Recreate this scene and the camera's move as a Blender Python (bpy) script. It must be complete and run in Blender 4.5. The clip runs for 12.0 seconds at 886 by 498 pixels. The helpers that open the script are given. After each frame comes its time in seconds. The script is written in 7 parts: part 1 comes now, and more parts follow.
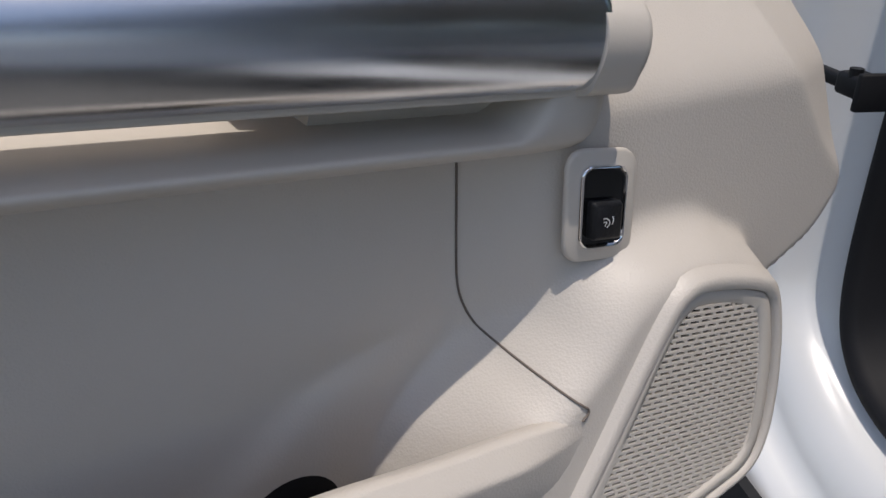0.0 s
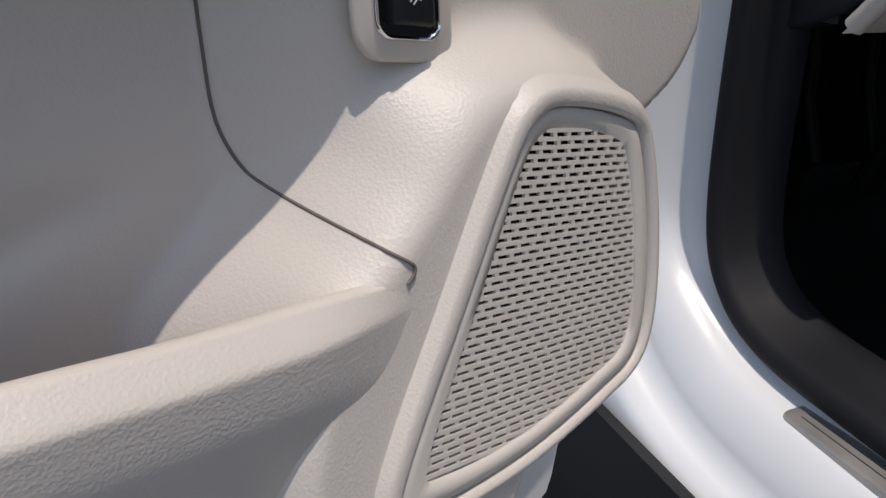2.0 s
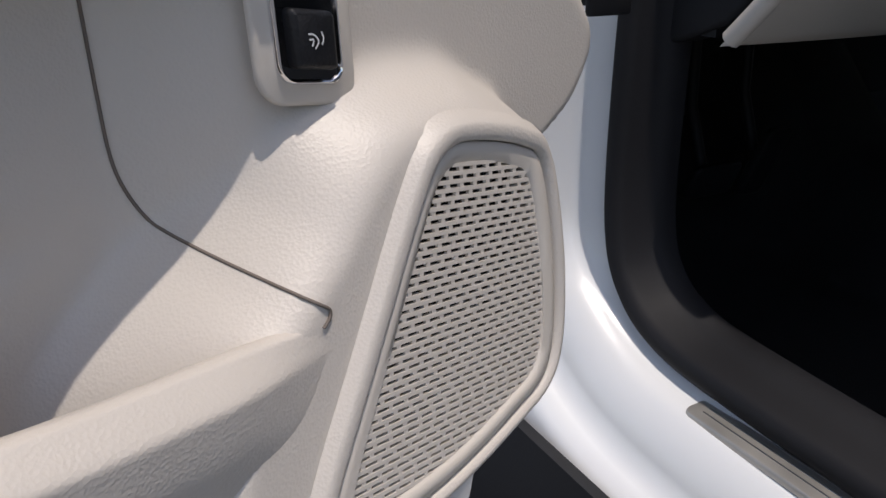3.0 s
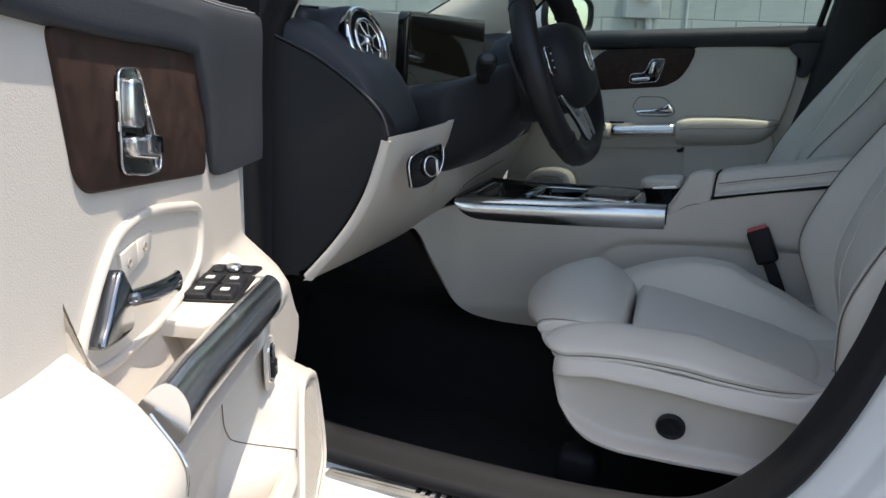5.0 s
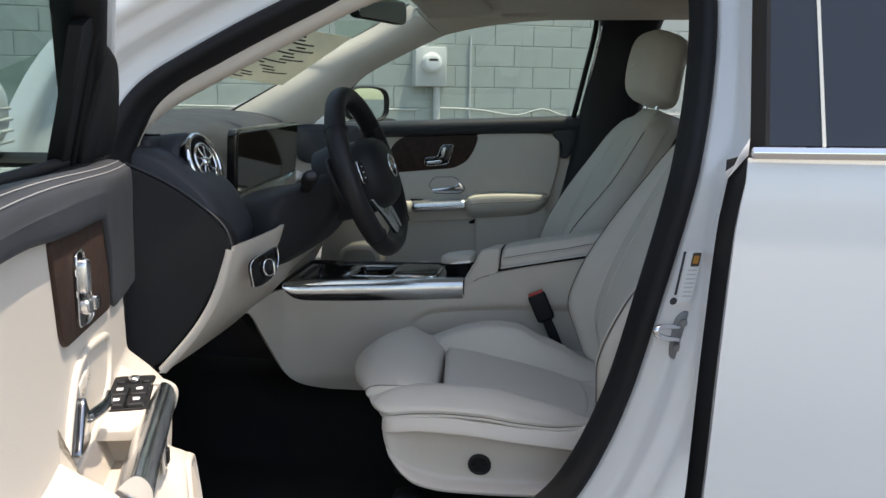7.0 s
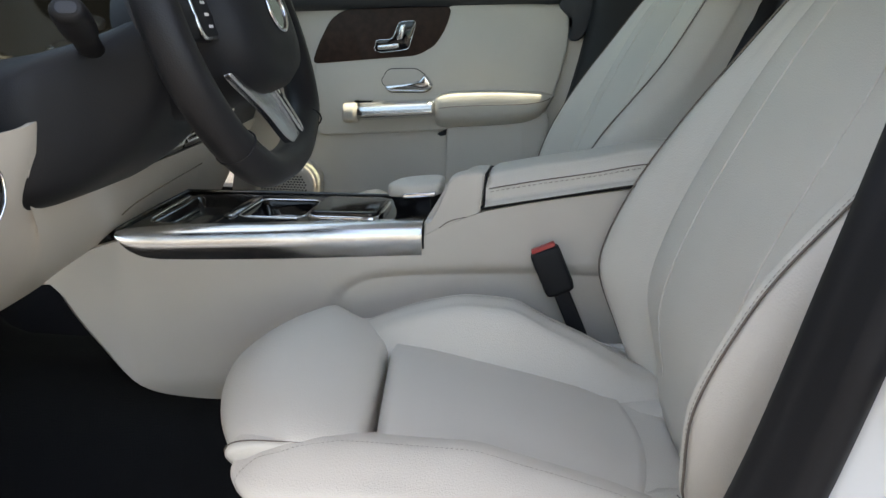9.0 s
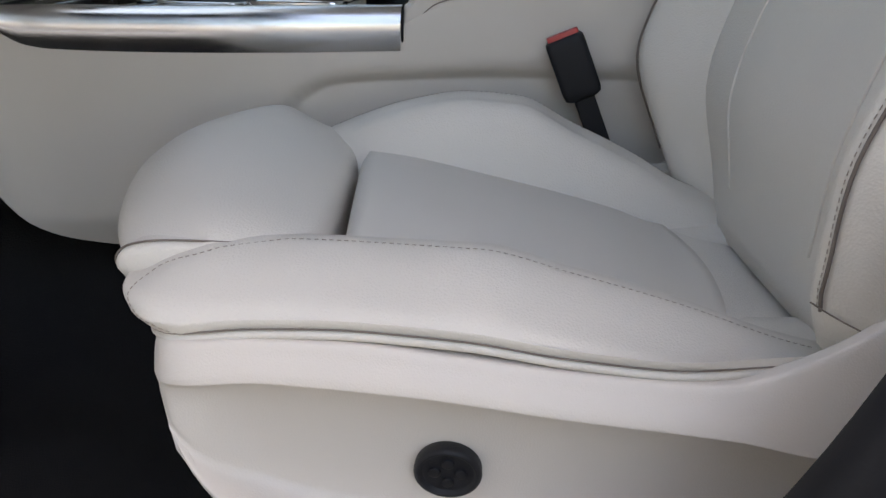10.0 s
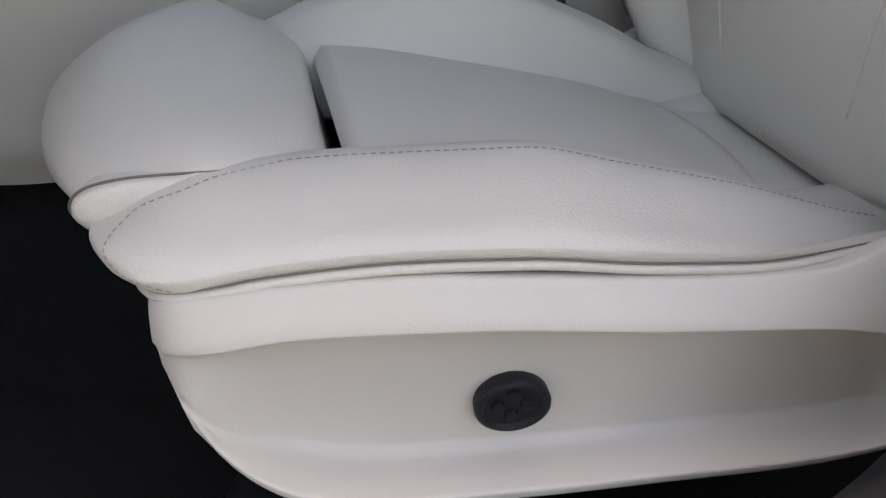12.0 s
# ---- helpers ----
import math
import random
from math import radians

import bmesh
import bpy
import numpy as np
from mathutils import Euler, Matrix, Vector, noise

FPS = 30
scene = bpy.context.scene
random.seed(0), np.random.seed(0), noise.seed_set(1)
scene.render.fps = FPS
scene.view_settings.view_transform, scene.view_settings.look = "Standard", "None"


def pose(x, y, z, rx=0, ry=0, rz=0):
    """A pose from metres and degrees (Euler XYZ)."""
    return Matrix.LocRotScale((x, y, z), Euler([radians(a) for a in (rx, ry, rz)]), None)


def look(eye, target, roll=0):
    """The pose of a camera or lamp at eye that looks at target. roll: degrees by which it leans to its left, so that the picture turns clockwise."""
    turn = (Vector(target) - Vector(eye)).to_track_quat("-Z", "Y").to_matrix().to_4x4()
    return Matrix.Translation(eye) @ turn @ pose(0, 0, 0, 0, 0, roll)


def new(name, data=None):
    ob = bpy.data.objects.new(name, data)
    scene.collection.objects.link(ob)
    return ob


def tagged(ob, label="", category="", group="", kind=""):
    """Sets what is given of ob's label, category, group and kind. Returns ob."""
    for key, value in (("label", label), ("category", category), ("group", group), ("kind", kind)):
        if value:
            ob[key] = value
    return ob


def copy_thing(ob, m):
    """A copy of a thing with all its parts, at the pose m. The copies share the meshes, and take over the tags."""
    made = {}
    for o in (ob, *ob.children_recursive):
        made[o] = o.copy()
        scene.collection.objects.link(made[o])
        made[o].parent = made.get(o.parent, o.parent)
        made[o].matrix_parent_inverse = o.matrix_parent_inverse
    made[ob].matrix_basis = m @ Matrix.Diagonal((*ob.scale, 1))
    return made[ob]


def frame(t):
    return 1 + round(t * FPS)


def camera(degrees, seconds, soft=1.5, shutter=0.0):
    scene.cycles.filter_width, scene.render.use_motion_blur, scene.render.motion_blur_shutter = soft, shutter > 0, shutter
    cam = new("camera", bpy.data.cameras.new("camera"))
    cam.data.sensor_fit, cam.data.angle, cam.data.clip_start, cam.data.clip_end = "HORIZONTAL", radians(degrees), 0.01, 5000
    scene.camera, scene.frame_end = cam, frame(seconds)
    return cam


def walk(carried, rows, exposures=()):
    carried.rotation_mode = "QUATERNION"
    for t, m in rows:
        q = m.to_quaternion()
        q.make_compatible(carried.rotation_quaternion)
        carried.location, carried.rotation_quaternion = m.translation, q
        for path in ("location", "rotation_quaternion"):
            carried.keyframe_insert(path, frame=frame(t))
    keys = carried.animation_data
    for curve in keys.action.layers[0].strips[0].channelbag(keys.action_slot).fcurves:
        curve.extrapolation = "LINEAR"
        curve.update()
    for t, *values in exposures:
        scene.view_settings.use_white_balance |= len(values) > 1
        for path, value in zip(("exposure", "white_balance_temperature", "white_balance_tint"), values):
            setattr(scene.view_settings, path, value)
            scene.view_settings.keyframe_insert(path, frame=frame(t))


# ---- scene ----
cam = camera(57.3, 12.0)
PATH = [
    (0, (0.763, -0.461, 0.963), (-1.002, -0.111, 0.089), 1.7),
    (0.5, (0.743, -0.445, 0.905), (-1.001, 0.007, 0.036), 1.5),
    (1, (0.719, -0.421, 0.858), (-1.007, 0.129, 0.009), 1.1),
    (1.5, (0.707, -0.414, 0.842), (-1.01, 0.205, 0.023), 0.8),
    (2, (0.705, -0.413, 0.845), (-1.008, 0.256, 0.059), 0.5),
    (2.5, (0.705, -0.413, 0.846), (-0.991, 0.305, 0.065), 0.3),
    (3, (0.702, -0.415, 0.856), (-0.917, 0.471, 0.085), 0.4),
    (3.5, (0.73, -0.447, 0.906), (-0.702, 0.724, 0.144), 1.8),
    (3.6, (0.742, -0.454, 0.916), (-0.642, 0.786, 0.175), 1.7),
    (3.7, (0.753, -0.472, 0.925), (-0.594, 0.812, 0.192), 2.0),
    (5.3, (0.918, -1.061, 1.192), (0.299, 0.784, 0.731), 1.0),
    (5.5, (0.929, -1.11, 1.219), (0.371, 0.759, 0.774), 0.9),
    (6, (0.936, -1.206, 1.261), (0.518, 0.707, 0.855), 0.8),
    (6.5, (0.933, -1.223, 1.266), (0.592, 0.71, 0.884), 0.9),
    (7, (0.93, -1.216, 1.263), (0.637, 0.728, 0.896), 0.7),
    (7.2, (0.922, -1.193, 1.261), (0.645, 0.754, 0.899), 0.8),
    (8.8, (0.866, -0.467, 1.158), (0.629, 1.452, 0.648), 1.3),
    (9, (0.858, -0.404, 1.116), (0.627, 1.504, 0.561), 1.1),
    (9.5, (0.827, -0.265, 1.012), (0.635, 1.612, 0.349), 1.6),
    (10, (0.804, -0.182, 0.887), (0.682, 1.68, 0.168), 2.3),
    (10.5, (0.801, -0.173, 0.858), (0.722, 1.673, 0.092), 2.9),
    (11, (0.796, -0.171, 0.856), (0.738, 1.655, 0.041), 2.7),
    (11.5, (0.796, -0.162, 0.85), (0.788, 1.643, -0.011), 2.0),
    (11.8, (0.768, -0.144, 0.855), (0.843, 1.630, -0.066), 1.0),
    (12, (0.700, -0.099, 0.861), (0.899, 1.648, -0.091), 0.0),
]
EXPOSURES = [(0, 0.07, 6850, 12), (2.5, 0.16, 6900, 13), (3.7, 0.26, 6900, 14), (5.3, 1.30, 7450, 9), (6.2, 1.30, 7600, 9), (7.2, 1.25, 8000, 10), (8.8, 2.28, 8700, 11), (9.5, 2.22, 8500, 14), (10.0, 2.05, 8450, 15), (10.5, 2.02, 8400, 16), (12, 1.96, 8350, 15)]
walk(cam, [(t, look(eye, target, roll)) for t, eye, target, roll in PATH], EXPOSURES)

# ---- world, sun and exposure ----
SUN_AZ, SUN_EL = radians(-2), radians(75)   # azimuth from the car's rear towards its right side
world = bpy.data.worlds.new("sky")
scene.world = world
world.use_nodes = True
wn = world.node_tree
sky = wn.nodes.new("ShaderNodeTexSky")
sky.sky_type = "NISHITA"
sky.sun_disc = False
sky.dust_density = 1.3
sky.sun_elevation = SUN_EL
sky.sun_rotation = math.pi / 2 - SUN_AZ
wn.links.new(sky.outputs[0], wn.nodes["Background"].inputs[0])
wn.nodes["Background"].inputs[1].default_value = 0.15
sun_dir = Vector((math.cos(SUN_AZ) * math.cos(SUN_EL), math.sin(SUN_AZ) * math.cos(SUN_EL), math.sin(SUN_EL)))
sun_data = bpy.data.lights.new("sun", "SUN")
sun_data.energy, sun_data.angle, sun_data.color = 2.35, radians(0.53), (1.0, 0.96, 0.91)
sun = new("sun", sun_data)
sun.matrix_world = look(sun_dir * 30, (0, 0, 0))


# ---- materials ----
def mat(name, color, rough=0.5, metal=0.0, grain=0.0, grain_size=900.0, bump=0.0, stain=0.08, stain_size=6.0,
        coat=0.0, spec=0.5, cells=False, aniso=0.0):
    m = bpy.data.materials.new(name)
    m.use_nodes = True
    t = m.node_tree
    b = t.nodes["Principled BSDF"]
    b.inputs["Roughness"].default_value = rough
    b.inputs["Metallic"].default_value = metal
    b.inputs["Specular IOR Level"].default_value = spec
    b.inputs["Coat Weight"].default_value = coat
    b.inputs["Coat Roughness"].default_value = 0.03
    b.inputs["Anisotropic"].default_value = aniso
    co = t.nodes.new("ShaderNodeTexCoord")
    n1 = t.nodes.new("ShaderNodeTexNoise")
    n1.inputs["Scale"].default_value = stain_size
    n1.inputs["Detail"].default_value = 5
    t.links.new(co.outputs["Object"], n1.inputs["Vector"])
    ramp = t.nodes.new("ShaderNodeMapRange")
    ramp.inputs["From Min"].default_value, ramp.inputs["From Max"].default_value = 0.3, 0.7
    ramp.inputs["To Min"].default_value, ramp.inputs["To Max"].default_value = 1 - stain, 1 + stain
    t.links.new(n1.outputs["Fac"], ramp.inputs["Value"])
    mul = t.nodes.new("ShaderNodeVectorMath")
    mul.operation = "SCALE"
    mul.inputs[0].default_value = color
    t.links.new(ramp.outputs[0], mul.inputs["Scale"])
    t.links.new(mul.outputs[0], b.inputs["Base Color"])
    rr = t.nodes.new("ShaderNodeMapRange")
    rr.inputs["From Min"].default_value, rr.inputs["From Max"].default_value = 0.3, 0.7
    rr.inputs["To Min"].default_value, rr.inputs["To Max"].default_value = rough * 0.88, min(1, rough * 1.12)
    t.links.new(n1.outputs["Fac"], rr.inputs["Value"])
    t.links.new(rr.outputs[0], b.inputs["Roughness"])
    if bump:
        if cells:
            tex = t.nodes.new("ShaderNodeTexVoronoi")
            tex.inputs["Scale"].default_value = grain_size
            warp = t.nodes.new("ShaderNodeTexNoise")
            warp.inputs["Scale"].default_value = grain_size * 0.5
            t.links.new(co.outputs["Object"], warp.inputs["Vector"])
            mix = t.nodes.new("ShaderNodeMix")
            mix.data_type = "VECTOR"
            mix.inputs["Factor"].default_value = 0.0012
            t.links.new(co.outputs["Object"], mix.inputs["A"])
            t.links.new(warp.outputs["Color"], mix.inputs["B"])
            t.links.new(mix.outputs["Result"], tex.inputs["Vector"])
            height = tex.outputs["Distance"]
        else:
            tex = t.nodes.new("ShaderNodeTexNoise")
            tex.inputs["Scale"].default_value = grain_size
            tex.inputs["Detail"].default_value = 3
            t.links.new(co.outputs["Object"], tex.inputs["Vector"])
            height = tex.outputs["Fac"]
        bp = t.nodes.new("ShaderNodeBump")
        bp.inputs["Strength"].default_value = bump
        bp.inputs["Distance"].default_value = grain if grain else 0.001
        t.links.new(height, bp.inputs["Height"])
        t.links.new(bp.outputs[0], b.inputs["Normal"])
    return m


LEATHER = mat("beige_leather", (0.62, 0.58, 0.52), 0.48, bump=0.5, grain=0.0006, grain_size=560, stain=0.035, cells=True)
LEATHER_FINE = mat("perforated_beige_leather", (0.60, 0.565, 0.51), 0.52, bump=0.2, grain=0.0005, grain_size=800, stain=0.03, cells=True)
CARD = mat("beige_grained_plastic", (0.60, 0.55, 0.495), 0.46, bump=0.28, grain=0.0005, grain_size=760, stain=0.03, cells=True)
BEIGE = mat("smooth_beige_plastic", (0.61, 0.56, 0.50), 0.42, bump=0.12, grain=0.0004, grain_size=900, stain=0.03)
STITCH = mat("grey_thread", (0.36, 0.31, 0.26), 0.8)
THREAD_GREY = mat("light_grey_thread", (0.32, 0.32, 0.33), 0.7)
# dark colour painting the shade sunk in seams, joints and grooves
SEAM_SHADE = mat("painted_seam_shade", (0.16, 0.13, 0.11), 0.8)
BLACK = mat("black_soft_plastic", (0.013, 0.0135, 0.016), 0.55, spec=0.28, bump=0.3, grain=0.0005, grain_size=700, stain=0.15, cells=True)
BLACK_LEATHER = mat("black_leather", (0.013, 0.013, 0.015), 0.48, spec=0.3, bump=0.3, grain=0.0005, grain_size=600, stain=0.12, cells=True)
DARK_GREY = mat("dark_grey_soft_plastic", (0.040, 0.043, 0.051), 0.55, spec=0.28, bump=0.3, grain=0.0005, grain_size=700, stain=0.1, cells=True)
RUBBER = mat("black_rubber", (0.011, 0.011, 0.013), 0.6, spec=0.25, bump=0.2, grain=0.0006, grain_size=300, stain=0.2)
PIANO = mat("gloss_black", (0.008, 0.008, 0.009), 0.10, coat=0.25, spec=0.4, stain=0.05)
SCREEN = mat("display_glass", (0.010, 0.010, 0.009), 0.045, spec=0.45, stain=0.05)
WHITE = mat("white_car_paint", (0.75, 0.755, 0.76), 0.34, coat=0.6, stain=0.012, stain_size=3)
WHITE.node_tree.nodes["Principled BSDF"].inputs["Coat Roughness"].default_value = 0.16
CHROME = mat("chrome", (0.78, 0.78, 0.8), 0.08, 1.0, stain=0.03)
SATIN = mat("satin_aluminium", (0.74, 0.75, 0.77), 0.24, 1.0, stain=0.05, stain_size=20, aniso=0.6)
PIANO_CHROME = mat("dark_chrome", (0.30, 0.32, 0.35), 0.12, 1.0, stain=0.03)
STEEL = mat("zinc_steel", (0.24, 0.25, 0.27), 0.35, 1.0, stain=0.1, stain_size=40)
WOOD = mat("dark_open_pore_wood", (0.036, 0.019, 0.014), 0.60, spec=0.25, bump=0.3, grain=0.0006, grain_size=260, stain=0.35, stain_size=60)
CARPET = mat("black_carpet", (0.012, 0.012, 0.013), 0.95, bump=0.8, grain=0.002, grain_size=500, stain=0.2)
RED = mat("red_plastic", (0.5, 0.05, 0.045), 0.4)
LINING = mat("beige_fabric_lining", (0.62, 0.565, 0.50), 0.9, bump=0.3, grain=0.0005, grain_size=800, stain=0.04)
BLOCK = mat("painted_concrete_block", (0.36, 0.40, 0.375), 0.7, bump=0.5, grain=0.004, grain_size=90, stain=0.07, stain_size=2.5)
MORTAR = mat("painted_mortar", (0.34, 0.378, 0.355), 0.75, bump=0.5, grain=0.003, grain_size=120, stain=0.08)
METER_GREY = mat("grey_painted_steel", (0.5, 0.52, 0.51), 0.45, stain=0.05)
BRUSHED = mat("brushed_plate", (0.46, 0.44, 0.41), 0.42, 0.7, stain=0.06, stain_size=25)
ASPHALT = mat("worn_asphalt", (0.11, 0.108, 0.105), 0.9, bump=0.8, grain=0.004, grain_size=160, stain=0.25, stain_size=1.5)
MIRROR = mat("mirror_glass", (0.55, 0.70, 0.72), 0.02, 1.0, stain=0.01)
PAPER = mat("printed_paper", (0.62, 0.60, 0.52), 0.7, stain=0.25, stain_size=14)
nodes, links = PAPER.node_tree.nodes, PAPER.node_tree.links
through_light, blend = nodes.new("ShaderNodeBsdfTranslucent"), nodes.new("ShaderNodeMixShader")
through_light.inputs["Color"].default_value = (0.75, 0.74, 0.66, 1)
blend.inputs["Fac"].default_value = 0.55
links.new(nodes["Principled BSDF"].outputs["BSDF"], blend.inputs[1])
links.new(through_light.outputs["BSDF"], blend.inputs[2])
links.new(blend.outputs["Shader"], nodes["Material Output"].inputs["Surface"])
INK = mat("black_ink", (0.05, 0.045, 0.04), 0.7)
WHITE_INK = mat("white_print", (0.8, 0.8, 0.8), 0.6)
STICKER = mat("white_sticker", (0.72, 0.73, 0.73), 0.5, stain=0.02)
ORANGE = mat("orange_print", (0.45, 0.2, 0.03), 0.5)


def screen_glass(name, tint):
    """Laminated glass that dims what passes and adds a weak gloss."""
    m = bpy.data.materials.new(name)
    m.use_nodes = True
    t = m.node_tree
    t.nodes.remove(t.nodes["Principled BSDF"])
    clear = t.nodes.new("ShaderNodeBsdfTransparent")
    clear.inputs["Color"].default_value = (*tint, 1)
    gloss = t.nodes.new("ShaderNodeBsdfGlossy")
    gloss.inputs["Roughness"].default_value = 0.02
    both = t.nodes.new("ShaderNodeMixShader")
    both.inputs["Fac"].default_value = 0.06
    t.links.new(clear.outputs[0], both.inputs[1])
    t.links.new(gloss.outputs[0], both.inputs[2])
    t.links.new(both.outputs[0], t.nodes["Material Output"].inputs["Surface"])
    return m


WINDSCREEN = screen_glass("laminated_windscreen_glass", (0.88, 0.93, 0.90))
SIDE_GLASS = screen_glass("side_window_glass", (0.66, 0.76, 0.74))
TINT = mat("dark_tinted_glass", (0.016, 0.02, 0.03), 0.06, coat=0.35, spec=0.35, stain=0.03)


# ---- building helpers ----
def finish(me, m, smooth=True):
    me.materials.append(m)
    if smooth:
        for p in me.polygons:
            p.use_smooth = True
    return me


def part(name, me, m, parent, label="", smooth=True):
    if isinstance(me, bmesh.types.BMesh):
        bm, me = me, bpy.data.meshes.new(name)
        bmesh.ops.recalc_face_normals(bm, faces=bm.faces)
        for e in bm.edges:
            if len(e.link_faces) == 2 and e.calc_face_angle(0.0) > 1.35:
                e.smooth = False
        bm.to_mesh(me)
        bm.free()
    finish(me, m, smooth)
    ob = new(name, me)
    ob.parent = parent
    if label:
        ob["label"] = label
    return ob


def thing(name, label, category, group="", kind="", at=(0, 0, 0)):
    ob = new(name)
    ob.location = at
    ob.empty_display_size = 0.1
    return tagged(ob, label, category, group, kind)


def curve(pts, n, closed=False):
    """n points along a Catmull-Rom curve through pts."""
    p = [Vector(q) for q in pts]
    k = len(p)
    out = []
    spans = k if closed else k - 1
    for i in range(n):
        s = spans * i / (n if closed else n - 1)
        a = min(int(s), spans - 1)
        w = s - a
        if closed:
            q = [p[(a + j - 1) % k] for j in range(4)]
        else:
            q = [p[max(0, min(k - 1, a + j - 1))] for j in range(4)]
            if a == 0:
                q[0] = 2 * p[0] - p[1]
            if a == k - 2:
                q[3] = 2 * p[k - 1] - p[k - 2]
        out.append(0.5 * (2 * q[1] + (q[2] - q[0]) * w + (2 * q[0] - 5 * q[1] + 4 * q[2] - q[3]) * w * w
                          + (3 * q[1] - q[0] - 3 * q[2] + q[3]) * w ** 3))
    return out


def table(*pairs):
    """A smooth function through (x, y) pairs."""
    xs = [a for a, _ in pairs]
    ys = [b for _, b in pairs]

    def f(x):
        if x <= xs[0]:
            return ys[0]
        if x >= xs[-1]:
            return ys[-1]
        i = max(j for j in range(len(xs) - 1) if xs[j] <= x)
        h = xs[i + 1] - xs[i]
        w = (x - xs[i]) / h
        d = []
        for j in (i, i + 1):
            if j == 0:
                d.append((ys[1] - ys[0]) / (xs[1] - xs[0]))
            elif j == len(xs) - 1:
                d.append((ys[-1] - ys[-2]) / (xs[-1] - xs[-2]))
            else:
                l, r = (ys[j] - ys[j - 1]) / (xs[j] - xs[j - 1]), (ys[j + 1] - ys[j]) / (xs[j + 1] - xs[j])
                d.append(0 if l * r <= 0 else 2 * l * r / (l + r))
        return ((2 * w ** 3 - 3 * w * w + 1) * ys[i] + (w ** 3 - 2 * w * w + w) * h * d[0]
                + (3 * w * w - 2 * w ** 3) * ys[i + 1] + (w ** 3 - w * w) * h * d[1])
    return f


def step(a, b, x):
    w = max(0.0, min(1.0, (x - a) / (b - a)))
    return w * w * (3 - 2 * w)


def loft(rings, cap=True, closed=True):
    """A skin over rings of equally many points."""
    bm = bmesh.new()
    vs = [[bm.verts.new(p) for p in r] for r in rings]
    k = len(rings[0])
    for a, b in zip(vs, vs[1:]):
        for i in range(k if closed else k - 1):
            bm.faces.new((a[i], a[(i + 1) % k], b[(i + 1) % k], b[i]))
    if cap and closed:
        for r in (vs[0], vs[-1]):
            c = bm.verts.new(sum((v.co for v in r), Vector()) / k)
            for i in range(k):
                bm.faces.new((r[i], r[(i + 1) % k], c))
    bm.normal_update()
    return bm


def sheet(f, nu, nv, thick=0.0):
    """A surface f(a, b), a and b from 0 to 1, with a back side where thick."""
    bm = bmesh.new()
    vs = [[bm.verts.new(f(i / nu, j / nv)) for j in range(nv + 1)] for i in range(nu + 1)]
    for i in range(nu):
        for j in range(nv):
            bm.faces.new((vs[i][j], vs[i + 1][j], vs[i + 1][j + 1], vs[i][j + 1]))
    bm.normal_update()
    if thick:
        bmesh.ops.solidify(bm, geom=bm.faces[:], thickness=thick)
    return bm


def prism(outline, place, depth, bevel=0.0, seg=2):
    """An outline of (a, b) pairs, put into space by place(a, b, d), d from 0 to depth; the d = depth rim is rounded."""
    bm = bmesh.new()
    k = len(outline)
    cx = sum(p[0] for p in outline) / k
    cy = sum(p[1] for p in outline) / k
    # inward normals of the outline for the rounded rim
    area = sum(outline[i][0] * outline[(i + 1) % k][1] - outline[(i + 1) % k][0] * outline[i][1] for i in range(k))
    sgn = 1 if area > 0 else -1
    ins = []
    for i in range(k):
        ax, ay = outline[i - 1]
        bx, by = outline[(i + 1) % k]
        dx, dy = bx - ax, by - ay
        l = math.hypot(dx, dy) or 1
        ins.append((-dy / l * sgn, dx / l * sgn))
    def ring(d, inset):
        return [bm.verts.new(place(outline[i][0] + ins[i][0] * inset, outline[i][1] + ins[i][1] * inset, d)) for i in range(k)]
    s = 1 if depth > 0 else -1
    rings = [ring(0, 0)]
    if bevel:
        for j in range(seg + 1):
            a = math.pi / 2 * j / seg
            rings.append(ring(depth - s * bevel * (1 - math.sin(a)), bevel * (1 - math.cos(a))))
    else:
        rings.append(ring(depth, 0))
    for a, b in zip(rings, rings[1:]):
        for i in range(k):
            bm.faces.new((a[i], a[(i + 1) % k], b[(i + 1) % k], b[i]))
    bm.faces.new(rings[0])
    bm.faces.new(rings[-1])
    bmesh.ops.triangulate(bm, faces=[f for f in bm.faces if len(f.verts) > 4])
    bm.normal_update()
    return bm


def tube(pts, r, sides=8, closed=False, flat=1.0, up=(0, 0, 1)):
    """A tube of radius r (a number or a function of 0..1) along pts."""
    p = [Vector(q) for q in pts]
    n = len(p)
    rings = []
    prev = None
    for i in range(n):
        if closed:
            d = p[(i + 1) % n] - p[i - 1]
        else:
            d = p[min(n - 1, i + 1)] - p[max(0, i - 1)]
        d.normalize()
        ref = prev if prev is not None else Vector(up)
        a = ref - d * ref.dot(d)
        if a.length < 1e-6:
            a = Vector((1, 0, 0)) - d * d.x
        a.normalize()
        prev = a
        b = d.cross(a)
        rr = r(i / max(1, n - 1)) if callable(r) else r
        rings.append([p[i] + (a * math.cos(2 * math.pi * j / sides) + b * math.sin(2 * math.pi * j / sides) * flat) * rr
                      for j in range(sides)])
    if closed:
        return loft(rings + [rings[0]], cap=False)
    return loft(rings)


def rounded(w, h, r, n=5, cx=0.0, cy=0.0):
    """Outline of a rounded rectangle."""
    out = []
    for sx, sy, a0 in ((1, 1, 0), (-1, 1, 90), (-1, -1, 180), (1, -1, 270)):
        for i in range(n + 1):
            a = radians(a0 + 90 * i / n)
            out.append((cx + sx * (w / 2 - r) + r * math.cos(a), cy + sy * (h / 2 - r) + r * math.sin(a)))
    return out


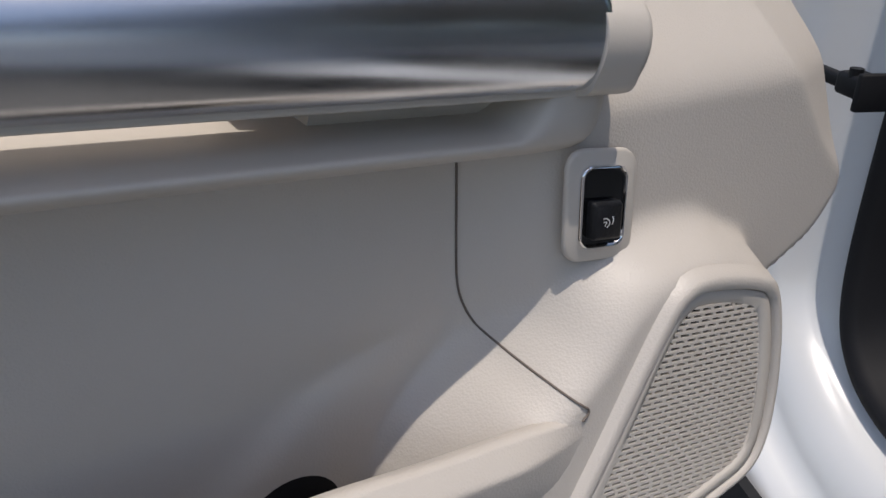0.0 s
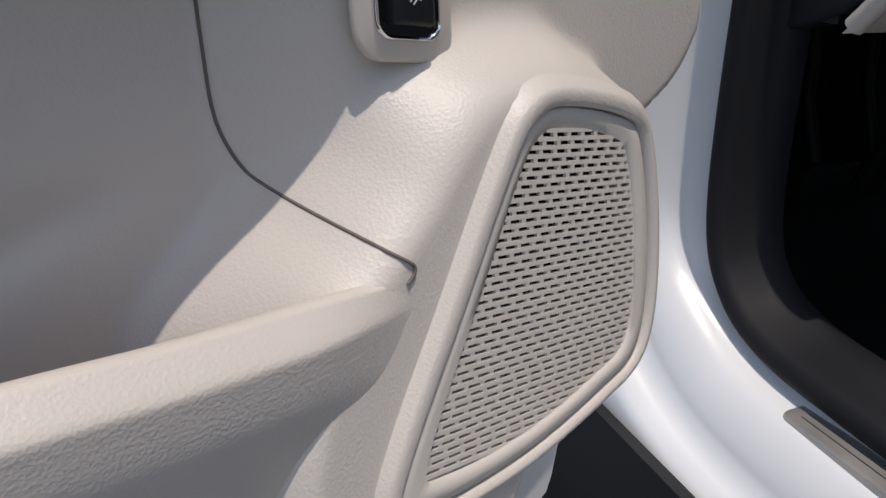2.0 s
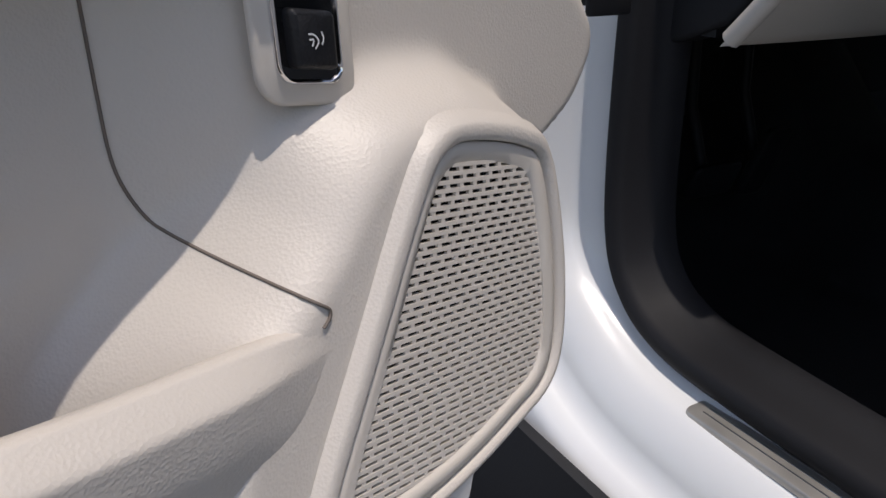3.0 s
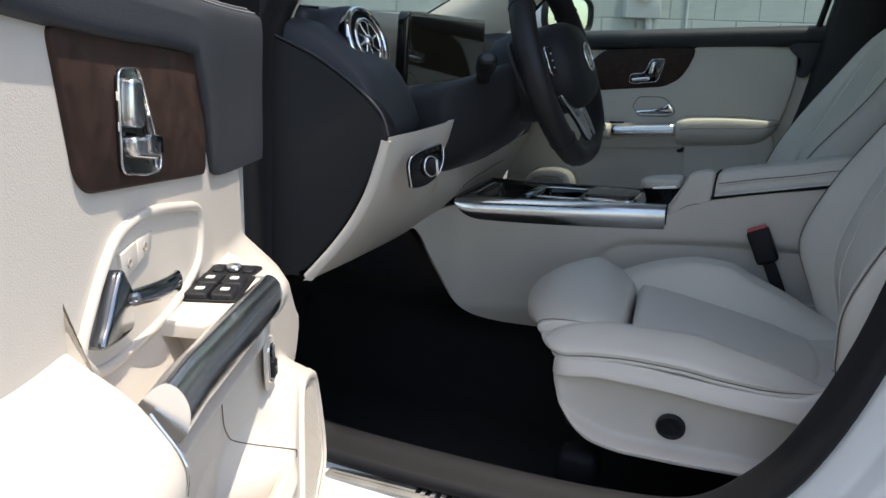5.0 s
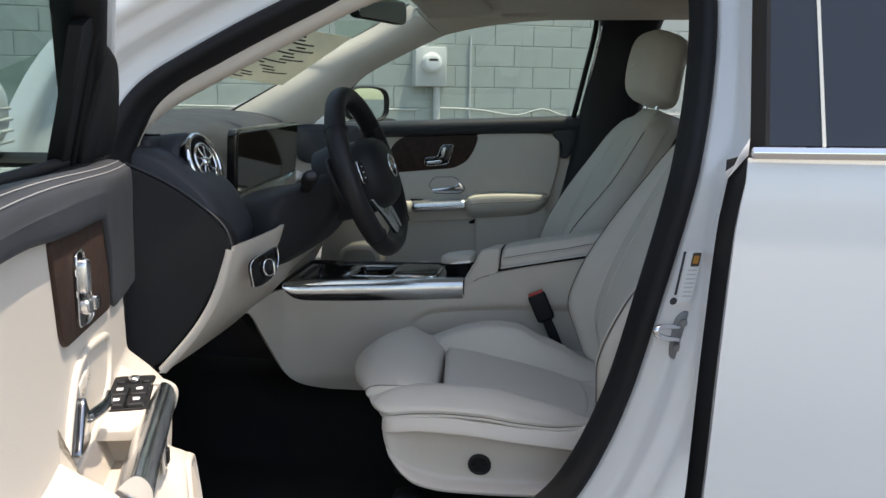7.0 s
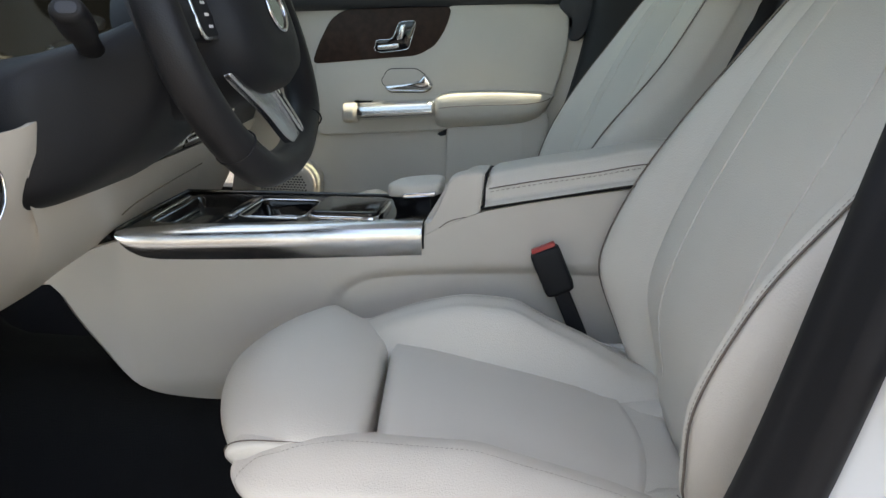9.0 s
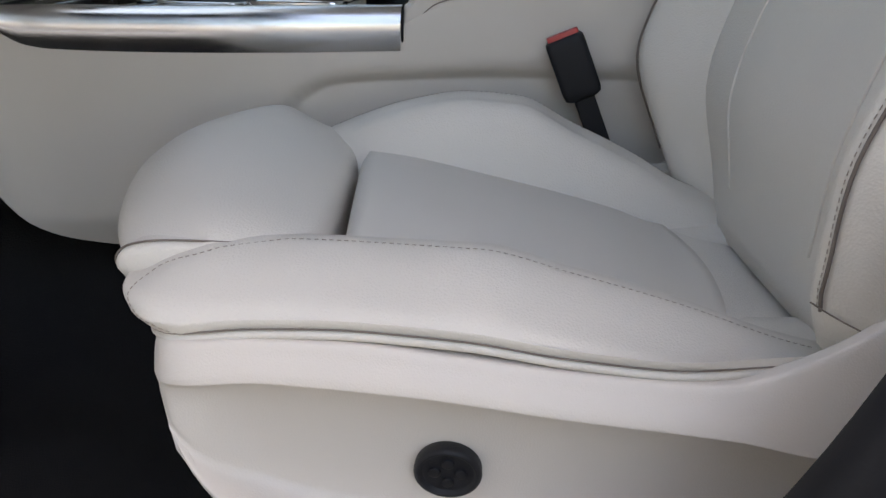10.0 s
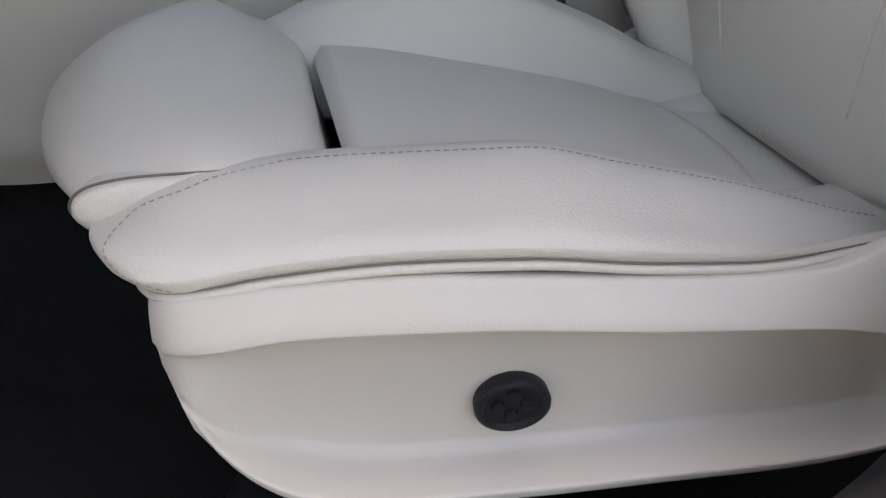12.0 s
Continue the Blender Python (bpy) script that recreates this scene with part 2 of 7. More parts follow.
def box(x0, x1, y0, y1, z0, z1, bevel=0.0, seg=2):
    bm = bmesh.new()
    bmesh.ops.create_cube(bm, size=1)
    for v in bm.verts:
        v.co = Vector(((x0 + x1) / 2 + v.co.x * (x1 - x0), (y0 + y1) / 2 + v.co.y * (y1 - y0), (z0 + z1) / 2 + v.co.z * (z1 - z0)))
    if bevel:
        bmesh.ops.bevel(bm, geom=bm.edges[:], offset=bevel, segments=seg, profile=0.5, affect="EDGES")
    return bm


def stitches(path, length=0.0035, gap=0.003, r=0.0006):
    """Short threads along a path, as one mesh."""
    p = [Vector(q) for q in path]
    bm = bmesh.new()
    left, on = 0.0, True
    run = [(a, b) for a, b in zip(p, p[1:])]
    total = sum((b - a).length for a, b in run)
    s = 0.0

    def at(d):
        for a, b in run:
            l = (b - a).length
            if d <= l:
                return a + (b - a) * (d / l if l else 0)
            d -= l
        return run[-1][1]
    while s + length < total:
        a, b = at(s), at(s + length)
        d = (b - a).normalized()
        u = d.orthogonal().normalized()
        v = d.cross(u)
        ra = [bm.verts.new(a + (u * math.cos(t) + v * math.sin(t)) * r) for t in (0, 2.1, 4.2)]
        rb = [bm.verts.new(b + (u * math.cos(t) + v * math.sin(t)) * r) for t in (0, 2.1, 4.2)]
        for i in range(3):
            bm.faces.new((ra[i], ra[(i + 1) % 3], rb[(i + 1) % 3], rb[i]))
        bm.faces.new(ra)
        bm.faces.new(rb)
        s += length + gap
    return bm


# ---- ground and the painted block wall behind the car ----
def flat_ground():
    bm = bmesh.new()
    vs = [bm.verts.new((x, y, 0)) for x, y in ((-400, -400), (400, -400), (400, 400), (-400, 400))]
    bm.faces.new(vs)
    return bm


ground = tagged(part("ground", flat_ground(), ASPHALT, None, smooth=False), "worn grey asphalt forecourt under the parked car", "ground", kind="structure")

WALL_N = Vector((0.4226, -0.9063, 0))       # towards the car
WALL_U = Vector((0.9063, 0.4226, 0))        # along the wall
WALL_O = WALL_N * -6.2


def on_wall(u, z, d=0.0):
    return WALL_O + WALL_U * u + WALL_N * d + Vector((0, 0, z))


COURSE, BLOCK_L = 0.203, 0.406
wall = part("wall_north", prism([(-14, 0), (14, 0), (14, 4.2), (-14, 4.2)], lambda a, b, d: on_wall(a, b, -d - 0.006), 0.2), MORTAR, None, smooth=False)
tagged(wall, "pale green painted concrete block wall beside the car", "wall", kind="structure")


# ---- car body ----
car = thing("car_body", "white car body with its driver door opening", "car")


def lean(y, z, k=0.33, z0=1.15):
    """The side's inward lean above the belt line."""
    return y + max(0.0, z - z0) * k


# the door opening's contour, as (x, z), clockwise from the front of the belt line
OPENING = curve([(0.112, 1.10), (0.104, 0.90), (0.10, 0.70), (0.108, 0.56), (0.14, 0.495), (0.20, 0.462), (0.30, 0.452), (0.50, 0.447),
                 (0.70, 0.45), (0.84, 0.47), (0.93, 0.54), (0.99, 0.63), (1.045, 0.77), (1.090, 0.95), (1.128, 1.12), (1.152, 1.28),
                 (1.157, 1.42), (1.140, 1.500), (1.07, 1.524), (0.80, 1.525), (0.62, 1.51), (0.43, 1.425), (0.28, 1.345), (0.18, 1.28), (0.132, 1.20)], 150, True)


def outward(i, d):
    """The contour's point i moved out by d in the side's plane."""
    k = len(OPENING)
    a, b = OPENING[i - 1], OPENING[(i + 1) % k]
    t = (b - a).normalized()
    return Vector((OPENING[i][0] - (-t[1]) * -d * -1, OPENING[i][1] - t[0] * -d * -1))


rear_edge = table((0.4, 1.14), (0.651, 1.158), (0.893, 1.167), (1.083, 1.177), (1.183, 1.189), (1.4, 1.19))


def sweep(profile, closed=False, flat_sill=False):
    """Sweeps (out, y) pairs round the opening."""
    rings = []
    for i in range(len(OPENING)):
        ring = []
        for o, y in profile:
            if y > 0.055 and flat_sill:
                o *= 1 - 0.72 * step(0.56, 0.47, OPENING[i][1])      # the sill is flat up to its outer edge
            q = outward(i, o)
            if q[0] > 0.9:
                q = Vector((min(q[0], rear_edge(q[1]) - 0.026 + 0.028 * step(1.178, 1.188, q[1])), q[1]))
            ring.append(Vector((q[0], lean(y, q[1]), q[1])))
        rings.append(ring)
    rings.append(rings[0])
    return loft(rings, cap=False, closed=closed)


OPENING = [Vector((p[0], p[1])) for p in OPENING]
jamb = part("door_jamb", sweep([(-0.004, 0.135), (0.0, 0.112), (0.012, 0.104), (0.034, 0.098), (0.046, 0.085), (0.052, 0.060), (0.062, 0.048),
                                (0.076, 0.042), (0.084, 0.030), (0.088, 0.012), (0.10, 0.004), (0.13, 0.0)], flat_sill=True), WHITE, car, "glossy white painted door jamb")
seal = part("door_seal", sweep([(0.004, 0.108), (0.002, 0.098), (-0.006, 0.092), (-0.016, 0.094), (-0.022, 0.104), (-0.024, 0.125), (-0.03, 0.135),
                                (-0.036, 0.145), (-0.034, 0.16), (0.0, 0.16)], closed=True), RUBBER, car, "black rubber door seal")


def side_skin(x0, x1, z0, z1, nx, nz, edge=None):
    def f(a, b):
        z = z0 + (z1 - z0) * b
        l = edge(z) if edge else x0
        x = l + (x1 - l) * a
        y = 0.012 * math.sin(math.pi * max(0, min(1, (1.15 - z) / 0.7))) * -1
        return Vector((x, lean(y, z), z))
    return sheet(f, nx, nz, 0.02)


rear_door = thing("rear_door", "closed white rear side door with chrome belt strip and tinted window", "car door")
part("skin", side_skin(1.16, 2.3, 0.36, 1.183, 10, 24, rear_edge), WHITE, rear_door)
part("belt_strip", sheet(lambda a, b: Vector((1.192 + a * 1.1, -0.006 + 0.008 * abs(b - 0.5), 1.182 + 0.012 * a + 0.017 * b)), 8, 4, 0.012), CHROME, rear_door, "chrome belt strip")
part("window", sheet(lambda a, b: Vector((1.212 + a * 1.1, lean(0.012, 1.2 + 0.32 * b), 1.2 + 0.012 * a + 0.32 * b)), 4, 4, 0.006), TINT, rear_door, "dark tinted side glass")
part("window_divider", sheet(lambda a, b: Vector((1.293 - 0.012 * b + a * 0.005, lean(0.009, 1.2 + 0.32 * b), 1.2 + 0.32 * b)), 1, 4, 0.004), METER_GREY, rear_door)
part("front_edge_seal", sheet(lambda a, b: Vector((rear_edge(0.4 + 1.1 * b) - 0.026 + 0.032 * step(1.178, 1.188, 0.4 + 1.1 * b) + a * (0.028 - 0.010 * step(1.178, 1.188, 0.4 + 1.1 * b)), lean(0.004 + 0.02 * (1 - a), 0.4 + 1.1 * b), 0.4 + 1.1 * b)), 2, 140, 0.01), RUBBER, rear_door)

fender = part("fender", sheet(lambda a, b: Vector((0.0 - 0.9 * a, 0.0 + 0.02 * b, 0.5 + 0.62 * b)), 4, 6, 0.02), WHITE, car)


# ---- seats ----
def seat(name, label, near=True):
    s = thing(name, label, "car seat", "front seats")
    C = 0.5                                   # the seat's middle, across the car
    crest = table((0.54, 0.655), (0.582, 0.676), (0.635, 0.687), (0.71, 0.690), (0.794, 0.690), (0.858, 0.677), (0.934, 0.659), (1.013, 0.636), (1.06, 0.628))
    pipe = table((0.54, 0.641), (0.591, 0.643), (0.653, 0.653), (0.721, 0.657), (0.788, 0.655), (0.855, 0.648), (0.922, 0.645), (0.977, 0.649), (1.05, 0.655))
    top = table((0.60, 0.681), (0.69, 0.679), (0.80, 0.662), (0.92, 0.636), (0.965, 0.622), (1.06, 0.612))

    far = table((0.54, 0.66), (0.62, 0.690), (0.66, 0.708), (0.71, 0.726), (0.77, 0.737), (0.82, 0.735), (0.88, 0.709), (0.94, 0.683), (1.0, 0.652), (1.06, 0.635))
    snout = table((0.62, 0.040), (0.640, 0.052), (0.650, 0.068), (0.662, 0.083), (0.675, 0.086), (0.70, 0.084))   # how far the front end reaches, by height

    def side(y, k):
        return C + (y - C) * k

    AX, AY = 0.622, 0.345                     # the bolster's front end turns about this upright line

    def bolster_ring(x, turn, k):
        """A section of the bolster: p outwards from the turning line, z up."""
        zc, zp, zi = (crest if k > 0 else far)(x), pipe(x) - 0.004, top(x) - 0.004 - 0.03 * step(0.70, 0.62, x)
        wide = 0.0825 - 0.012 * step(0.9, 1.04, x)
        low = 0.010 * turn
        sec = [(-0.065, zp - 0.03), (-0.050, zi - 0.010), (-0.027, max(zi + 0.004, zc - 0.012) - 0.02 * step(0.66, 0.61, x) - low), (-0.005, zc - 0.003 - 0.008 * step(0.64, 0.60, x) - 0.4 * low), (0.015, zc - 0.3 * low), (0.038, zc - 0.005 - 0.5 * low),
               (0.058, zc - 0.0125 - 0.1 * (zc - zp - 0.03) - 0.5 * low), (wide - 0.0085, zp + 0.62 * (zc - zp) - 0.006), (wide - 0.0015, zp + 0.36 * (zc - zp) - 0.002), (wide, zp + 0.010), (wide - 0.0015, zp + 0.0045), (wide - 0.005, zp + 0.001), (wide - 0.03, zp - 0.02)]
        ring = []
        ang = turn * math.pi / 2
        for q in curve([(p, z, 0) for p, z in sec], 56, True):
            z = q[1] - 0.010 * turn ** 0.5 * max(0.0, min(1.0, 1 - (q[1] - zp) / (zc - zp)))
            if q[0] > 0:
                ring.append(Vector((x - q[0] / 0.0825 * snout(z) * math.sin(ang) ** 0.8, side(AY - q[0] * max(0.0, math.cos(ang)) ** 0.8, k), z)))
            else:
                ring.append(Vector((x, side(AY - q[0] * (1 - turn), k), z)))
        return ring

    for k in (1, -1):
        rings = [bolster_ring(AX, 1.0 - i / 14, k) for i in range(14)] + [bolster_ring(AX + (1.045 - AX) * i / 40, 0.0, k) for i in range(41)]
        part("bolster", loft(rings), LEATHER, s)

        def crest_at(ring, p):
            """The point of a ring lying p of the way from the crest down to the seam."""
            j = 17.3 + p * 27.5
            a = int(j)
            return ring[a].lerp(ring[a + 1], j - a)
        # seam with its thread along the crest and down the front end, and the piping above the side cover
        line = [Vector((x, side(0.331, k), (crest if k > 0 else far)(x) + 0.0006)) for x in (AX + (1.03 - AX) * i / 60 for i in range(61))]
        turn_at = table((0, 0.10), (0.2, 0.38), (0.36, 0.50), (0.5, 0.58), (0.62, 0.60), (0.74, 0.48), (0.86, 0.22), (1, 0.0))
        down_at = table((0, 0.97), (0.2, 0.64), (0.36, 0.45), (0.5, 0.33), (0.62, 0.24), (0.74, 0.17), (0.86, 0.11), (1, 0.06))
        front = []
        for i in range(41):
            u = i / 40                                   # from the low front corner up to the crest
            j = min(13.99, 14 * (1 - turn_at(u)))
            r = [a.lerp(b, j - int(j)) for a, b in zip(rings[int(j)], rings[int(j) + 1])]
            front.append(crest_at(r, down_at(u)) + Vector((-0.0005, -0.0005 * k, 0.0003)))
        if k > 0:
            line = line[6:]
        whole = (front if k > 0 else []) + line
        part("seam_thread", stitches(whole, 0.0030, 0.0022, 0.00036), STITCH, s)
        low_line = [crest_at(r, 1.0) for r in rings[3:14]] + [Vector((x, side(0.2625 + 0.012 * step(0.9, 1.04, x), k), pipe(x) - 0.0005)) for x in (AX + (1.0 - AX) * i / 40 for i in range(1, 41))]
        pipe_line = [q + Vector((0.002, 0.003 * k, -0.0040)) for q in low_line]
        part("piping", tube(pipe_line, 0.0036, 10), LEATHER, s)
        part("seam", tube([q + Vector((0, 0.0004 * k, 0.0004)) for q in low_line], 0.0007, 6), SEAM_SHADE, s)
        if k > 0:
            # short seam closing the cushion's rear corner
            part("seam", tube(curve([(1.013, 0.297, 0.6440), (1.004, 0.276, 0.6450), (0.988, 0.2655, 0.6485)], 16), 0.0008, 5), SEAM_SHADE, s)

    # front pad, reaching forward of the bolsters and rising towards the middle of the car
    rings = []
    for i in range(41):
        w = 0.5 - 0.5 * math.cos(math.pi * i / 40)
        y = 0.322 + 0.372 * w
        xf = 0.468 + 0.070 * abs(2 * w - 1.12) ** 1.6
        xr = 0.688 - 0.034 * w - 0.016 * step(0.92, 1, w)
        e = math.sqrt(max(0, 1 - abs(2 * w - 1) ** 7))
        zt = 0.667 + 0.022 * e
        up = 0.020 * step(0.05, 0.75, w) * (0.4 + 0.6 * e)
        dn = 0.55 + 0.45 * step(0.0, 0.35, w)     # shallower at the corner by the bolster
        mid = 0.45 * xr + 0.55 * xf
        sec = [(xr, 0.60), (xr + 0.001, 0.655), (xr - 0.004, zt - 0.013), (xr - 0.016, zt - 0.002), (xr - 0.050, zt + 0.006 + 0.4 * up), (mid, zt + 0.009 + up), (xf + 0.050, zt + 0.004 + up),
               (xf + 0.026, zt - 0.006 * dn + 0.8 * up), (xf + 0.008, zt - 0.019 * dn + 0.55 * up), (xf, zt - (0.031 + 0.004 * e) * dn + 0.25 * up), (xf + 0.008, zt - (0.044 + 0.006 * e) * dn), (xf + 0.05, zt - (0.050 + 0.006 * e) * dn)]
        rings.append([Vector((q[0], y, q[1])) for q in curve([(a, b, 0) for a, b in sec], 48, True)])
    part("thigh_pad", loft(rings), LEATHER, s)
    # the pad's end panel with its fold seam
    fold = curve([(0.640, 0.330, 0.6845), (0.600, 0.330, 0.6840), (0.570, 0.332, 0.6815), (0.550, 0.333, 0.6765), (0.541, 0.333, 0.6690), (0.540, 0.334, 0.6610), (0.546, 0.336, 0.6535)], 30)
    part("seam", tube([q + Vector((-0.0008, -0.0022, 0.0006)) for q in fold], 0.0008, 6), SEAM_SHADE, s)
    part("pad_end", loft([[Vector((0.585 + (q[0] - 0.585) * g, 0.331 - d, 0.668 + (q[2] - 0.668) * g)) for q in fold + [Vector((0.57, 0, 0.645)), Vector((0.62, 0, 0.640)), Vector((0.655, 0, 0.66))]] for g, d in ((1.0, -0.02), (1.0, 0.0), (0.97, 0.004), (0.90, 0.0065), (0.7, 0.008))]), LEATHER, s)
    # insert between the bolsters
    def ins(a, b):
        y = 0.350 + 0.30 * b
        x = (0.696 - 0.034 * b) + a * (0.975 - (0.696 - 0.034 * b) + 0.028 * (1 - abs(2 * b - 0.9) ** 2))
        edge = min(a / 0.03, 1, (1 - a) / 0.03)
        z = top(x) + 0.004 * math.sin(math.pi * b) - 0.012 * (1 - math.sqrt(1 - (1 - edge) ** 2))
        return Vector((x, y, z))
    part("insert", sheet(ins, 40, 24, 0.03), LEATHER_FINE, s, "finely perforated beige leather insert")
    part("rear_band", sheet(lambda a, b: Vector((0.955 + 0.115 * a, 0.30 + 0.42 * b, top(0.955 + 0.115 * a) - 0.006 + 0.006 * math.sin(math.pi * a))), 12, 20, 0.04), LEATHER, s)
    part("seam", tube([Vector((1.0 - 0.035 * (1 - w), 0.63 + 0.05 * w, 0.6225 + 0.004 * w)) for w in (i / 8 for i in range(9))], 0.001, 5), SEAM_SHADE, s)
    part("cushion_base", box(0.60, 1.08, 0.29, 0.71, 0.50, 0.607, 0.02), BLACK, s, "black seat frame cover")
    # side cover of grained plastic
    zt_ = table((0.585, 0.640), (0.654, 0.650), (0.721, 0.652), (0.788, 0.648), (0.855, 0.643), (0.922, 0.641), (0.955, 0.643), (0.985, 0.655), (1.013, 0.671), (1.05, 0.70), (1.14, 0.755))
    zb_ = table((0.588, 0.590), (0.600, 0.572), (0.609, 0.556), (0.625, 0.536), (0.645, 0.519), (0.66, 0.511), (0.69, 0.504), (0.722, 0.501), (0.80, 0.5015), (0.87, 0.504), (0.95, 0.507), (1.05, 0.525), (1.14, 0.565))
    zk_ = table((0.585, 0.61), (0.616, 0.616), (0.671, 0.623), (0.756, 0.621), (0.858, 0.613), (0.959, 0.607), (1.01, 0.60), (1.14, 0.60))
    xf_ = table((0.0, 0.592), (0.20, 0.586), (0.50, 0.588), (1.0, 0.592))

    for k in (1, -1):
        def cover(a, b):
            # b from the upper to the lower edge, in bands round the crease, the hollow and the lower flange
            x = xf_(b) + (1.14 - xf_(b)) * a
            t_, c_, l_ = zt_(x), zk_(x), zb_(x)
            deep = step(0.0, 0.13, a) * step(1.075, 1.015, x)
            hol = 0.2500 + 0.030 * deep
            ridge = step(0.0, 0.14, a)
            g = min(1.0, (c_ - l_) / 0.11)
            keys = [(0.0, t_ - 0.018, 0.276), (0.06, t_ - 0.003, 0.269), (0.12, t_ - 0.003, 0.2610), (0.20, (t_ + c_) / 2 + 0.002, 0.2540), (0.28, c_ + 0.006 * g, 0.2495 - 0.0015 * ridge), (0.32, c_ + 0.0012 * g, 0.2495 - 0.0025 * ridge),
                    (0.35, c_ - 0.0015 * g, 0.2500 + 0.002 * deep), (0.40, c_ - 0.008 * g, 0.2500 + 0.012 * deep), (0.50, c_ - 0.25 * (c_ - l_), 0.25 + 0.021 * deep), (0.66, l_ + 0.036 * g, hol - 0.001), (0.74, l_ + 0.021 * g, hol), (0.80, l_ + 0.0135 * g, 0.2500 + 0.024 * deep),
                    (0.88, l_ + 0.0095 * g, 0.2490 + 0.004 * deep), (0.92, l_ + 0.007 * g, 0.2450 + 0.005 * (1 - ridge)), (0.965, l_ + 0.001, 0.2460 + 0.005 * (1 - ridge)), (1.0, l_ - 0.002, 0.270)]
            z = table(*[(q[0], q[1]) for q in keys])(b)
            y = table(*[(q[0], q[2]) for q in keys])(b)
            return Vector((x, side(y + 0.006 * (1 - step(0.0, 0.08, a)) + 0.018 * (1 - math.sqrt(1 - (1 - min(1, a / 0.05)) ** 2)), k), z))
        part("side_cover", sheet(cover, 70, 90, -0.004 * k), CARD, s, "grained beige plastic side cover")
    if near:
        KX, KZ, KY = 0.7835, 0.5520, 0.2668
        knob = part("lumbar_control", loft([[Vector((KX + r * math.cos(a), y - 0.25 * r * math.sin(a), KZ + r * math.sin(a))) for a in (2 * math.pi * i / 40 for i in range(40))]
                                            for r, y in ((0.0225, KY + 0.022), (0.0232, KY + 0.004), (0.0225, KY + 0.0015), (0.0205, KY), (0.0190, KY + 0.0008), (0.0178, KY + 0.0038), (0.0168, KY + 0.0042))]), BLACK, s, "round black four-way lumbar control")
        for a in range(4):
            cx, cz = KX + 0.0088 * math.cos(a * math.pi / 2), KZ + 0.0088 * math.sin(a * math.pi / 2)
            part("button", loft([[Vector((cx + r * math.cos(b), y - 0.25 * (cz - KZ + r * math.sin(b)), cz + r * math.sin(b))) for b in (2 * math.pi * i / 16 for i in range(16))]
                                 for r, y in ((0.0046, KY + 0.005), (0.0043, KY + 0.0022), (0.0034, KY + 0.0017))]), RUBBER, knob)

    part("seat_foot", box(0.598, 0.67, 0.285, 0.345, 0.385, 0.462, 0.018), RUBBER, s, "black seat rail foot")
    # backrest
    LEANA = radians(20)
    ft, ff = Vector((math.sin(LEANA), 0, math.cos(LEANA))), Vector((-math.cos(LEANA), 0, math.sin(LEANA)))
    base = Vector((1.012, 0, 0.63))

    def back(h, y, f):
        return base + ft * h + ff * f + Vector((0, y, 0))
    bol = table((0.0, 0.030), (0.06, 0.042), (0.15, 0.052), (0.24, 0.045), (0.36, 0.03), (0.48, 0.012), (0.62, 0.0), (0.68, -0.03))
    half = table((0.0, 0.215), (0.08, 0.24), (0.2, 0.252), (0.4, 0.245), (0.55, 0.215), (0.62, 0.17), (0.665, 0.11))
    cen = table((0.0, -0.040), (0.06, -0.020), (0.14, 0.002), (0.25, 0.010), (0.45, -0.004), (0.6, -0.028), (0.66, -0.055))
    rings = []
    for i in range(41):
        h = 0.665 * i / 40
        w = half(h) * 0.70
        c = cen(h)
        sec = [(-w, c - 0.02), (-w * 0.96, c), (-w * 0.5, c + 0.004), (0, c + 0.005), (w * 0.5, c + 0.004), (w * 0.96, c), (w, c - 0.02), (w * 0.8, c - 0.09), (-w * 0.8, c - 0.09)]
        rings.append([back(h, C + q[0], q[1]) for q in curve([(a, b, 0) for a, b in sec], 36, True)])
    part("backrest", loft(rings), LEATHER, s)
    for k in (1, -1):
        rings = []
        for i in range(45):
            h = 0.004 + 0.652 * i / 44
            w, c = half(h), cen(h)
            e = math.sqrt(max(0.02, 1 - max(0, 1 - h / 0.025) ** 2)) * math.sqrt(max(0.02, 1 - max(0, (h - 0.62) / 0.04) ** 2))
            p = bol(h) * (1 + 0.40 * step(0.0, 0.06, h) * step(0.45, 0.25, h)) if k > 0 else bol(h)
            sec = [(w * 0.66, c - 0.015), (w * 0.72, c + 0.25 * p), (w * 0.80, c + 0.8 * p), (w * 0.88, c + p + 0.002), (w * 0.96, c + p - 0.012), (w, c + p - 0.045), (w * 0.99, c - 0.05), (w * 0.95, c - 0.10), (w * 0.75, c - 0.11)]
            m = Vector((w * 0.85, c - 0.02, 0))
            rings.append([back(h, C - k * (m[0] + (q[0] - m[0]) * e), m[1] + (q[1] - m[1]) * e) for q in curve([(a, b, 0) for a, b in sec], 32, True)])
        part("back_bolster", loft(rings), LEATHER, s)
        if k > 0:
            part("seam", tube([q + Vector((0.0006, -0.0004, 0.0)) for q in rings[3][12:20]], 0.0006, 5), SEAM_SHADE, s)
        line = [back(h, C - k * half(h) * 0.905, cen(h) + bol(h) * (1 + 0.40 * step(0.0, 0.06, h) * step(0.45, 0.25, h) if k > 0 else 1) + 0.0012) for h in (0.045 + 0.545 * i / 50 for i in range(51))]
        part("seam_thread", stitches(line, 0.0032, 0.0024, 0.0004), STITCH, s)
        part("seam", tube([q + Vector((0.0, -k * 0.005, -0.0010)) for q in line], 0.0012, 6), SEAM_SHADE, s)
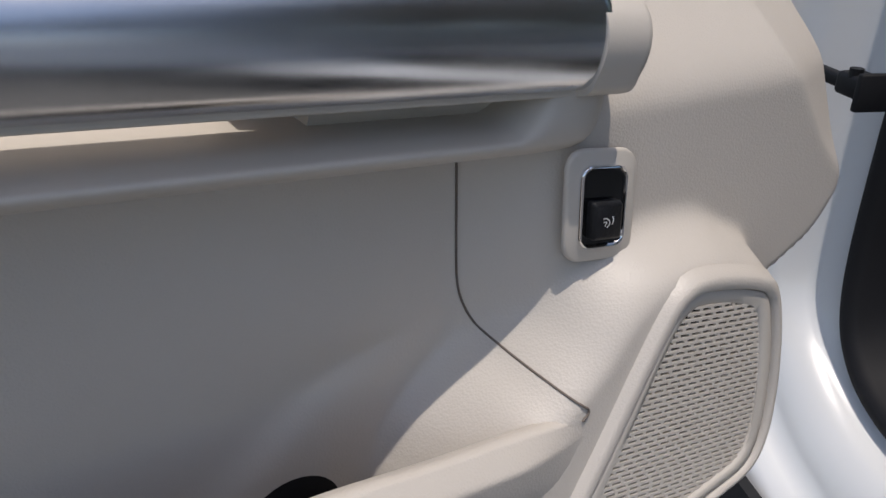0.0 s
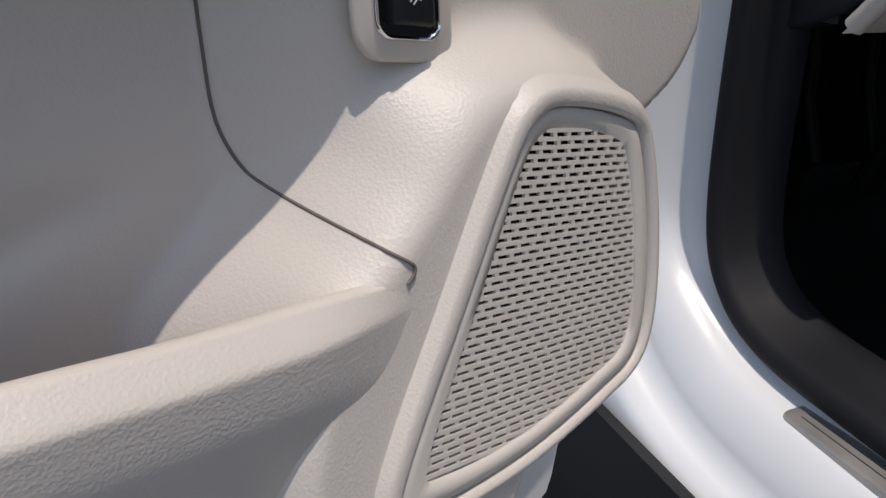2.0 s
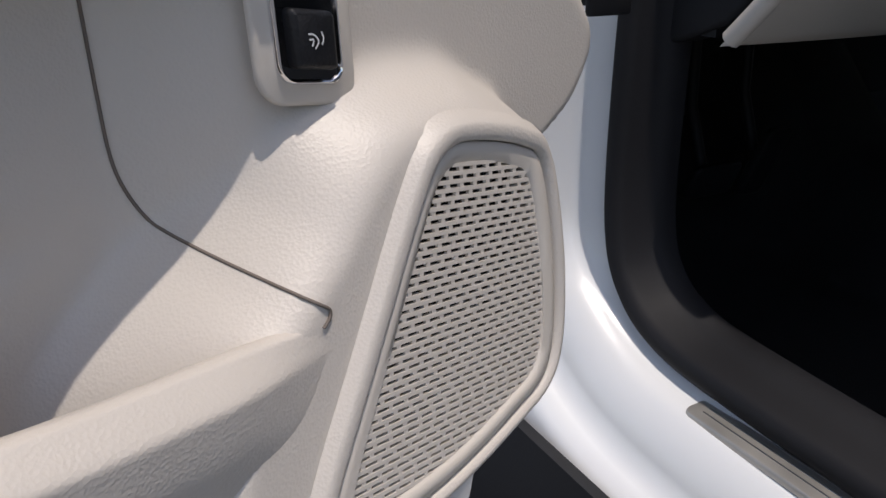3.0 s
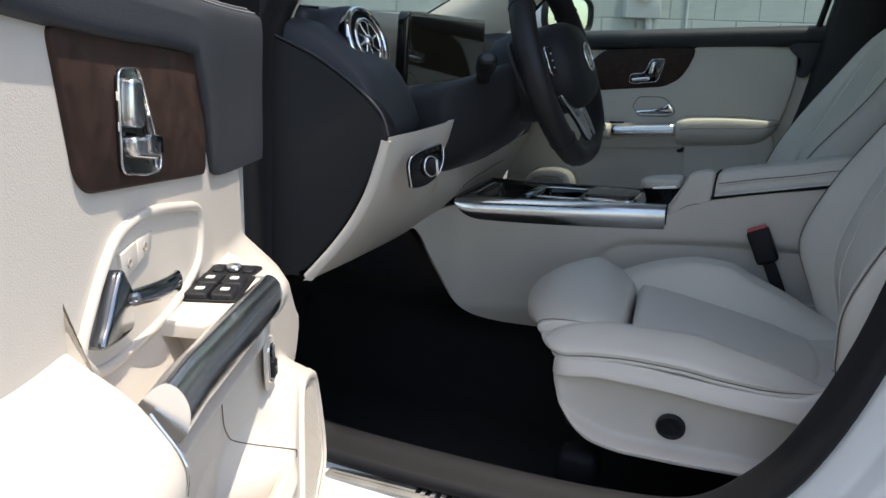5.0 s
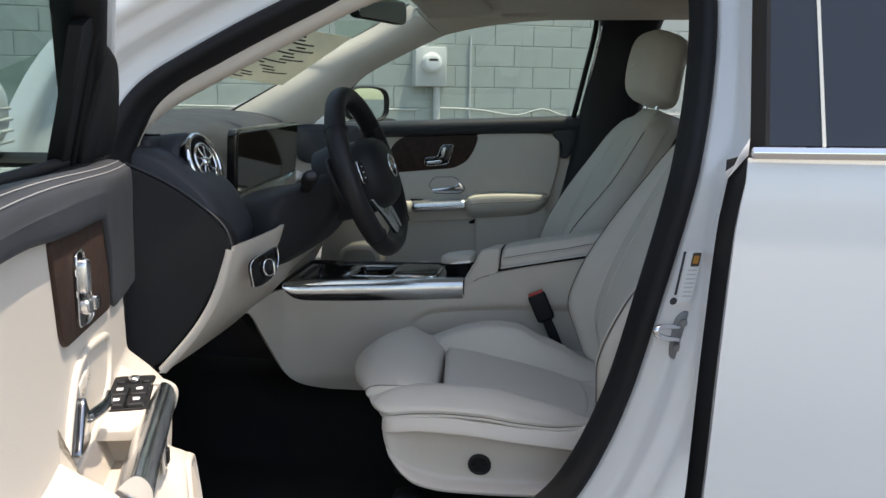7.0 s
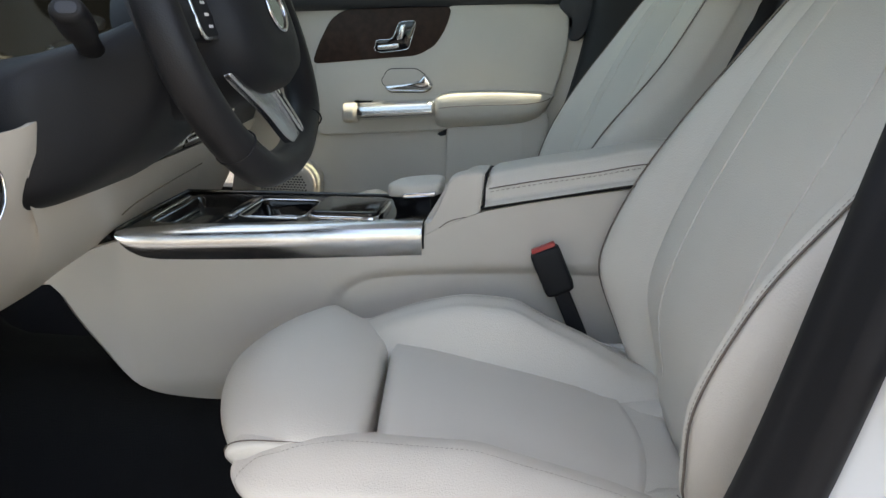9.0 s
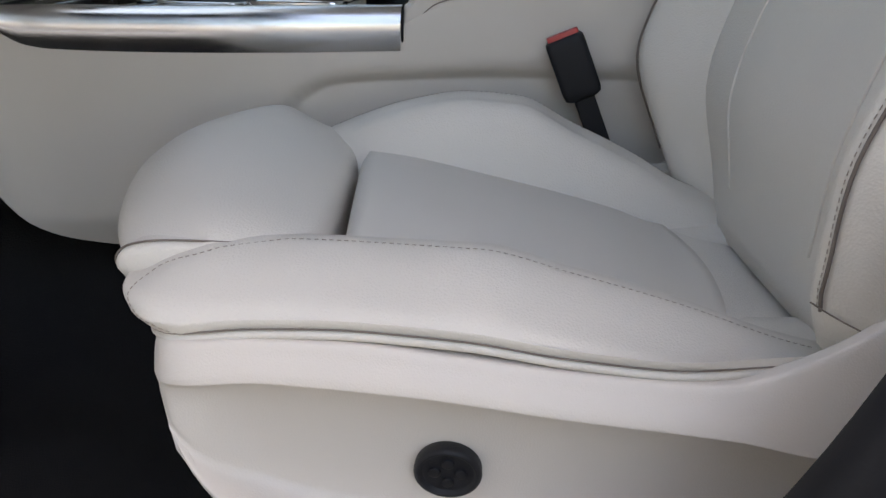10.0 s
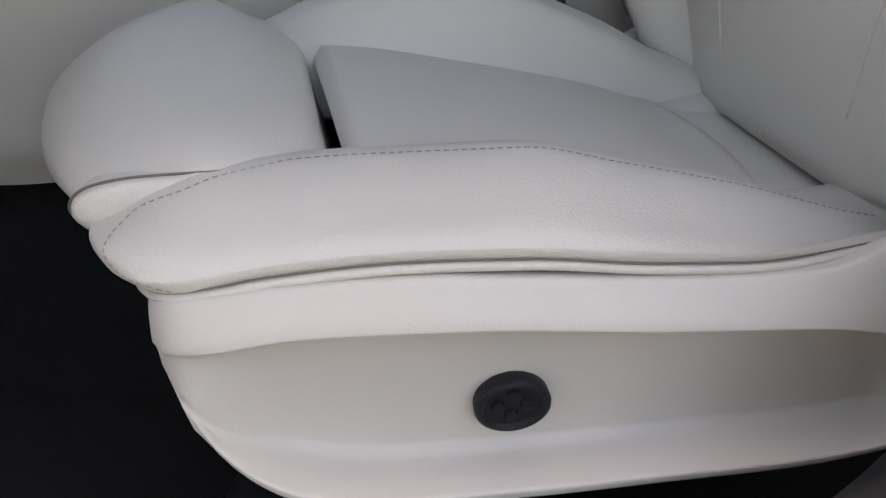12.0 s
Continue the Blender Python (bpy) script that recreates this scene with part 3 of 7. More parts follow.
        part("seam", tube([back(h, C - k * half(h) * 0.70 * 0.55, cen(h) + 0.0043) for h in (0.05 + 0.52 * i / 40 for i in range(41))], 0.0014, 6), LEATHER, s)
    part("back_shell", loft([[back(h, C + q[0], q[1]) for q in curve([(-half(h) * 0.9, cen(h) - 0.07, 0), (half(h) * 0.9, cen(h) - 0.07, 0), (half(h) * 0.8, cen(h) - 0.125, 0), (-half(h) * 0.8, cen(h) - 0.125, 0)], 20, True)]
                             for h in (0.01 + 0.62 * i / 12 for i in range(13))]), BLACK, s, "black backrest shell")
    # head restraint
    rings = []
    for i in range(25):
        h = i / 24
        e = math.sqrt(max(0.01, 1 - abs(2 * h - 1) ** 6))
        w = 0.146 * e * (0.95 + 0.12 * h - 0.10 * h * h)
        d = 0.066 * e
        bend = 0.012 * math.sin(math.pi * h) + 0.040 * h - 0.018
        rings.append([back(0.670 + 0.215 * h, C + w * math.copysign(abs(math.cos(a)) ** 0.62, math.cos(a)), -0.036 + bend + d * math.copysign(abs(math.sin(a)) ** 0.7, math.sin(a)))
                      for a in (2 * math.pi * j / 40 for j in range(40))])
    hr = part("head_restraint", loft(rings), LEATHER, s, "padded beige leather head restraint")
    part("embossed_badge", prism(rounded(0.034, 0.034, 0.009), lambda a, b, d: back(0.778 + b, C + a, 0.0425 + d), 0.004, 0.002), LEATHER, hr)
    for k in (1, -1):
        part("post", tube([back(0.62, C + 0.06 * k, -0.06), back(0.73, C + 0.06 * k, -0.055)], 0.006, 10), CHROME, hr, "chrome post")
    # the cabin stands slightly askew to the drawing axes
    for o in s.children_recursive:
        if max(v.co.z for v in o.data.vertices) > 0.9:
            for v in o.data.vertices:
                v.co.x -= 0.17 * (v.co.y - 0.36) * (0.35 + 0.65 * step(0.62, 0.80, v.co.z))
    return s


driver_seat = seat("driver_seat", "pale beige leather driver seat with stitched bolsters")
passenger_seat = copy_thing(driver_seat, pose(-0.10, 0.80, 0))
passenger_seat["label"] = "pale beige leather passenger seat beyond the console"


# ---- the open driver door, in its own frame: u along it from the hinge, n to its inner side ----
DU, DN = Vector((0.3907, -0.9205, 0)), Vector((0.9205, 0.3907, 0))


def D(u, n, z):
    return DU * u + DN * n + Vector((0, 0, z))


door = thing("driver_door", "open driver door with beige inner card and speaker grille", "car door")
part("skin", prism(curve([(0.27, 0.50), (0.262, 0.8), (0.262, 1.10), (0.30, 1.165), (0.7, 1.17), (1.2, 1.17), (1.27, 1.1), (1.25, 0.7), (1.18, 0.5), (1.05, 0.455), (0.6, 0.45), (0.33, 0.455)], 60, True),
                   lambda a, b, d: D(a, 0.21 - d, b), 0.14, 0.02, 4), WHITE, door, "white painted outer door skin")

FRONT = table((0.60, 0.45), (0.66, 0.415), (0.70, 0.385), (0.722, 0.366), (0.735, 0.340), (0.745, 0.314), (0.755, 0.292), (0.765, 0.274), (0.78, 0.261), (0.79, 0.256), (0.80, 0.256), (0.815, 0.259), (0.85, 0.267), (0.889, 0.275), (1.0, 0.275), (1.17, 0.262))
GRILLE = [(0.512, 0.661), (0.476, 0.720), (0.450, 0.761), (0.437, 0.775), (0.421, 0.777), (0.386, 0.768), (0.371, 0.755), (0.364, 0.705), (0.371, 0.664), (0.400, 0.653), (0.450, 0.646), (0.501, 0.649)]
GRILLE = [(p[0], p[1]) for p in curve([(a, b, 0) for a, b in GRILLE], 60, True)]


SWELL = [(p[0], p[1]) for p in curve([(a, b, 0) for a, b in ((0.504, 0.733), (0.522, 0.715), (0.54, 0.66), (0.49, 0.63), (0.40, 0.63), (0.358, 0.66), (0.356, 0.71), (0.368, 0.762), (0.40, 0.774), (0.437, 0.780), (0.462, 0.770), (0.482, 0.750))], 60, True)]


def within(poly, x, y):
    """Signed distance to an outline, positive inside."""
    best, inside = 1e9, False
    for (ax, ay), (bx, by) in zip(poly, poly[1:] + poly[:1]):
        dx, dy = bx - ax, by - ay
        w = max(0, min(1, ((x - ax) * dx + (y - ay) * dy) / (dx * dx + dy * dy + 1e-12)))
        best = min(best, math.hypot(x - ax - w * dx, y - ay - w * dy))
        if (ay > y) != (by > y) and x < ax + (y - ay) / (by - ay) * dx:
            inside = not inside
    return best if inside else -best


def scoop(u, z):
    """The hollow over the bottle holder, with a soft edge that falls away to the pocket."""
    edge = table((0.68, 0.65), (0.70, 0.637), (0.72, 0.615), (0.741, 0.588), (0.752, 0.565), (0.76, 0.545))(z)
    return 0.005 * step(edge - 0.004, edge + 0.03, u) * step(0.775 + 0.10 * step(0.58, 0.70, u), 0.745 - 0.03 * step(0.58, 0.70, u), z)


def pod_tilt(z):
    """The speaker's face leans up a little."""
    return 0.10 * (0.725 - z)


def card_n(u, z):
    """How far the inner card stands out."""
    fwd = step(0.535, 0.48, u)                                   # the forward part stands proud
    base = 0.230 + 0.016 * step(0.93, 0.86, z) + 0.031 * fwd * step(0.93, 0.86, z)
    base -= scoop(u, z)
    n = base
    ridge = table((0.74, 0.285), (0.79, 0.262), (0.80, 0.272), (0.83, 0.305), (0.889, 0.345), (1.0, 0.36))(z)
    n -= 0.38 * max(0.0, ridge - u)
    # the lower front swells out to the speaker and to the end of the map pocket
    if u < 0.60 and z < 0.86:
        d = -within(SWELL, u, z)
        reach = 0.032 + 0.010 * step(0.745, 0.715, z) + 0.006 * step(0.74, 0.78, z) * step(0.485, 0.43, u) - 0.016 * step(0.41, 0.37, u)
        k = step(reach, 0.002, d) * step(0.815, 0.785, z)
        n += max(0.0, 0.3125 + pod_tilt(z) - n) * k
        n -= 0.03 * step(0.004, 0.0, -within(GRILLE, u, z))
    # the front edge rolls back
    e = max(0.0, 1 - (u - FRONT(z)) / 0.02)
    return n - 0.03 * (1 - math.sqrt(max(0, 1 - e * e)))


def card(a, b):
    z = 0.62 + (1.165 - 0.62) * b
    f = FRONT(z)
    a2 = a * 0.42 / 0.6 if a < 0.6 else 0.42 + (a - 0.6) / 0.4 * 0.58
    u = max(f + 0.0001 * a, 0.245 + (1.03 - 0.245) * a2)
    return D(u, card_n(u, z), z)


part("inner_card", sheet(card, 190, 150, -0.004), CARD, door, "grained beige inner door card")
# the speaker pod, raised from the card, with a sunk seat for the grille
def offset(poly, k):
    out = []
    m = len(poly)
    for i in range(m):
        dx, dy = poly[(i + 1) % m][0] - poly[i - 1][0], poly[(i + 1) % m][1] - poly[i - 1][1]
        l = math.hypot(dx, dy)
        nx, ny = dy / l, -dx / l
        if nx * (poly[i][0] - 0.44) + ny * (poly[i][1] - 0.71) < 0:
            nx, ny = -nx, -ny
        out.append((nx, ny, k))
    return out


POD = [(p[0], p[1]) for p in curve([(a, b, 0) for a, b in GRILLE[::2]], 90, True)]
rings = []
for g, h in ((1.0, -0.3), (0.9, 0.0), (0.8, 0.3), (0.62, 0.8), (0.5, 0.95), (0.3, 1.0), (0.12, 1.0), (0.0, 0.96), (-0.04, 0.85), (-0.05, 0.6), (-0.05, 0.0)):
    ring = []
    for (x, y), (nx, ny, _) in zip(POD, offset(POD, 0)):
        open_side = max(step(0.0, -0.7, nx) * step(0.75, 0.3, ny), step(-0.3, -0.9, ny))
        o = 0.0018 + (0.0095 + 0.0045 * open_side) * g if g > 0 else 0.0018 + 0.03 * g
        drop = 0.006 + 0.05 * open_side
        ring.append(D(x + nx * o, 0.3172 + pod_tilt(y) - drop * (1 - h), y + ny * o))
    rings.append(ring)
part("speaker_pod", loft(rings, cap=False), CARD, door, "raised beige speaker pod rim")
# front of the map pocket below the shelf, with its bevelled lip
lip_z = table((0.46, 0.705), (0.475, 0.718), (0.488, 0.729), (0.50, 0.733), (0.58, 0.740), (0.625, 0.745), (0.80, 0.754), (1.2, 0.76))
rings = []
def under_grille(u, n, z):
    """The pocket front dips behind the speaker grille."""
    return min(n, 0.285) if u < 0.53 and within(GRILLE, u, z) > -0.004 else n


for i in range(121):
    u = 0.462 + 0.755 * (i / 120) ** 1.25
    z = lip_z(u)
    k = step(0.485, 0.545, u)
    sec = [(0.296, z - 0.10), (0.297, z - 0.03), (0.300, z - 0.006), (0.303, z - 0.002), (0.307, z), (0.3105, z - 0.0002), (0.3125, z - 0.0018), (0.3165, z - 0.0056), (0.3192, z - 0.0085), (0.320, z - 0.0105), (0.3198, z - 0.014),
           (0.3185, z - 0.026), (0.316, z - 0.036), (0.310, z - 0.055), (0.298, z - 0.10), (0.28, z - 0.15), (0.25, z - 0.18), (0.23, z - 0.18)]
    rings.append([D(u, under_grille(u, 0.3115 + (q[0] - 0.3115) * (k if q[0] > 0.3115 else 1) - 0.006 * (1 - step(0.455, 0.475, u)), q[1]), q[1]) for q in curve([(a, b, 0) for a, b in sec], 54)])
part("map_pocket", loft(rings, closed=False), CARD, door, "beige map pocket front with a bevelled lip")
part("pocket_floor", prism([(0.60, 0.20), (1.2, 0.20), (1.2, 0.30), (0.60, 0.30)], lambda a, b, d: D(a, b, 0.655 + d), 0.01), RUBBER, door, "black rubber pocket floor")
part("bottle_cup", sheet(lambda a, b: (lambda r, t: D(0.615 + 0.024 * r * math.cos(t), card_n(0.615 + 0.024 * r * math.cos(t), 0.680 + 0.022 * r * math.sin(t)) + 0.0012 * (1 - r ** 4), 0.680 + 0.022 * r * math.sin(t)))(b, 2 * math.pi * a), 32, 5), RUBBER, door, "black bottle holder in the pocket")

# speaker grille: ribs with staggered slots
part("grille_backing", prism(GRILLE, lambda a, b, d: D(a, 0.297 + pod_tilt(b) + d, b), 0.003), RUBBER, door)
bm = bmesh.new()
MESH = [(c[0] + (0.424 - c[0]) * 0.155, c[1] + (0.710 - c[1]) * 0.125) for c in GRILLE]


def bar(bm, u0, z0, u1, z1, w, n0, n1):
    vs = []
    for n in (n0, n1):
        for (uu, zz) in ((u0, z0 - w), (u1, z1 - w), (u1, z1 + w), (u0, z0 + w)):
            vs.append(bm.verts.new(D(uu, n + pod_tilt(zz), zz)))
    for q in ((0, 1, 2, 3), (4, 5, 6, 7), (0, 1, 5, 4), (1, 2, 6, 5), (2, 3, 7, 6), (3, 0, 4, 7)):
        bm.faces.new([vs[j] for j in q])


SL, PITCH, SLOT = 0.16, 0.0031, 0.0082
for r in range(-8, 48):
    zc = 0.652 + r * PITCH
    row = [u / 1000 for u in range(355, 525) if within(MESH, u / 1000, zc + SL * (u / 1000 - 0.43)) > -0.001]
    if len(row) < 3:
        continue
    u0, u1 = row[0], row[-1]
    k = (zc - 0.652) / 0.115
    bar(bm, u0, zc + SL * (u0 - 0.43), u1, zc + SL * (u1 - 0.43), 0.00076 + 0.00012 * (1 - k), 0.3124, 0.3140)
    u = u0 + (SLOT / 2 if r % 2 else 0)
    while u < u1:
        zz = zc + PITCH / 2 + SL * (u - 0.43)
        bar(bm, u - 0.0011, zz - SL * 0.0011, u + 0.0011, zz + SL * 0.0011, PITCH / 2, 0.3124, 0.3139)
        u += SLOT
me = bpy.data.meshes.new("speaker_grille")
bm.to_mesh(me)
bm.free()
grille = part("speaker_grille", me, BEIGE, door, "beige speaker grille with staggered slots", smooth=False)
bm = bmesh.new()
k = len(GRILLE)
prof = [(0.0, 0.304), (0.001, 0.3140), (0.06, 0.3153), (0.5, 0.3153), (0.94, 0.3146), (1.0, 0.304)]
vs = []
for w, n in prof:
    w2 = w if w > 0.01 else w
    vs.append([bm.verts.new(D(GRILLE[i][0] + (MESH[i][0] - GRILLE[i][0]) * w2, n + pod_tilt(GRILLE[i][1]), GRILLE[i][1] + (MESH[i][1] - GRILLE[i][1]) * w2)) for i in range(k)])
for a, b in zip(vs, vs[1:]):
    for i in range(k):
        bm.faces.new((a[i], a[(i + 1) % k], b[(i + 1) % k], b[i]))
part("rim", bm, BEIGE, grille)


def dpart(name, outline, n0, depth, m, parent, label="", bevel=0.0, seg=2):
    """A flat piece on the door: (u, z) outline from n0, depth towards the cabin."""
    return part(name, prism(outline, lambda a, b, d: D(a, n0 + d, b), depth, bevel, seg), m, parent, label)


def smooth_outline(pts, n):
    return [(p[0], p[1]) for p in curve([(a, b, 0) for a, b in pts], n, True)]


def soft_poly(pts, r, n=6):
    """A polygon with its corners rounded to about r."""
    out = []
    k = len(pts)
    for i in range(k):
        p, a, b = Vector(pts[i]), Vector(pts[i - 1]), Vector(pts[(i + 1) % k])
        da, db = a - p, b - p
        w = min(r, da.length * 0.45, db.length * 0.45)
        s0, s1 = p + da.normalized() * w, p + db.normalized() * w
        for j in range(n + 1):
            t = j / n
            q = s0 * (1 - t) ** 2 + p * 2 * t * (1 - t) + s1 * t * t
            out.append((q[0], q[1]))
    return out


def on_card(u, z, off=0.0):
    return D(u, card_n(u, z) + off, z)


# seam of the pocket panel
seam_pts = curve([(0.531, 0.872, 0), (0.5297, 0.84, 0), (0.5285, 0.80, 0), (0.5275, 0.783, 0), (0.525, 0.772, 0), (0.520, 0.761, 0), (0.513, 0.752, 0), (0.505, 0.7445, 0), (0.4985, 0.7395, 0), (0.4965, 0.7375, 0), (0.4970, 0.735, 0), (0.500, 0.7325, 0)], 80)
part("panel_seam", tube([on_card(p[0], p[1], 0.0006) for p in seam_pts], 0.0006, 6), SEAM_SHADE, door)
# tailgate switch
sw = thing("tailgate_switch", "black tailgate switch in a chrome bezel on the door card", "switch")
SWU, SWZ = 0.4750, 0.823


def swp(a, b, d):
    return D(SWU + a + 0.07 * b, 0.2815 + d, SWZ + b + 0.14 * a)


part("surround", prism(rounded(0.043, 0.055, 0.010), swp, 0.0022, 0.0015), BEIGE, sw, "smooth beige surround")
bm = bmesh.new()
o1, o2 = rounded(0.0285, 0.0405, 0.0065, 6), rounded(0.0250, 0.0370, 0.005, 6)
k = len(o1)
vs = [[bm.verts.new(swp(*q, d)) for q in o] for o, d in ((o1, 0.001), (o1, 0.0036), ([((a + c) / 2, (b + e) / 2) for (a, b), (c, e) in zip(o1, o2)], 0.0044), (o2, 0.0036), (o2, 0.001))]
for a, b in zip(vs, vs[1:]):
    for i in range(k):
        bm.faces.new((a[i], a[(i + 1) % k], b[(i + 1) % k], b[i]))
part("bezel", bm, CHROME, sw, "bright chrome bezel")
part("well", prism(rounded(0.026, 0.038, 0.005), swp, 0.0028), PIANO, sw)
rocker = part("rocker", prism(rounded(0.0185, 0.019, 0.002, 3, 0.0, -0.0055), swp, 0.0075, 0.002), BLACK, sw, "black rocker with a white tailgate symbol")
bm = bmesh.new()
for raw in ([(0.0045, -0.002), (0.001, -0.0022), (-0.0015, -0.005), (0.001, -0.0085)], [(0.0042, -0.0045), (0.0015, -0.0045), (0.0028, -0.0075)], [(-0.0036, -0.0005), (-0.0046, -0.0035), (-0.0034, -0.0065)]):
    line = curve([(a * 0.7 + 0.0008, b * 0.7 - 0.0022, 0) for a, b in raw], 10)
    for p, q in zip(line, line[1:]):
        t = Vector((-(q - p)[1], (q - p)[0])).normalized() * 0.0003
        f = [swp(p[0] + t[0], p[1] + t[1], 0.0079), swp(q[0] + t[0], q[1] + t[1], 0.0079), swp(q[0] - t[0], q[1] - t[1], 0.0079), swp(p[0] - t[0], p[1] - t[1], 0.0079)]
        bm.faces.new([bm.verts.new(v) for v in f])
part("symbol", bm, WHITE_INK, rocker, smooth=False)

# armrest: lower ledge, recess above it and the satin pull tube
def arm_sweep(sec, u0, u1, n=40, round_end=0.02, hold=None):
    rings = []
    cx = sum(a for a, _ in sec) / len(sec)
    cz = sum(b for _, b in sec) / len(sec)
    for i in range(n + 1):
        w = (i / n) ** 1.6
        u = u0 + (u1 - u0) * w
        e = math.sqrt(max(0.0004, 1 - (1 - min(1, (u - u0) / round_end)) ** 2))
        rise = 0.075 * (min(u, 0.74) - 0.49)
        rings.append([D(u, (hold if hold else cx) + (q[0] - (hold if hold else cx)) * e, cz + (q[1] - cz) * (0.55 + 0.45 * e) + rise) for q in curve([(a, b, 0) for a, b in sec], 40, True)])
    return loft(rings)


LEDGE = table((0.462, 0.024), (0.470, 0.014), (0.480, 0.006), (0.495, 0.0015), (0.52, 0.0), (1.3, 0.0))
rings = []
for i in range(61):
    u = 0.466 + 0.74 * (i / 60) ** 1.7
    e = math.sqrt(max(0.0004, 1 - (1 - min(1, (u - 0.466) / 0.03)) ** 2))
    up = LEDGE(u) + 0.075 * (min(u, 0.74) - 0.49)
    full = step(0.53, 0.488, u)                       # the block at the front end fills the hand hollow
    top = 0.8645 + 0.047 * full
    sec = [(0.225, top), (0.262, top), (0.276 + 0.006 * full, top - 0.001 - 0.003 * full), (0.284 + 0.003 * full, top - 0.003 - 0.008 * full), (0.2885, 0.8600 + 0.0225 * full), (0.2885, 0.8575 + 0.008 * full), (0.284, 0.854), (0.272, 0.851), (0.225, 0.853)]
    rings.append([D(u, 0.228 + (q[0] - 0.228) * (0.3 + 0.7 * e), q[1] + up - (LEDGE(u) * 1.0 if q[1] > 0.875 else 0)) for q in curve([(a, b, 0) for a, b in sec], 48, True)])
part("armrest", loft(rings), BEIGE, door, "smooth beige armrest ledge")
part("armrest_core", arm_sweep([(0.225, 0.896), (0.252, 0.894), (0.262, 0.886), (0.262, 0.876), (0.256, 0.862), (0.225, 0.860)], 0.50, 0.605, hold=0.23), BEIGE, door)
part("pull_underside", arm_sweep([(0.266, 0.8830), (0.2855, 0.8830), (0.288, 0.880), (0.286, 0.8765), (0.266, 0.8765)], 0.486, 0.790, hold=0.265), BEIGE, door)
part("pull_tube", arm_sweep([(0.270, 0.905), (0.279, 0.916), (0.289, 0.9215), (0.298, 0.916), (0.3025, 0.903), (0.2995, 0.889), (0.291, 0.8803), (0.275, 0.880), (0.268, 0.892)], 0.4915, 0.790, round_end=0.007, hold=0.27), SATIN, door, "satin metal pull tube")
part("end_cap", arm_sweep([(0.23, 0.913), (0.278, 0.921), (0.297, 0.915), (0.3035, 0.903), (0.300, 0.888), (0.288, 0.877), (0.23, 0.874)], 0.471, 0.502, 14, 0.008, 0.235), BEIGE, door)
dpart("rear_edge", [(1.022, 0.55), (1.26, 0.55), (1.27, 1.12), (1.21, 1.16), (1.0, 1.160), (1.022, 1.05)], 0.20, 0.034, RUBBER, door, "black rear edge of the door card", 0.004)
# window switches on the armrest
def tray_z(u, n):
    return 0.9225 - 0.07 * (n - 0.229)


tray = part("switch_tray", prism([(0.395, 0.205), (0.40, 0.215), (0.445, 0.255), (0.462, 0.275), (0.482, 0.287), (0.52, 0.2885), (0.600, 0.284), (0.612, 0.279), (0.620, 0.270), (0.634, 0.266), (0.634, 0.205)], lambda a, b, d: D(a, b, tray_z(a, b) - 0.012 + d), 0.012, 0.003, 3), BEIGE, door, "smooth beige switch tray")


def sw_at(h):
    """Coordinates on the tilted switch plate, h above the tray."""
    def f(a, b, d):
        a, b = 0.5265 + 1.12 * (a - 0.5125), 0.2545 + 1.10 * (b - 0.2490)
        return D(a + 0.16 * (0.25 - b), b, tray_z(a, b) + h + d)
    return f


swpanel = part("window_switches", prism([(p[0], p[1]) for p in rounded(0.100, 0.042, 0.006, 4, 0.5125, 0.2490)], sw_at(-0.001), 0.0035, 0.001), RUBBER, door, "black window switch panel")
for i in range(2):
    for j in range(2):
        b_ = part("window_button", prism(rounded(0.0275, 0.0175, 0.003, 3, 0.5175 + 0.0300 * i, 0.2395 + 0.0190 * j), sw_at(0.002), 0.0055, 0.002), BLACK, swpanel)
        part("symbol", prism(rounded(0.0075, 0.0065, 0.001, 2, 0.5175 + 0.030 * i, 0.2395 + 0.019 * j), sw_at(0.0076), 0.0003), WHITE_INK, b_)
for i in range(3):
    part("mirror_button", prism(rounded(0.016, 0.0095, 0.003, 3, 0.481, 0.2370 + 0.0125 * i), sw_at(0.002), 0.003, 0.0015), BLACK, swpanel)
part("mirror_knob", prism([(0.483 + 0.006 * math.cos(a), 0.2495 + 0.006 * math.sin(a)) for a in (2 * math.pi * i / 16 for i in range(16))], sw_at(0.004), 0.005, 0.001), SATIN, swpanel)
# hand hollow between the tray and the elbow pad
part("grab_hollow", sheet(lambda a, b: D(0.632 + 0.16 * a, 0.222 + 0.004 * a, 0.945 - 0.075 * b), 4, 6, 0.004), BEIGE, door)
PAD = curve([(0.205, 1.060, 0), (0.226, 1.055, 0), (0.232, 1.010, 0), (0.239, 0.978, 0), (0.252, 0.955, 0), (0.270, 0.934, 0), (0.288, 0.916, 0), (0.300, 0.902, 0), (0.305, 0.888, 0), (0.303, 0.874, 0), (0.292, 0.860, 0), (0.205, 0.854, 0)], 60, True)
rings = []
for i in range(61):
    u = 0.778 + 0.43 * (i / 60) ** 1.6
    e = math.sqrt(max(0.0, 1 - (1 - min(1, (u - 0.778) / 0.014)) ** 2))
    ring = []
    for q in PAD:
        melt = 1 - (1 - step(0.79, 1.02, u)) * step(0.925, 1.0, q[1])            # it melts into the card above
        n = 0.200 + (q[0] - 0.200) * (0.97 + 0.03 * e) * melt
        ring.append(D(u + 0.40 * max(0.0, q[0] - 0.236) * step(0.98, 0.778, u), n, 0.91 + (q[1] - 0.91) * (0.94 + 0.06 * e)))
    rings.append(ring)
part("elbow_pad", loft(rings), CARD, door, "soft beige swelling of the door card behind the pull tube")
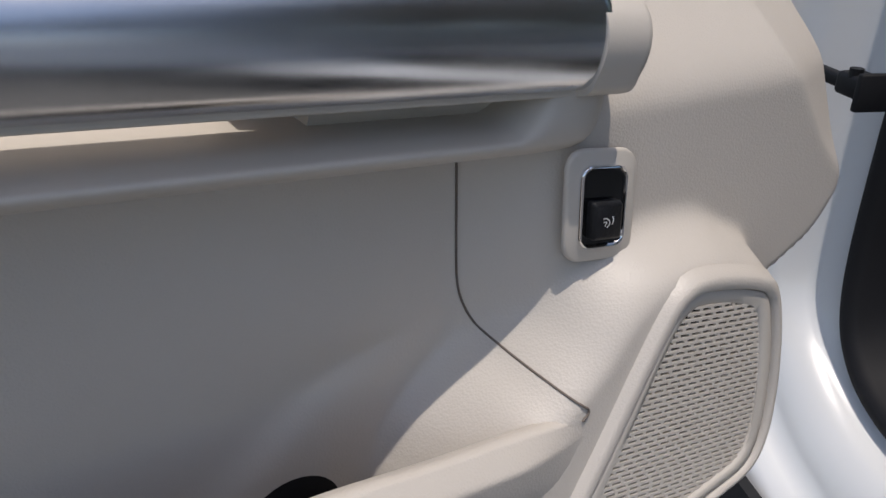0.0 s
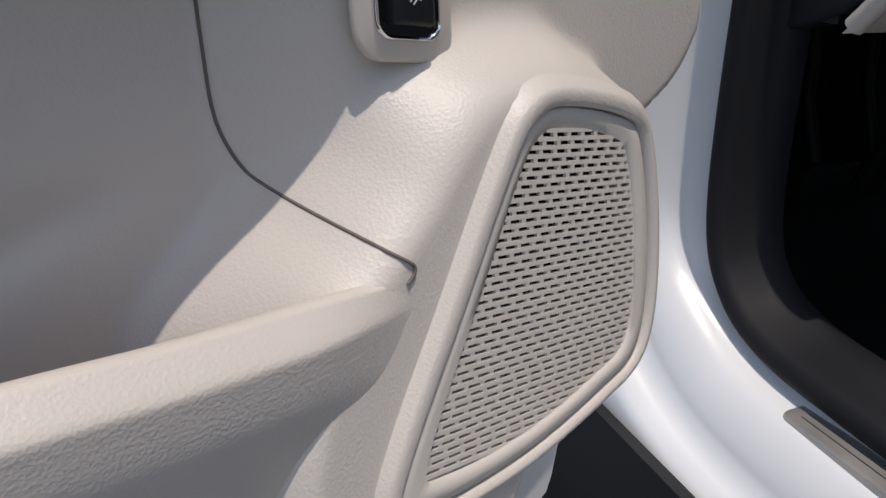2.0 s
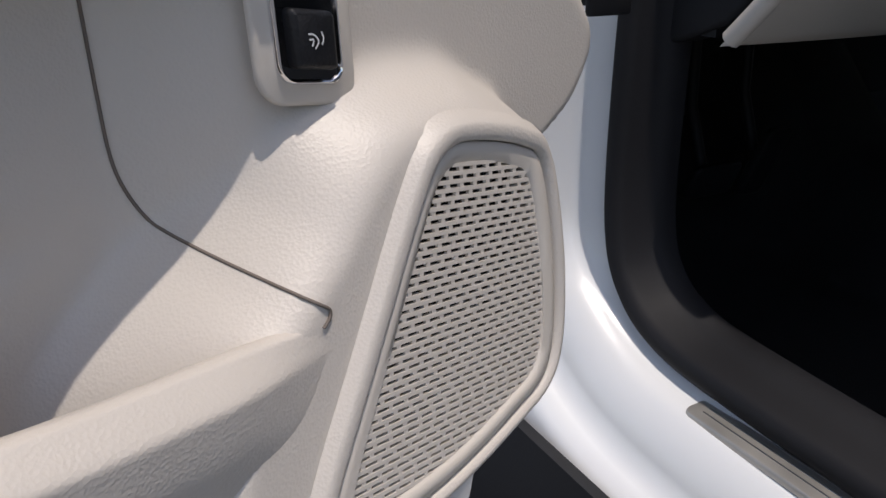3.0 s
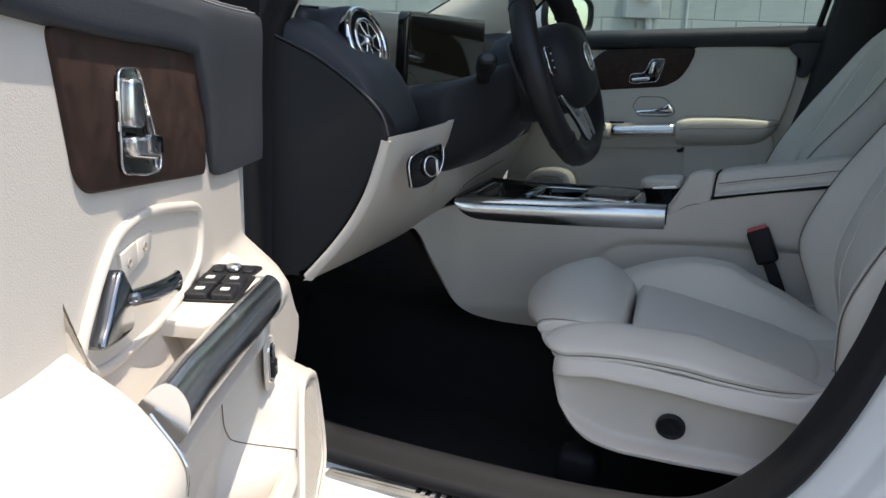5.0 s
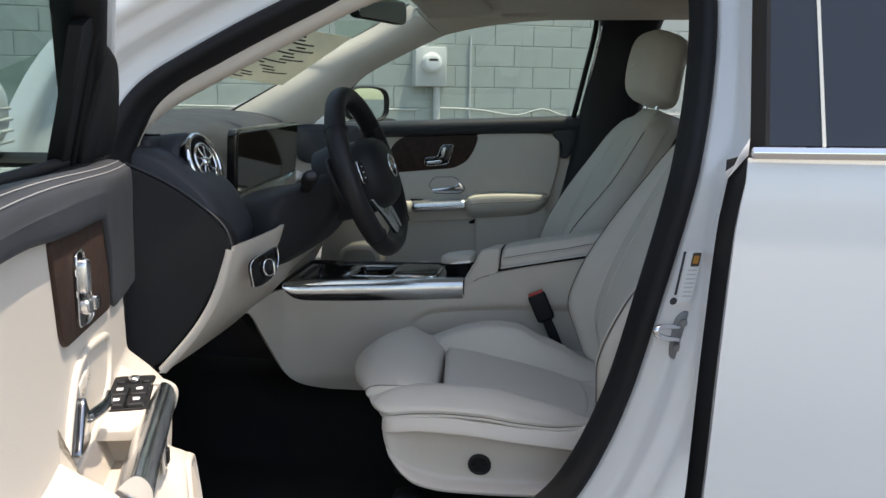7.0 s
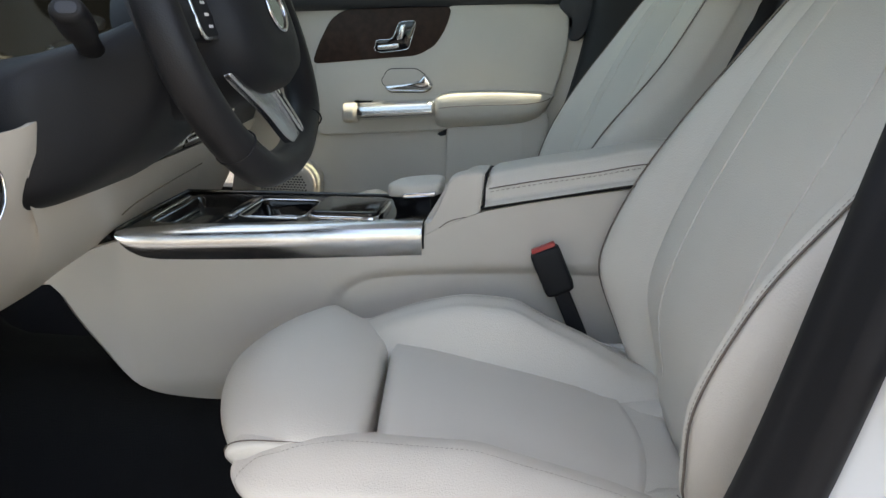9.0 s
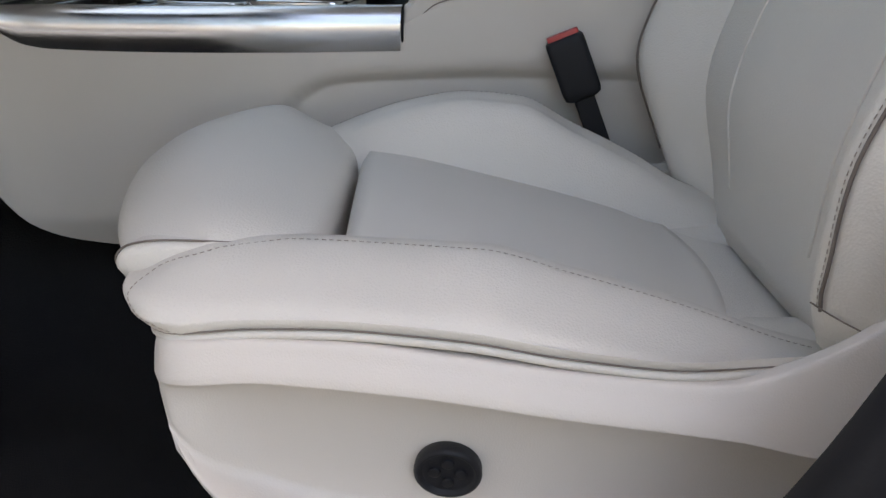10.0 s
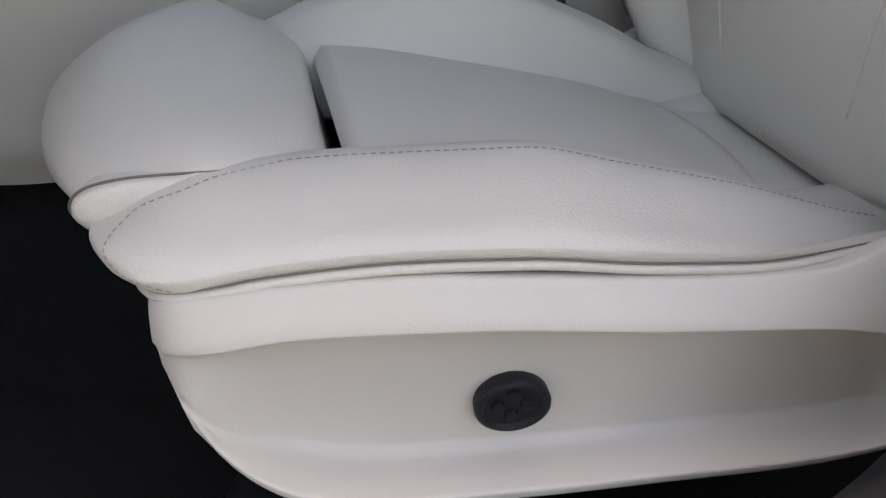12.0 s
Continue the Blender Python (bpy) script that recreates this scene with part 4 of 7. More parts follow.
part("tube_rim", tube([D(0.776 + 0.40 * (n - 0.236), n * 0.995, z) for n, z, _ in curve([(0.281, 0.922, 0), (0.291, 0.911, 0), (0.301, 0.900, 0), (0.305, 0.888, 0), (0.303, 0.874, 0)], 18)], 0.0014, 6), CHROME, door)

# upper door: black top roll, wood inlay, seat controls, opener
top_roll = []
for i in range(41):
    u = 0.258 + 0.95 * i / 40
    zt = 1.168 + 0.022 * step(0.26, 0.9, u)
    zb = table((0.258, 1.0), (0.44, 1.010), (0.486, 1.018), (0.505, 1.121), (0.70, 1.137), (0.78, 1.144), (0.86, 1.152), (0.95, 1.156), (1.21, 1.160))(u)
    sec = [(0.19, zt), (0.212, zt + 0.004), (0.231, zt - 0.004), (0.2385, zt - 0.018), (0.2365 if zb < 1.05 else 0.2395, (zt + zb) / 2), (0.2345 if zb < 1.05 else 0.2390, zb + 0.004), (0.230, zb), (0.21, zb)]
    top_roll.append([D(u, q[0], q[1]) for q in curve([(a, b, 0) for a, b in sec], 30)])
part("top_roll", loft(top_roll, closed=False), DARK_GREY, door, "dark stitched top roll")
for k in (6, 8):
    part("seam_thread", stitches([ring[k] + D(0, 0.0004, 0.0006) - D(0, 0, 0) for ring in top_roll], 0.0052, 0.0014, 0.0008), THREAD_GREY, door)
wood = dpart("wood_inlay", soft_poly([(0.779, 1.146), (0.484, 1.122), (0.495, 1.016), (0.62, 1.030), (0.744, 1.044), (0.759, 1.056), (0.766, 1.09)], 0.012), 0.2285, 0.0055, WOOD, door, "dark open-pore wood inlay", 0.002)
ctrl = thing("seat_control", "metal seat adjustment switches in a black plate on the door", "switch")
dpart("plate", soft_poly([(0.6953, 1.118), (0.6568, 1.117), (0.6361, 1.074), (0.6220, 1.050), (0.6257, 1.041), (0.6494, 1.041), (0.6997, 1.050)], 0.010), 0.2335, 0.003, PIANO, ctrl, "gloss black plate", 0.001)
part("plate_rim", tube([D(a, 0.2367, b) for a, b in soft_poly([(0.6953, 1.118), (0.6568, 1.117), (0.6361, 1.074), (0.6220, 1.050), (0.6257, 1.041), (0.6494, 1.041), (0.6997, 1.050)], 0.010)], 0.0011, 6, True), CHROME, ctrl, "thin chrome rim")
dpart("back_switch", soft_poly([(0.6923, 1.113), (0.6716, 1.110), (0.6731, 1.077), (0.6953, 1.080)], 0.007), 0.2365, 0.009, SATIN, ctrl, "satin metal backrest switch", 0.003, 3)
dpart("cushion_switch", soft_poly([(0.6945, 1.0745), (0.6479, 1.068), (0.6464, 1.052), (0.6923, 1.060)], 0.007), 0.2365, 0.009, SATIN, ctrl, "satin metal cushion switch", 0.003, 3)
dpart("switch_saddle", soft_poly([(0.6760, 1.074), (0.6509, 1.070), (0.6501, 1.056), (0.6745, 1.060)], 0.004), 0.2450, 0.004, PIANO_CHROME, ctrl, "dark saddle over the cushion switch", 0.001)
for j in range(3):
    dpart("symbol", soft_poly([(0.6997, 1.104 - 0.02 * j), (0.6971, 1.1037 - 0.02 * j), (0.6971, 1.0975 - 0.02 * j), (0.6997, 1.098 - 0.02 * j)], 0.001), 0.2363, 0.0004, WHITE_INK, ctrl)
# opener in its recess
RECESS = smooth_outline([(0.520, 0.988), (0.572, 1.001), (0.648, 1.012), (0.700, 1.009), (0.729, 0.994), (0.752, 0.974), (0.770, 0.954), (0.768, 0.941), (0.736, 0.926), (0.627, 0.922), (0.545, 0.935), (0.520, 0.955)], 60)
dpart("opener_recess", RECESS, 0.2275, 0.0035, BEIGE, door)
part("recess_rim", tube([D(a, 0.2315, b) for a, b in RECESS], 0.0042, 8, True), BEIGE, door, "smooth beige recess rim")
opener = thing("door_opener", "polished metal inside door opener lever", "door handle")
dpart("lever", smooth_outline([(0.7232, 0.990), (0.735, 0.980), (0.750, 0.962), (0.761, 0.951), (0.752, 0.946), (0.715, 0.944), (0.708, 0.953), (0.708, 0.972), (0.715, 0.982)], 36), 0.2312, 0.011, PIANO_CHROME, opener, "dark polished blade", 0.003, 3)
part("stem", loft([[D(0.712 - 0.078 * w, 0.2395 + 0.010 * math.sin(math.pi * w * 0.7) + 0.004 * math.cos(a), 0.966 - 0.010 * w + (0.006 + 0.003 * w) * math.sin(a)) for a in (2 * math.pi * i / 14 for i in range(14))] for w in (i / 8 for i in range(9))]), PIANO_CHROME, opener)
for i in range(2):
    b_ = dpart("lock_button", [(0.644 + 0.032 * i, 0.9985 - 0.0015 * i), (0.674 + 0.032 * i, 0.997 - 0.0015 * i), (0.677 + 0.026 * i, 0.980 - 0.004 * i), (0.649 + 0.027 * i, 0.984 - 0.004 * i)], 0.2312, 0.003, CARD, opener, "beige lock button", 0.001)
    part("symbol", tube([D(0.662 + 0.031 * i + 0.003 * math.cos(a), 0.2346, 0.990 - 0.004 * i + 0.003 * math.sin(a)) for a in (2 * math.pi * k / 10 for k in range(10))], 0.0006, 4, True), STITCH, b_)

# window frame, sail panel and glass, leaning inwards
def W(u, z, d=0.0):
    return D(u, 0.162 + d + 0.33 * (z - 1.17), z)


part("window_glass", sheet(lambda a, b: W(0.36 + 0.85 * a, 1.15 + 0.385 * b * (0.42 + 0.58 * step(-0.05, 0.45, a)), -0.010), 8, 6, 0.004), SIDE_GLASS, door).visible_shadow = False
frame_path = curve([(0.235, 1.307, 0), (0.33, 1.358, 0), (0.43, 1.412, 0), (0.52, 1.458, 0), (0.62, 1.498, 0), (0.80, 1.53, 0), (1.15, 1.535, 0)], 40)
part("frame_skin", loft([[W(p[0] + a, p[1] + c, b) for a, b, c in ((-0.004, -0.03, 0.004), (-0.004, 0.010, 0.004), (0.004, 0.016, -0.006), (0.030, 0.016, -0.030), (0.032, 0.010, -0.034), (0.032, -0.03, -0.034))] for p in frame_path]), WHITE, door, "white painted window frame")
part("window_frame", loft([[W(p[0] + a, p[1] + c, b) for a, b, c in ((0.030, -0.03, -0.032), (0.030, 0.014, -0.032), (0.040, 0.020, -0.040), (0.058, 0.016, -0.058), (0.060, -0.03, -0.062))] for p in frame_path]), RUBBER, door, "black rubber window channel")
part("sail_panel", prism(smooth_outline([(0.02, 1.165), (0.025, 1.19), (0.06, 1.228), (0.11, 1.256), (0.166, 1.281), (0.235, 1.306), (0.31, 1.318), (0.365, 1.318), (0.34, 1.26), (0.305, 1.165), (0.16, 1.165)], 54), lambda a, b, d: W(a, b, 0.004 + d), 0.016, 0.005, 3), BLACK, door, "black mirror base panel")
part("window_channel", prism([(0.300, 1.16), (0.40, 1.16), (0.440, 1.24), (0.500, 1.335), (0.43, 1.368), (0.365, 1.318)], lambda a, b, d: W(a, b, -0.006 + d), 0.018, 0.004, 3), RUBBER, door, "black window guide channel")
part("channel_lip", tube([W(0.345, 1.165, 0.012), W(0.382, 1.24, 0.012), W(0.440, 1.34, 0.012)], 0.006, 8), RUBBER, door)
part("sill_strip", tube([W(0.36 + 0.8 * i / 10, 1.176 + 0.016 * i / 10, 0.006) for i in range(11)], 0.008, 8), RUBBER, door)
part("belt_cover", prism([(0.10, 1.12), (1.2, 1.14), (1.2, 1.186), (0.30, 1.170), (0.10, 1.160)], lambda a, b, d: D(a, 0.15 + d, b), 0.045, 0.006), RUBBER, door)

# outside mirror, turned with the open door
mirror = thing("door_mirror", "white door mirror with its black housing edge", "mirror")


def oval(k, w=0.104, h=0.068, n=40):
    return [(w * k * math.copysign(abs(math.cos(a)) ** 0.62, math.cos(a)), h * k * math.copysign(abs(math.sin(a)) ** 0.62, math.sin(a))) for a in (2 * math.pi * j / n for j in range(n))]


mirror.matrix_world = Matrix.Translation(D(0.312, -0.022, 1.238)) @ pose(0, 0, 0, 0, 0, -67)
rings = []
for i in range(17):
    w = i / 16
    e = math.sqrt(max(0.004, 1 - w ** 2.6))
    rings.append([Vector((-0.165 * w, y * (0.55 + 0.45 * e) if e > 0.3 else y * (0.55 + 0.45 * e) * e / 0.3, z * e)) for y, z in oval(1.0)])
shell = part("shell", loft(rings), WHITE, mirror, "white painted mirror shell")
for k in range(4):
    part("rib", tube([Vector((-0.020 - 0.085 * i / 8, 0.1035 - 0.004 * (i / 8) ** 2 - 0.001 * abs(k - 1.5), -0.042 + 0.015 * k)) for i in range(9)], 0.0026, 6), WHITE, shell)
part("housing_edge", loft([[Vector((x, y, z)) for y, z in oval(k)] for x, k in ((-0.012, 1.003), (0.0, 1.01), (0.014, 1.0), (0.020, 0.95), (0.016, 0.90), (0.004, 0.885))], cap=False), RUBBER, mirror, "black housing edge")
part("glass", prism(oval(0.89), lambda a, b, d: Vector((0.005 + d - 0.05 * a, a, b)), 0.004), MIRROR, mirror, "mirror glass", smooth=False)
part("foot", loft([[Vector((-0.075 + 0.05 * math.cos(a), 0.05 + y, -0.066 + 0.010 * math.sin(a) - 0.02 * y)) for a in (2 * math.pi * j / 16 for j in range(16))] for y in (0.0, 0.04, 0.08, 0.12)]), RUBBER, mirror, "black mirror foot")
# check strap between door and jamb
strap = thing("door_check", "black door check bracket on the hinge side", "bracket")
part("arm", box(0.08, 0.172, 0.006, 0.018, 0.790, 0.802, 0.003), RUBBER, strap)
part("bracket", box(0.140, 0.178, 0.004, 0.030, 0.786, 0.806, 0.004), RUBBER, strap)
part("end_plate", box(0.178, 0.185, -0.004, 0.038, 0.780, 0.812, 0.002), RUBBER, strap)
part("bolt", loft([[Vector((0.158 + 0.006 * math.cos(a), 0.010 + 0.006 * math.sin(a), z)) for a in (2 * math.pi * i / 12 for i in range(12))] for z in (0.800, 0.811)]), BLACK, strap)


# ---- shell round the cabin ----
floor = part("floor", sheet(lambda a, b: Vector((-0.45 + 2.6 * a, 0.16 + 1.5 * b, 0.30 + 0.20 * step(-0.15, -0.4, -0.45 + 2.6 * a)
                                                 + 0.17 * step(0.24, 0.20, 0.16 + 1.5 * b) * 0.5 + 0.20 * math.exp(-((1.5 * b + 0.16 - 0.92) / 0.16) ** 4))), 60, 60, 0.01), CARPET, None)
tagged(floor, "black carpeted car floor", "floor", kind="structure")
part("sill_trim", sheet(lambda a, b: Vector((0.10 + 0.95 * a, 0.150 + 0.075 * b, table((0, 0.50), (0.12, 0.466), (0.8, 0.47), (1, 0.56))(a) - 0.13 * b * b + 0.012 * math.sin(math.pi * b))), 30, 10, 0.004), BLACK, car, "black plastic sill trim")
part("kick_panel", sheet(lambda a, b: Vector((0.125 - 0.55 * a, 0.150 + 0.02 * a, 0.36 + 0.80 * b)), 6, 10, 0.006), BLACK, car, "black footwell side panel")
part("kick_joint", tube([Vector((0.118, 0.148, 0.724)), Vector((0.06, 0.150, 0.730))], 0.003, 6), RUBBER, car)
part("bulkhead", sheet(lambda a, b: Vector((-0.42 + 0.1 * b, 0.1 + 1.65 * a, 0.3 + 0.9 * b)), 6, 6, 0.02), CARPET, car)
for i, (yy, xx) in enumerate(((0.46, -0.10), (0.60, -0.13))):
    ped = thing("brake_pedal" if i == 0 else "accelerator_pedal", "black rubber faced pedal in the dark footwell", "pedal")
    part("pad", prism(rounded(0.09 if i == 0 else 0.05, 0.06 if i == 0 else 0.13, 0.012), lambda a, b, d: Vector((xx + 0.35 * b + d, yy + a, 0.50 + 0.9 * b)), 0.014, 0.004), RUBBER, ped)
    part("arm", tube([Vector((xx - 0.01, yy, 0.50)), Vector((xx - 0.05, yy, 0.60)), Vector((xx - 0.06, yy, 0.75))], 0.009, 8), RUBBER, ped)

part("underdash", sheet(lambda a, b: Vector((-0.40 + 0.58 * a, 0.14 + 0.86 * b, 0.755 + 0.01 * a)), 4, 4, 0.01), BLACK, car)

# sill plate
plate = thing("sill_plate", "brushed metal sill plate with raised lettering on the white sill", "sill plate")


def sp(a, b, d):
    return Vector((0.262 + a, 0.080 + b, 0.4375 + d + 0.05 * b))


part("plate", prism([(p[0] + 0.30, p[1] + 0.012) for p in rounded(0.60, 0.040, 0.010)], sp, 0.006, 0.002), BRUSHED, plate)
for k in range(3):
    part("groove", prism([(0.014, 0.004 + 0.008 * k), (0.586, 0.004 + 0.008 * k), (0.586, 0.0052 + 0.008 * k), (0.014, 0.0052 + 0.008 * k)], sp, 0.0064), STEEL, plate)
for k in range(9):
    part("letter_bar", prism(rounded(0.009, 0.016, 0.002, 2, 0.165 + 0.017 * k, 0.012), sp, 0.0072, 0.0005), CHROME, plate)
# black lower cladding and underside
part("sill_cladding", sheet(lambda a, b: Vector((0.05 + 1.2 * a, -0.005 - 0.035 * math.sin(math.pi * b * 0.6), 0.375 - 0.17 * b)), 10, 8, 0.02), RUBBER, car, "black plastic sill cladding")

# roof, pillars, glass
part("roof_skin", sheet(lambda a, b: Vector((0.42 + 1.9 * a - 0.10 * b * 0, 0.235 + 1.33 * b, 1.565 + 0.05 * math.sin(math.pi * b) + 0.03 * math.sin(math.pi * min(1, a + 0.15)))), 14, 12, 0.008), WHITE, car)
part("headliner", sheet(lambda a, b: Vector((0.46 + 1.9 * a, 0.24 + 1.30 * b, 1.525 + 0.030 * math.sin(math.pi * b) ** 0.5)), 14, 12, 0.01), LINING, car, "beige fabric headliner")


def pillar(path, sec, m, name, label=""):
    return part(name, loft([[Vector(p) + Vector(s) for s in sec] for p in path]), m, car, label)


NEAR_OUT = curve([(0.122, 0.165, 1.08), (0.125, 0.170, 1.141), (0.136, 0.180, 1.201), (0.183, 0.20, 1.254), (0.267, 0.215, 1.305), (0.387, 0.242, 1.372), (0.55, 0.262, 1.452), (0.74, 0.275, 1.515)], 41)
NEAR_IN = curve([(0.131, 0.185, 1.08), (0.131, 0.176, 1.141), (0.143, 0.186, 1.200), (0.192, 0.206, 1.2515), (0.278, 0.224, 1.301), (0.399, 0.250, 1.366), (0.563, 0.270, 1.446), (0.753, 0.284, 1.511)], 41)


def strip(one, two, bulge=0.0, out=(0, 0, 0)):
    """A surface between two edge curves, swelling towards out."""
    def f(a, b):
        i = a * (len(one) - 1)
        j = min(len(one) - 2, int(i))
        p, q = one[j].lerp(one[j + 1], i - j), two[j].lerp(two[j + 1], i - j)
        return p.lerp(q, b) + Vector(out) * (bulge * math.sin(math.pi * b))
    return f


part("pillar_trim", sheet(strip(NEAR_OUT, NEAR_IN, 0.006, (0.3, -0.8, -0.3)), 50, 8, 0.02), LINING, car, "beige windscreen pillar trim")
part("pillar_return", sheet(strip(NEAR_IN, [p + Vector((-0.026, 0.062, 0.0)) for p in NEAR_IN]), 50, 3, 0.004), LINING, car)
# far windscreen pillar and roof side
FAR_IN = curve([(-0.33, 1.585, 1.155), (-0.207, 1.58, 1.221), (0.012, 1.575, 1.338), (0.06, 1.57, 1.379), (0.256, 1.56, 1.475), (0.404, 1.54, 1.557)], 41)
FAR_OUT = curve([(-0.05, 1.61, 1.12), (0.07, 1.60, 1.206), (0.186, 1.585, 1.313), (0.25, 1.58, 1.36), (0.361, 1.575, 1.418), (0.500, 1.565, 1.480)], 41)
part("pillar_trim", sheet(strip(FAR_IN, FAR_OUT, 0.03, (0.0, -1.0, 0.0)), 40, 12, 0.02), LINING, car, "beige windscreen pillar trim")
ROOF_LO = curve([(0.495, 1.566, 1.478), (0.643, 1.562, 1.515), (0.852, 1.56, 1.537), (1.1, 1.56, 1.542), (1.6, 1.56, 1.53), (2.2, 1.55, 1.49)], 31)
ROOF_UP = curve([(0.398, 1.535, 1.555), (0.60, 1.49, 1.570), (0.852, 1.47, 1.575), (1.1, 1.47, 1.575), (1.6, 1.47, 1.57), (2.2, 1.47, 1.55)], 31)
part("roof_side_trim", sheet(strip(ROOF_UP, ROOF_LO, 0.012, (0.0, -0.7, -0.6)), 40, 8, 0.02), LINING, car, "beige roof side trim")
part("trim_joint", tube([Vector((0.400, 1.525, 1.552)), Vector((0.45, 1.533, 1.518)), Vector((0.497, 1.555, 1.478))], 0.0015, 6), SEAM_SHADE, car)
part("windscreen", sheet(lambda a, b: Vector((-0.50 + 0.93 * b - 0.09 * (2 * a - 1) ** 2 * -1, 0.16 + 1.48 * a, 1.175 + 0.365 * b + 0.02 * math.sin(math.pi * a))), 12, 8, 0.005), WINDSCREEN, car)
part("windscreen_edge", tube([p + Vector((-0.010, -0.004, 0.006)) for p in FAR_IN], 0.008, 8), RUBBER, car)
part("bonnet", sheet(lambda a, b: Vector((-0.50 - 0.85 * a, 0.03 + 1.75 * b, 1.135 - 0.14 * a * a + 0.03 * math.sin(math.pi * b))), 8, 8, 0.01), WHITE, car)
# rear of the cabin
part("rear_bulkhead", sheet(lambda a, b: Vector((2.2, 0.1 + 1.6 * a, 0.35 + 1.2 * b)), 2, 2, 0.02), BLACK, car)
part("rear_seat_back", box(1.72, 1.88, 0.22, 1.52, 0.55, 1.14, 0.05, 3), LEATHER, car, "beige rear seat backrest")
part("rear_seat_cushion", box(1.40, 1.80, 0.22, 1.52, 0.42, 0.66, 0.05, 3), LEATHER, car)
part("pillar_inner_near", sheet(lambda a, b: Vector((1.13 + 0.10 * a, 0.16 + 0.04 * a + max(0, 1.0 * b + 0.55 - 1.15) * 0.33, 0.55 + 1.0 * b)), 4, 12, 0.01), BLACK, car)
part("rear_side_near", sheet(lambda a, b: Vector((1.2 + 1.0 * a, 0.14, 0.40 + 0.78 * b)), 2, 2, 0.02), BLACK, car)

# far side: pillar between the doors, rear door card and glass
pillar_front = table((0.55, 0.80), (0.80, 0.872), (0.95, 0.920), (1.10, 0.952), (1.194, 0.966), (1.35, 0.998), (1.486, 1.024), (1.56, 1.020))
pillar_rear = table((0.55, 1.05), (1.0, 1.12), (1.10, 1.15), (1.30, 1.185), (1.45, 1.205), (1.50, 1.215), (1.56, 1.26))
rings = []
for i in range(25):
    z = 0.55 + 1.01 * i / 24
    f_, r_, y_ = pillar_front(z), pillar_rear(z), 1.618 - 0.03 * step(1.15, 1.55, z)
    rings.append([Vector((x, y, z)) for x, y in ((f_ - 0.004, y_ + 0.02), (f_ + 0.004, y_ - 0.004), (f_ + 0.022, y_ - 0.020), ((f_ + r_) / 2, y_ - 0.030), (r_ - 0.022, y_ - 0.022), (r_, y_), (r_, y_ + 0.06), (f_, y_ + 0.06))])
part("far_pillar", loft(rings), BLACK, car, "black inner pillar trim")
part("far_rear_card", sheet(lambda a, b: Vector((1.02 + 1.2 * a, 1.66, 0.40 + 0.80 * b)), 2, 4, 0.02), BLACK, car)
part("far_sill", sheet(lambda a, b: Vector((-0.4 + 2.6 * a, 1.70, 0.25 + 0.4 * b)), 2, 2, 0.05), BLACK, car)

# ---- passenger door, seen from inside ----
pdoor = thing("passenger_door", "closed passenger door with beige card and wood inlay", "car door")


def P(x, z, d=0.0):
    """A point on the inner face; d towards the cabin."""
    return Vector((x, 1.662 - d, z))


def ppart(name, outline, d0, depth, m, parent, label="", bevel=0.0, seg=2):
    return part(name, prism(outline, lambda a, b, d: P(a, b, d0 + d), depth, bevel, seg), m, parent, label)


ppart("card", [(0.0, 0.42), (0.78, 0.42), (0.880, 0.80), (0.915, 0.90), (0.944, 1.07), (0.968, 1.18), (0.1, 1.16)], -0.02, 0.02, BEIGE, pdoor, "grained beige inner card")
ppart("upper_pad", soft_poly([(0.27, 1.02), (0.45, 1.05), (0.56, 1.08), (0.60, 1.12), (0.62, 1.143), (0.812, 1.146), (0.903, 1.142), (0.908, 1.055), (0.893, 0.98), (0.868, 0.90), (0.60, 0.832), (0.27, 0.808)], 0.030), 0.0, 0.014, LEATHER, pdoor, "padded beige leather panel", 0.007, 3)
part("top_roll", loft([[Vector((0.08 + 0.92 * i / 20, 1.662 - q[0], q[1] + 0.04 * i / 20)) for q in curve([(-0.02, 1.165, 0), (0.02, 1.168, 0), (0.042, 1.155, 0), (0.040, 1.13, 0), (0.016, 1.115, 0), (-0.01, 1.115, 0)], 20, True)] for i in range(21)]), DARK_GREY, pdoor, "dark stitched top roll")
ppart("corner", smooth_outline([(0.88, 1.150), (0.965, 1.195), (0.962, 1.13), (0.938, 1.068), (0.906, 1.066), (0.907, 1.11)], 24), 0.0, 0.03, DARK_GREY, pdoor, "", 0.006)
ppart("wood_inlay", soft_poly([(0.265, 0.990), (0.286, 1.045), (0.316, 1.100), (0.350, 1.124), (0.481, 1.131), (0.622, 1.136), (0.606, 1.084), (0.580, 1.042), (0.535, 1.017), (0.409, 1.005)], 0.02), 0.010, 0.0070, WOOD, pdoor, "dark open-pore wood inlay", 0.002)
pctrl = copy_thing(ctrl, Matrix.Identity(4))
pctrl.matrix_world = Matrix.Translation((0, 0, 0))
for o in list(pctrl.children):
    bpy.data.objects.remove(o)
pctrl["label"] = "metal seat adjustment switches in a black plate on the door"
ctrl_edge = soft_poly([(0.427, 1.028), (0.432, 1.053), (0.474, 1.056), (0.491, 1.098), (0.533, 1.101), (0.528, 1.076), (0.514, 1.032), (0.444, 1.022)], 0.010)
ppart("plate", ctrl_edge, 0.0165, 0.003, PIANO, pctrl, "gloss black plate", 0.001)
part("plate_rim", tube([P(a, b, 0.0197) for a, b in ctrl_edge], 0.0011, 6, True), CHROME, pctrl, "thin chrome rim")
ppart("back_switch", soft_poly([(0.496, 1.091), (0.509, 1.093), (0.500, 1.057), (0.485, 1.053)], 0.004), 0.0195, 0.010, SATIN, pctrl, "", 0.003)
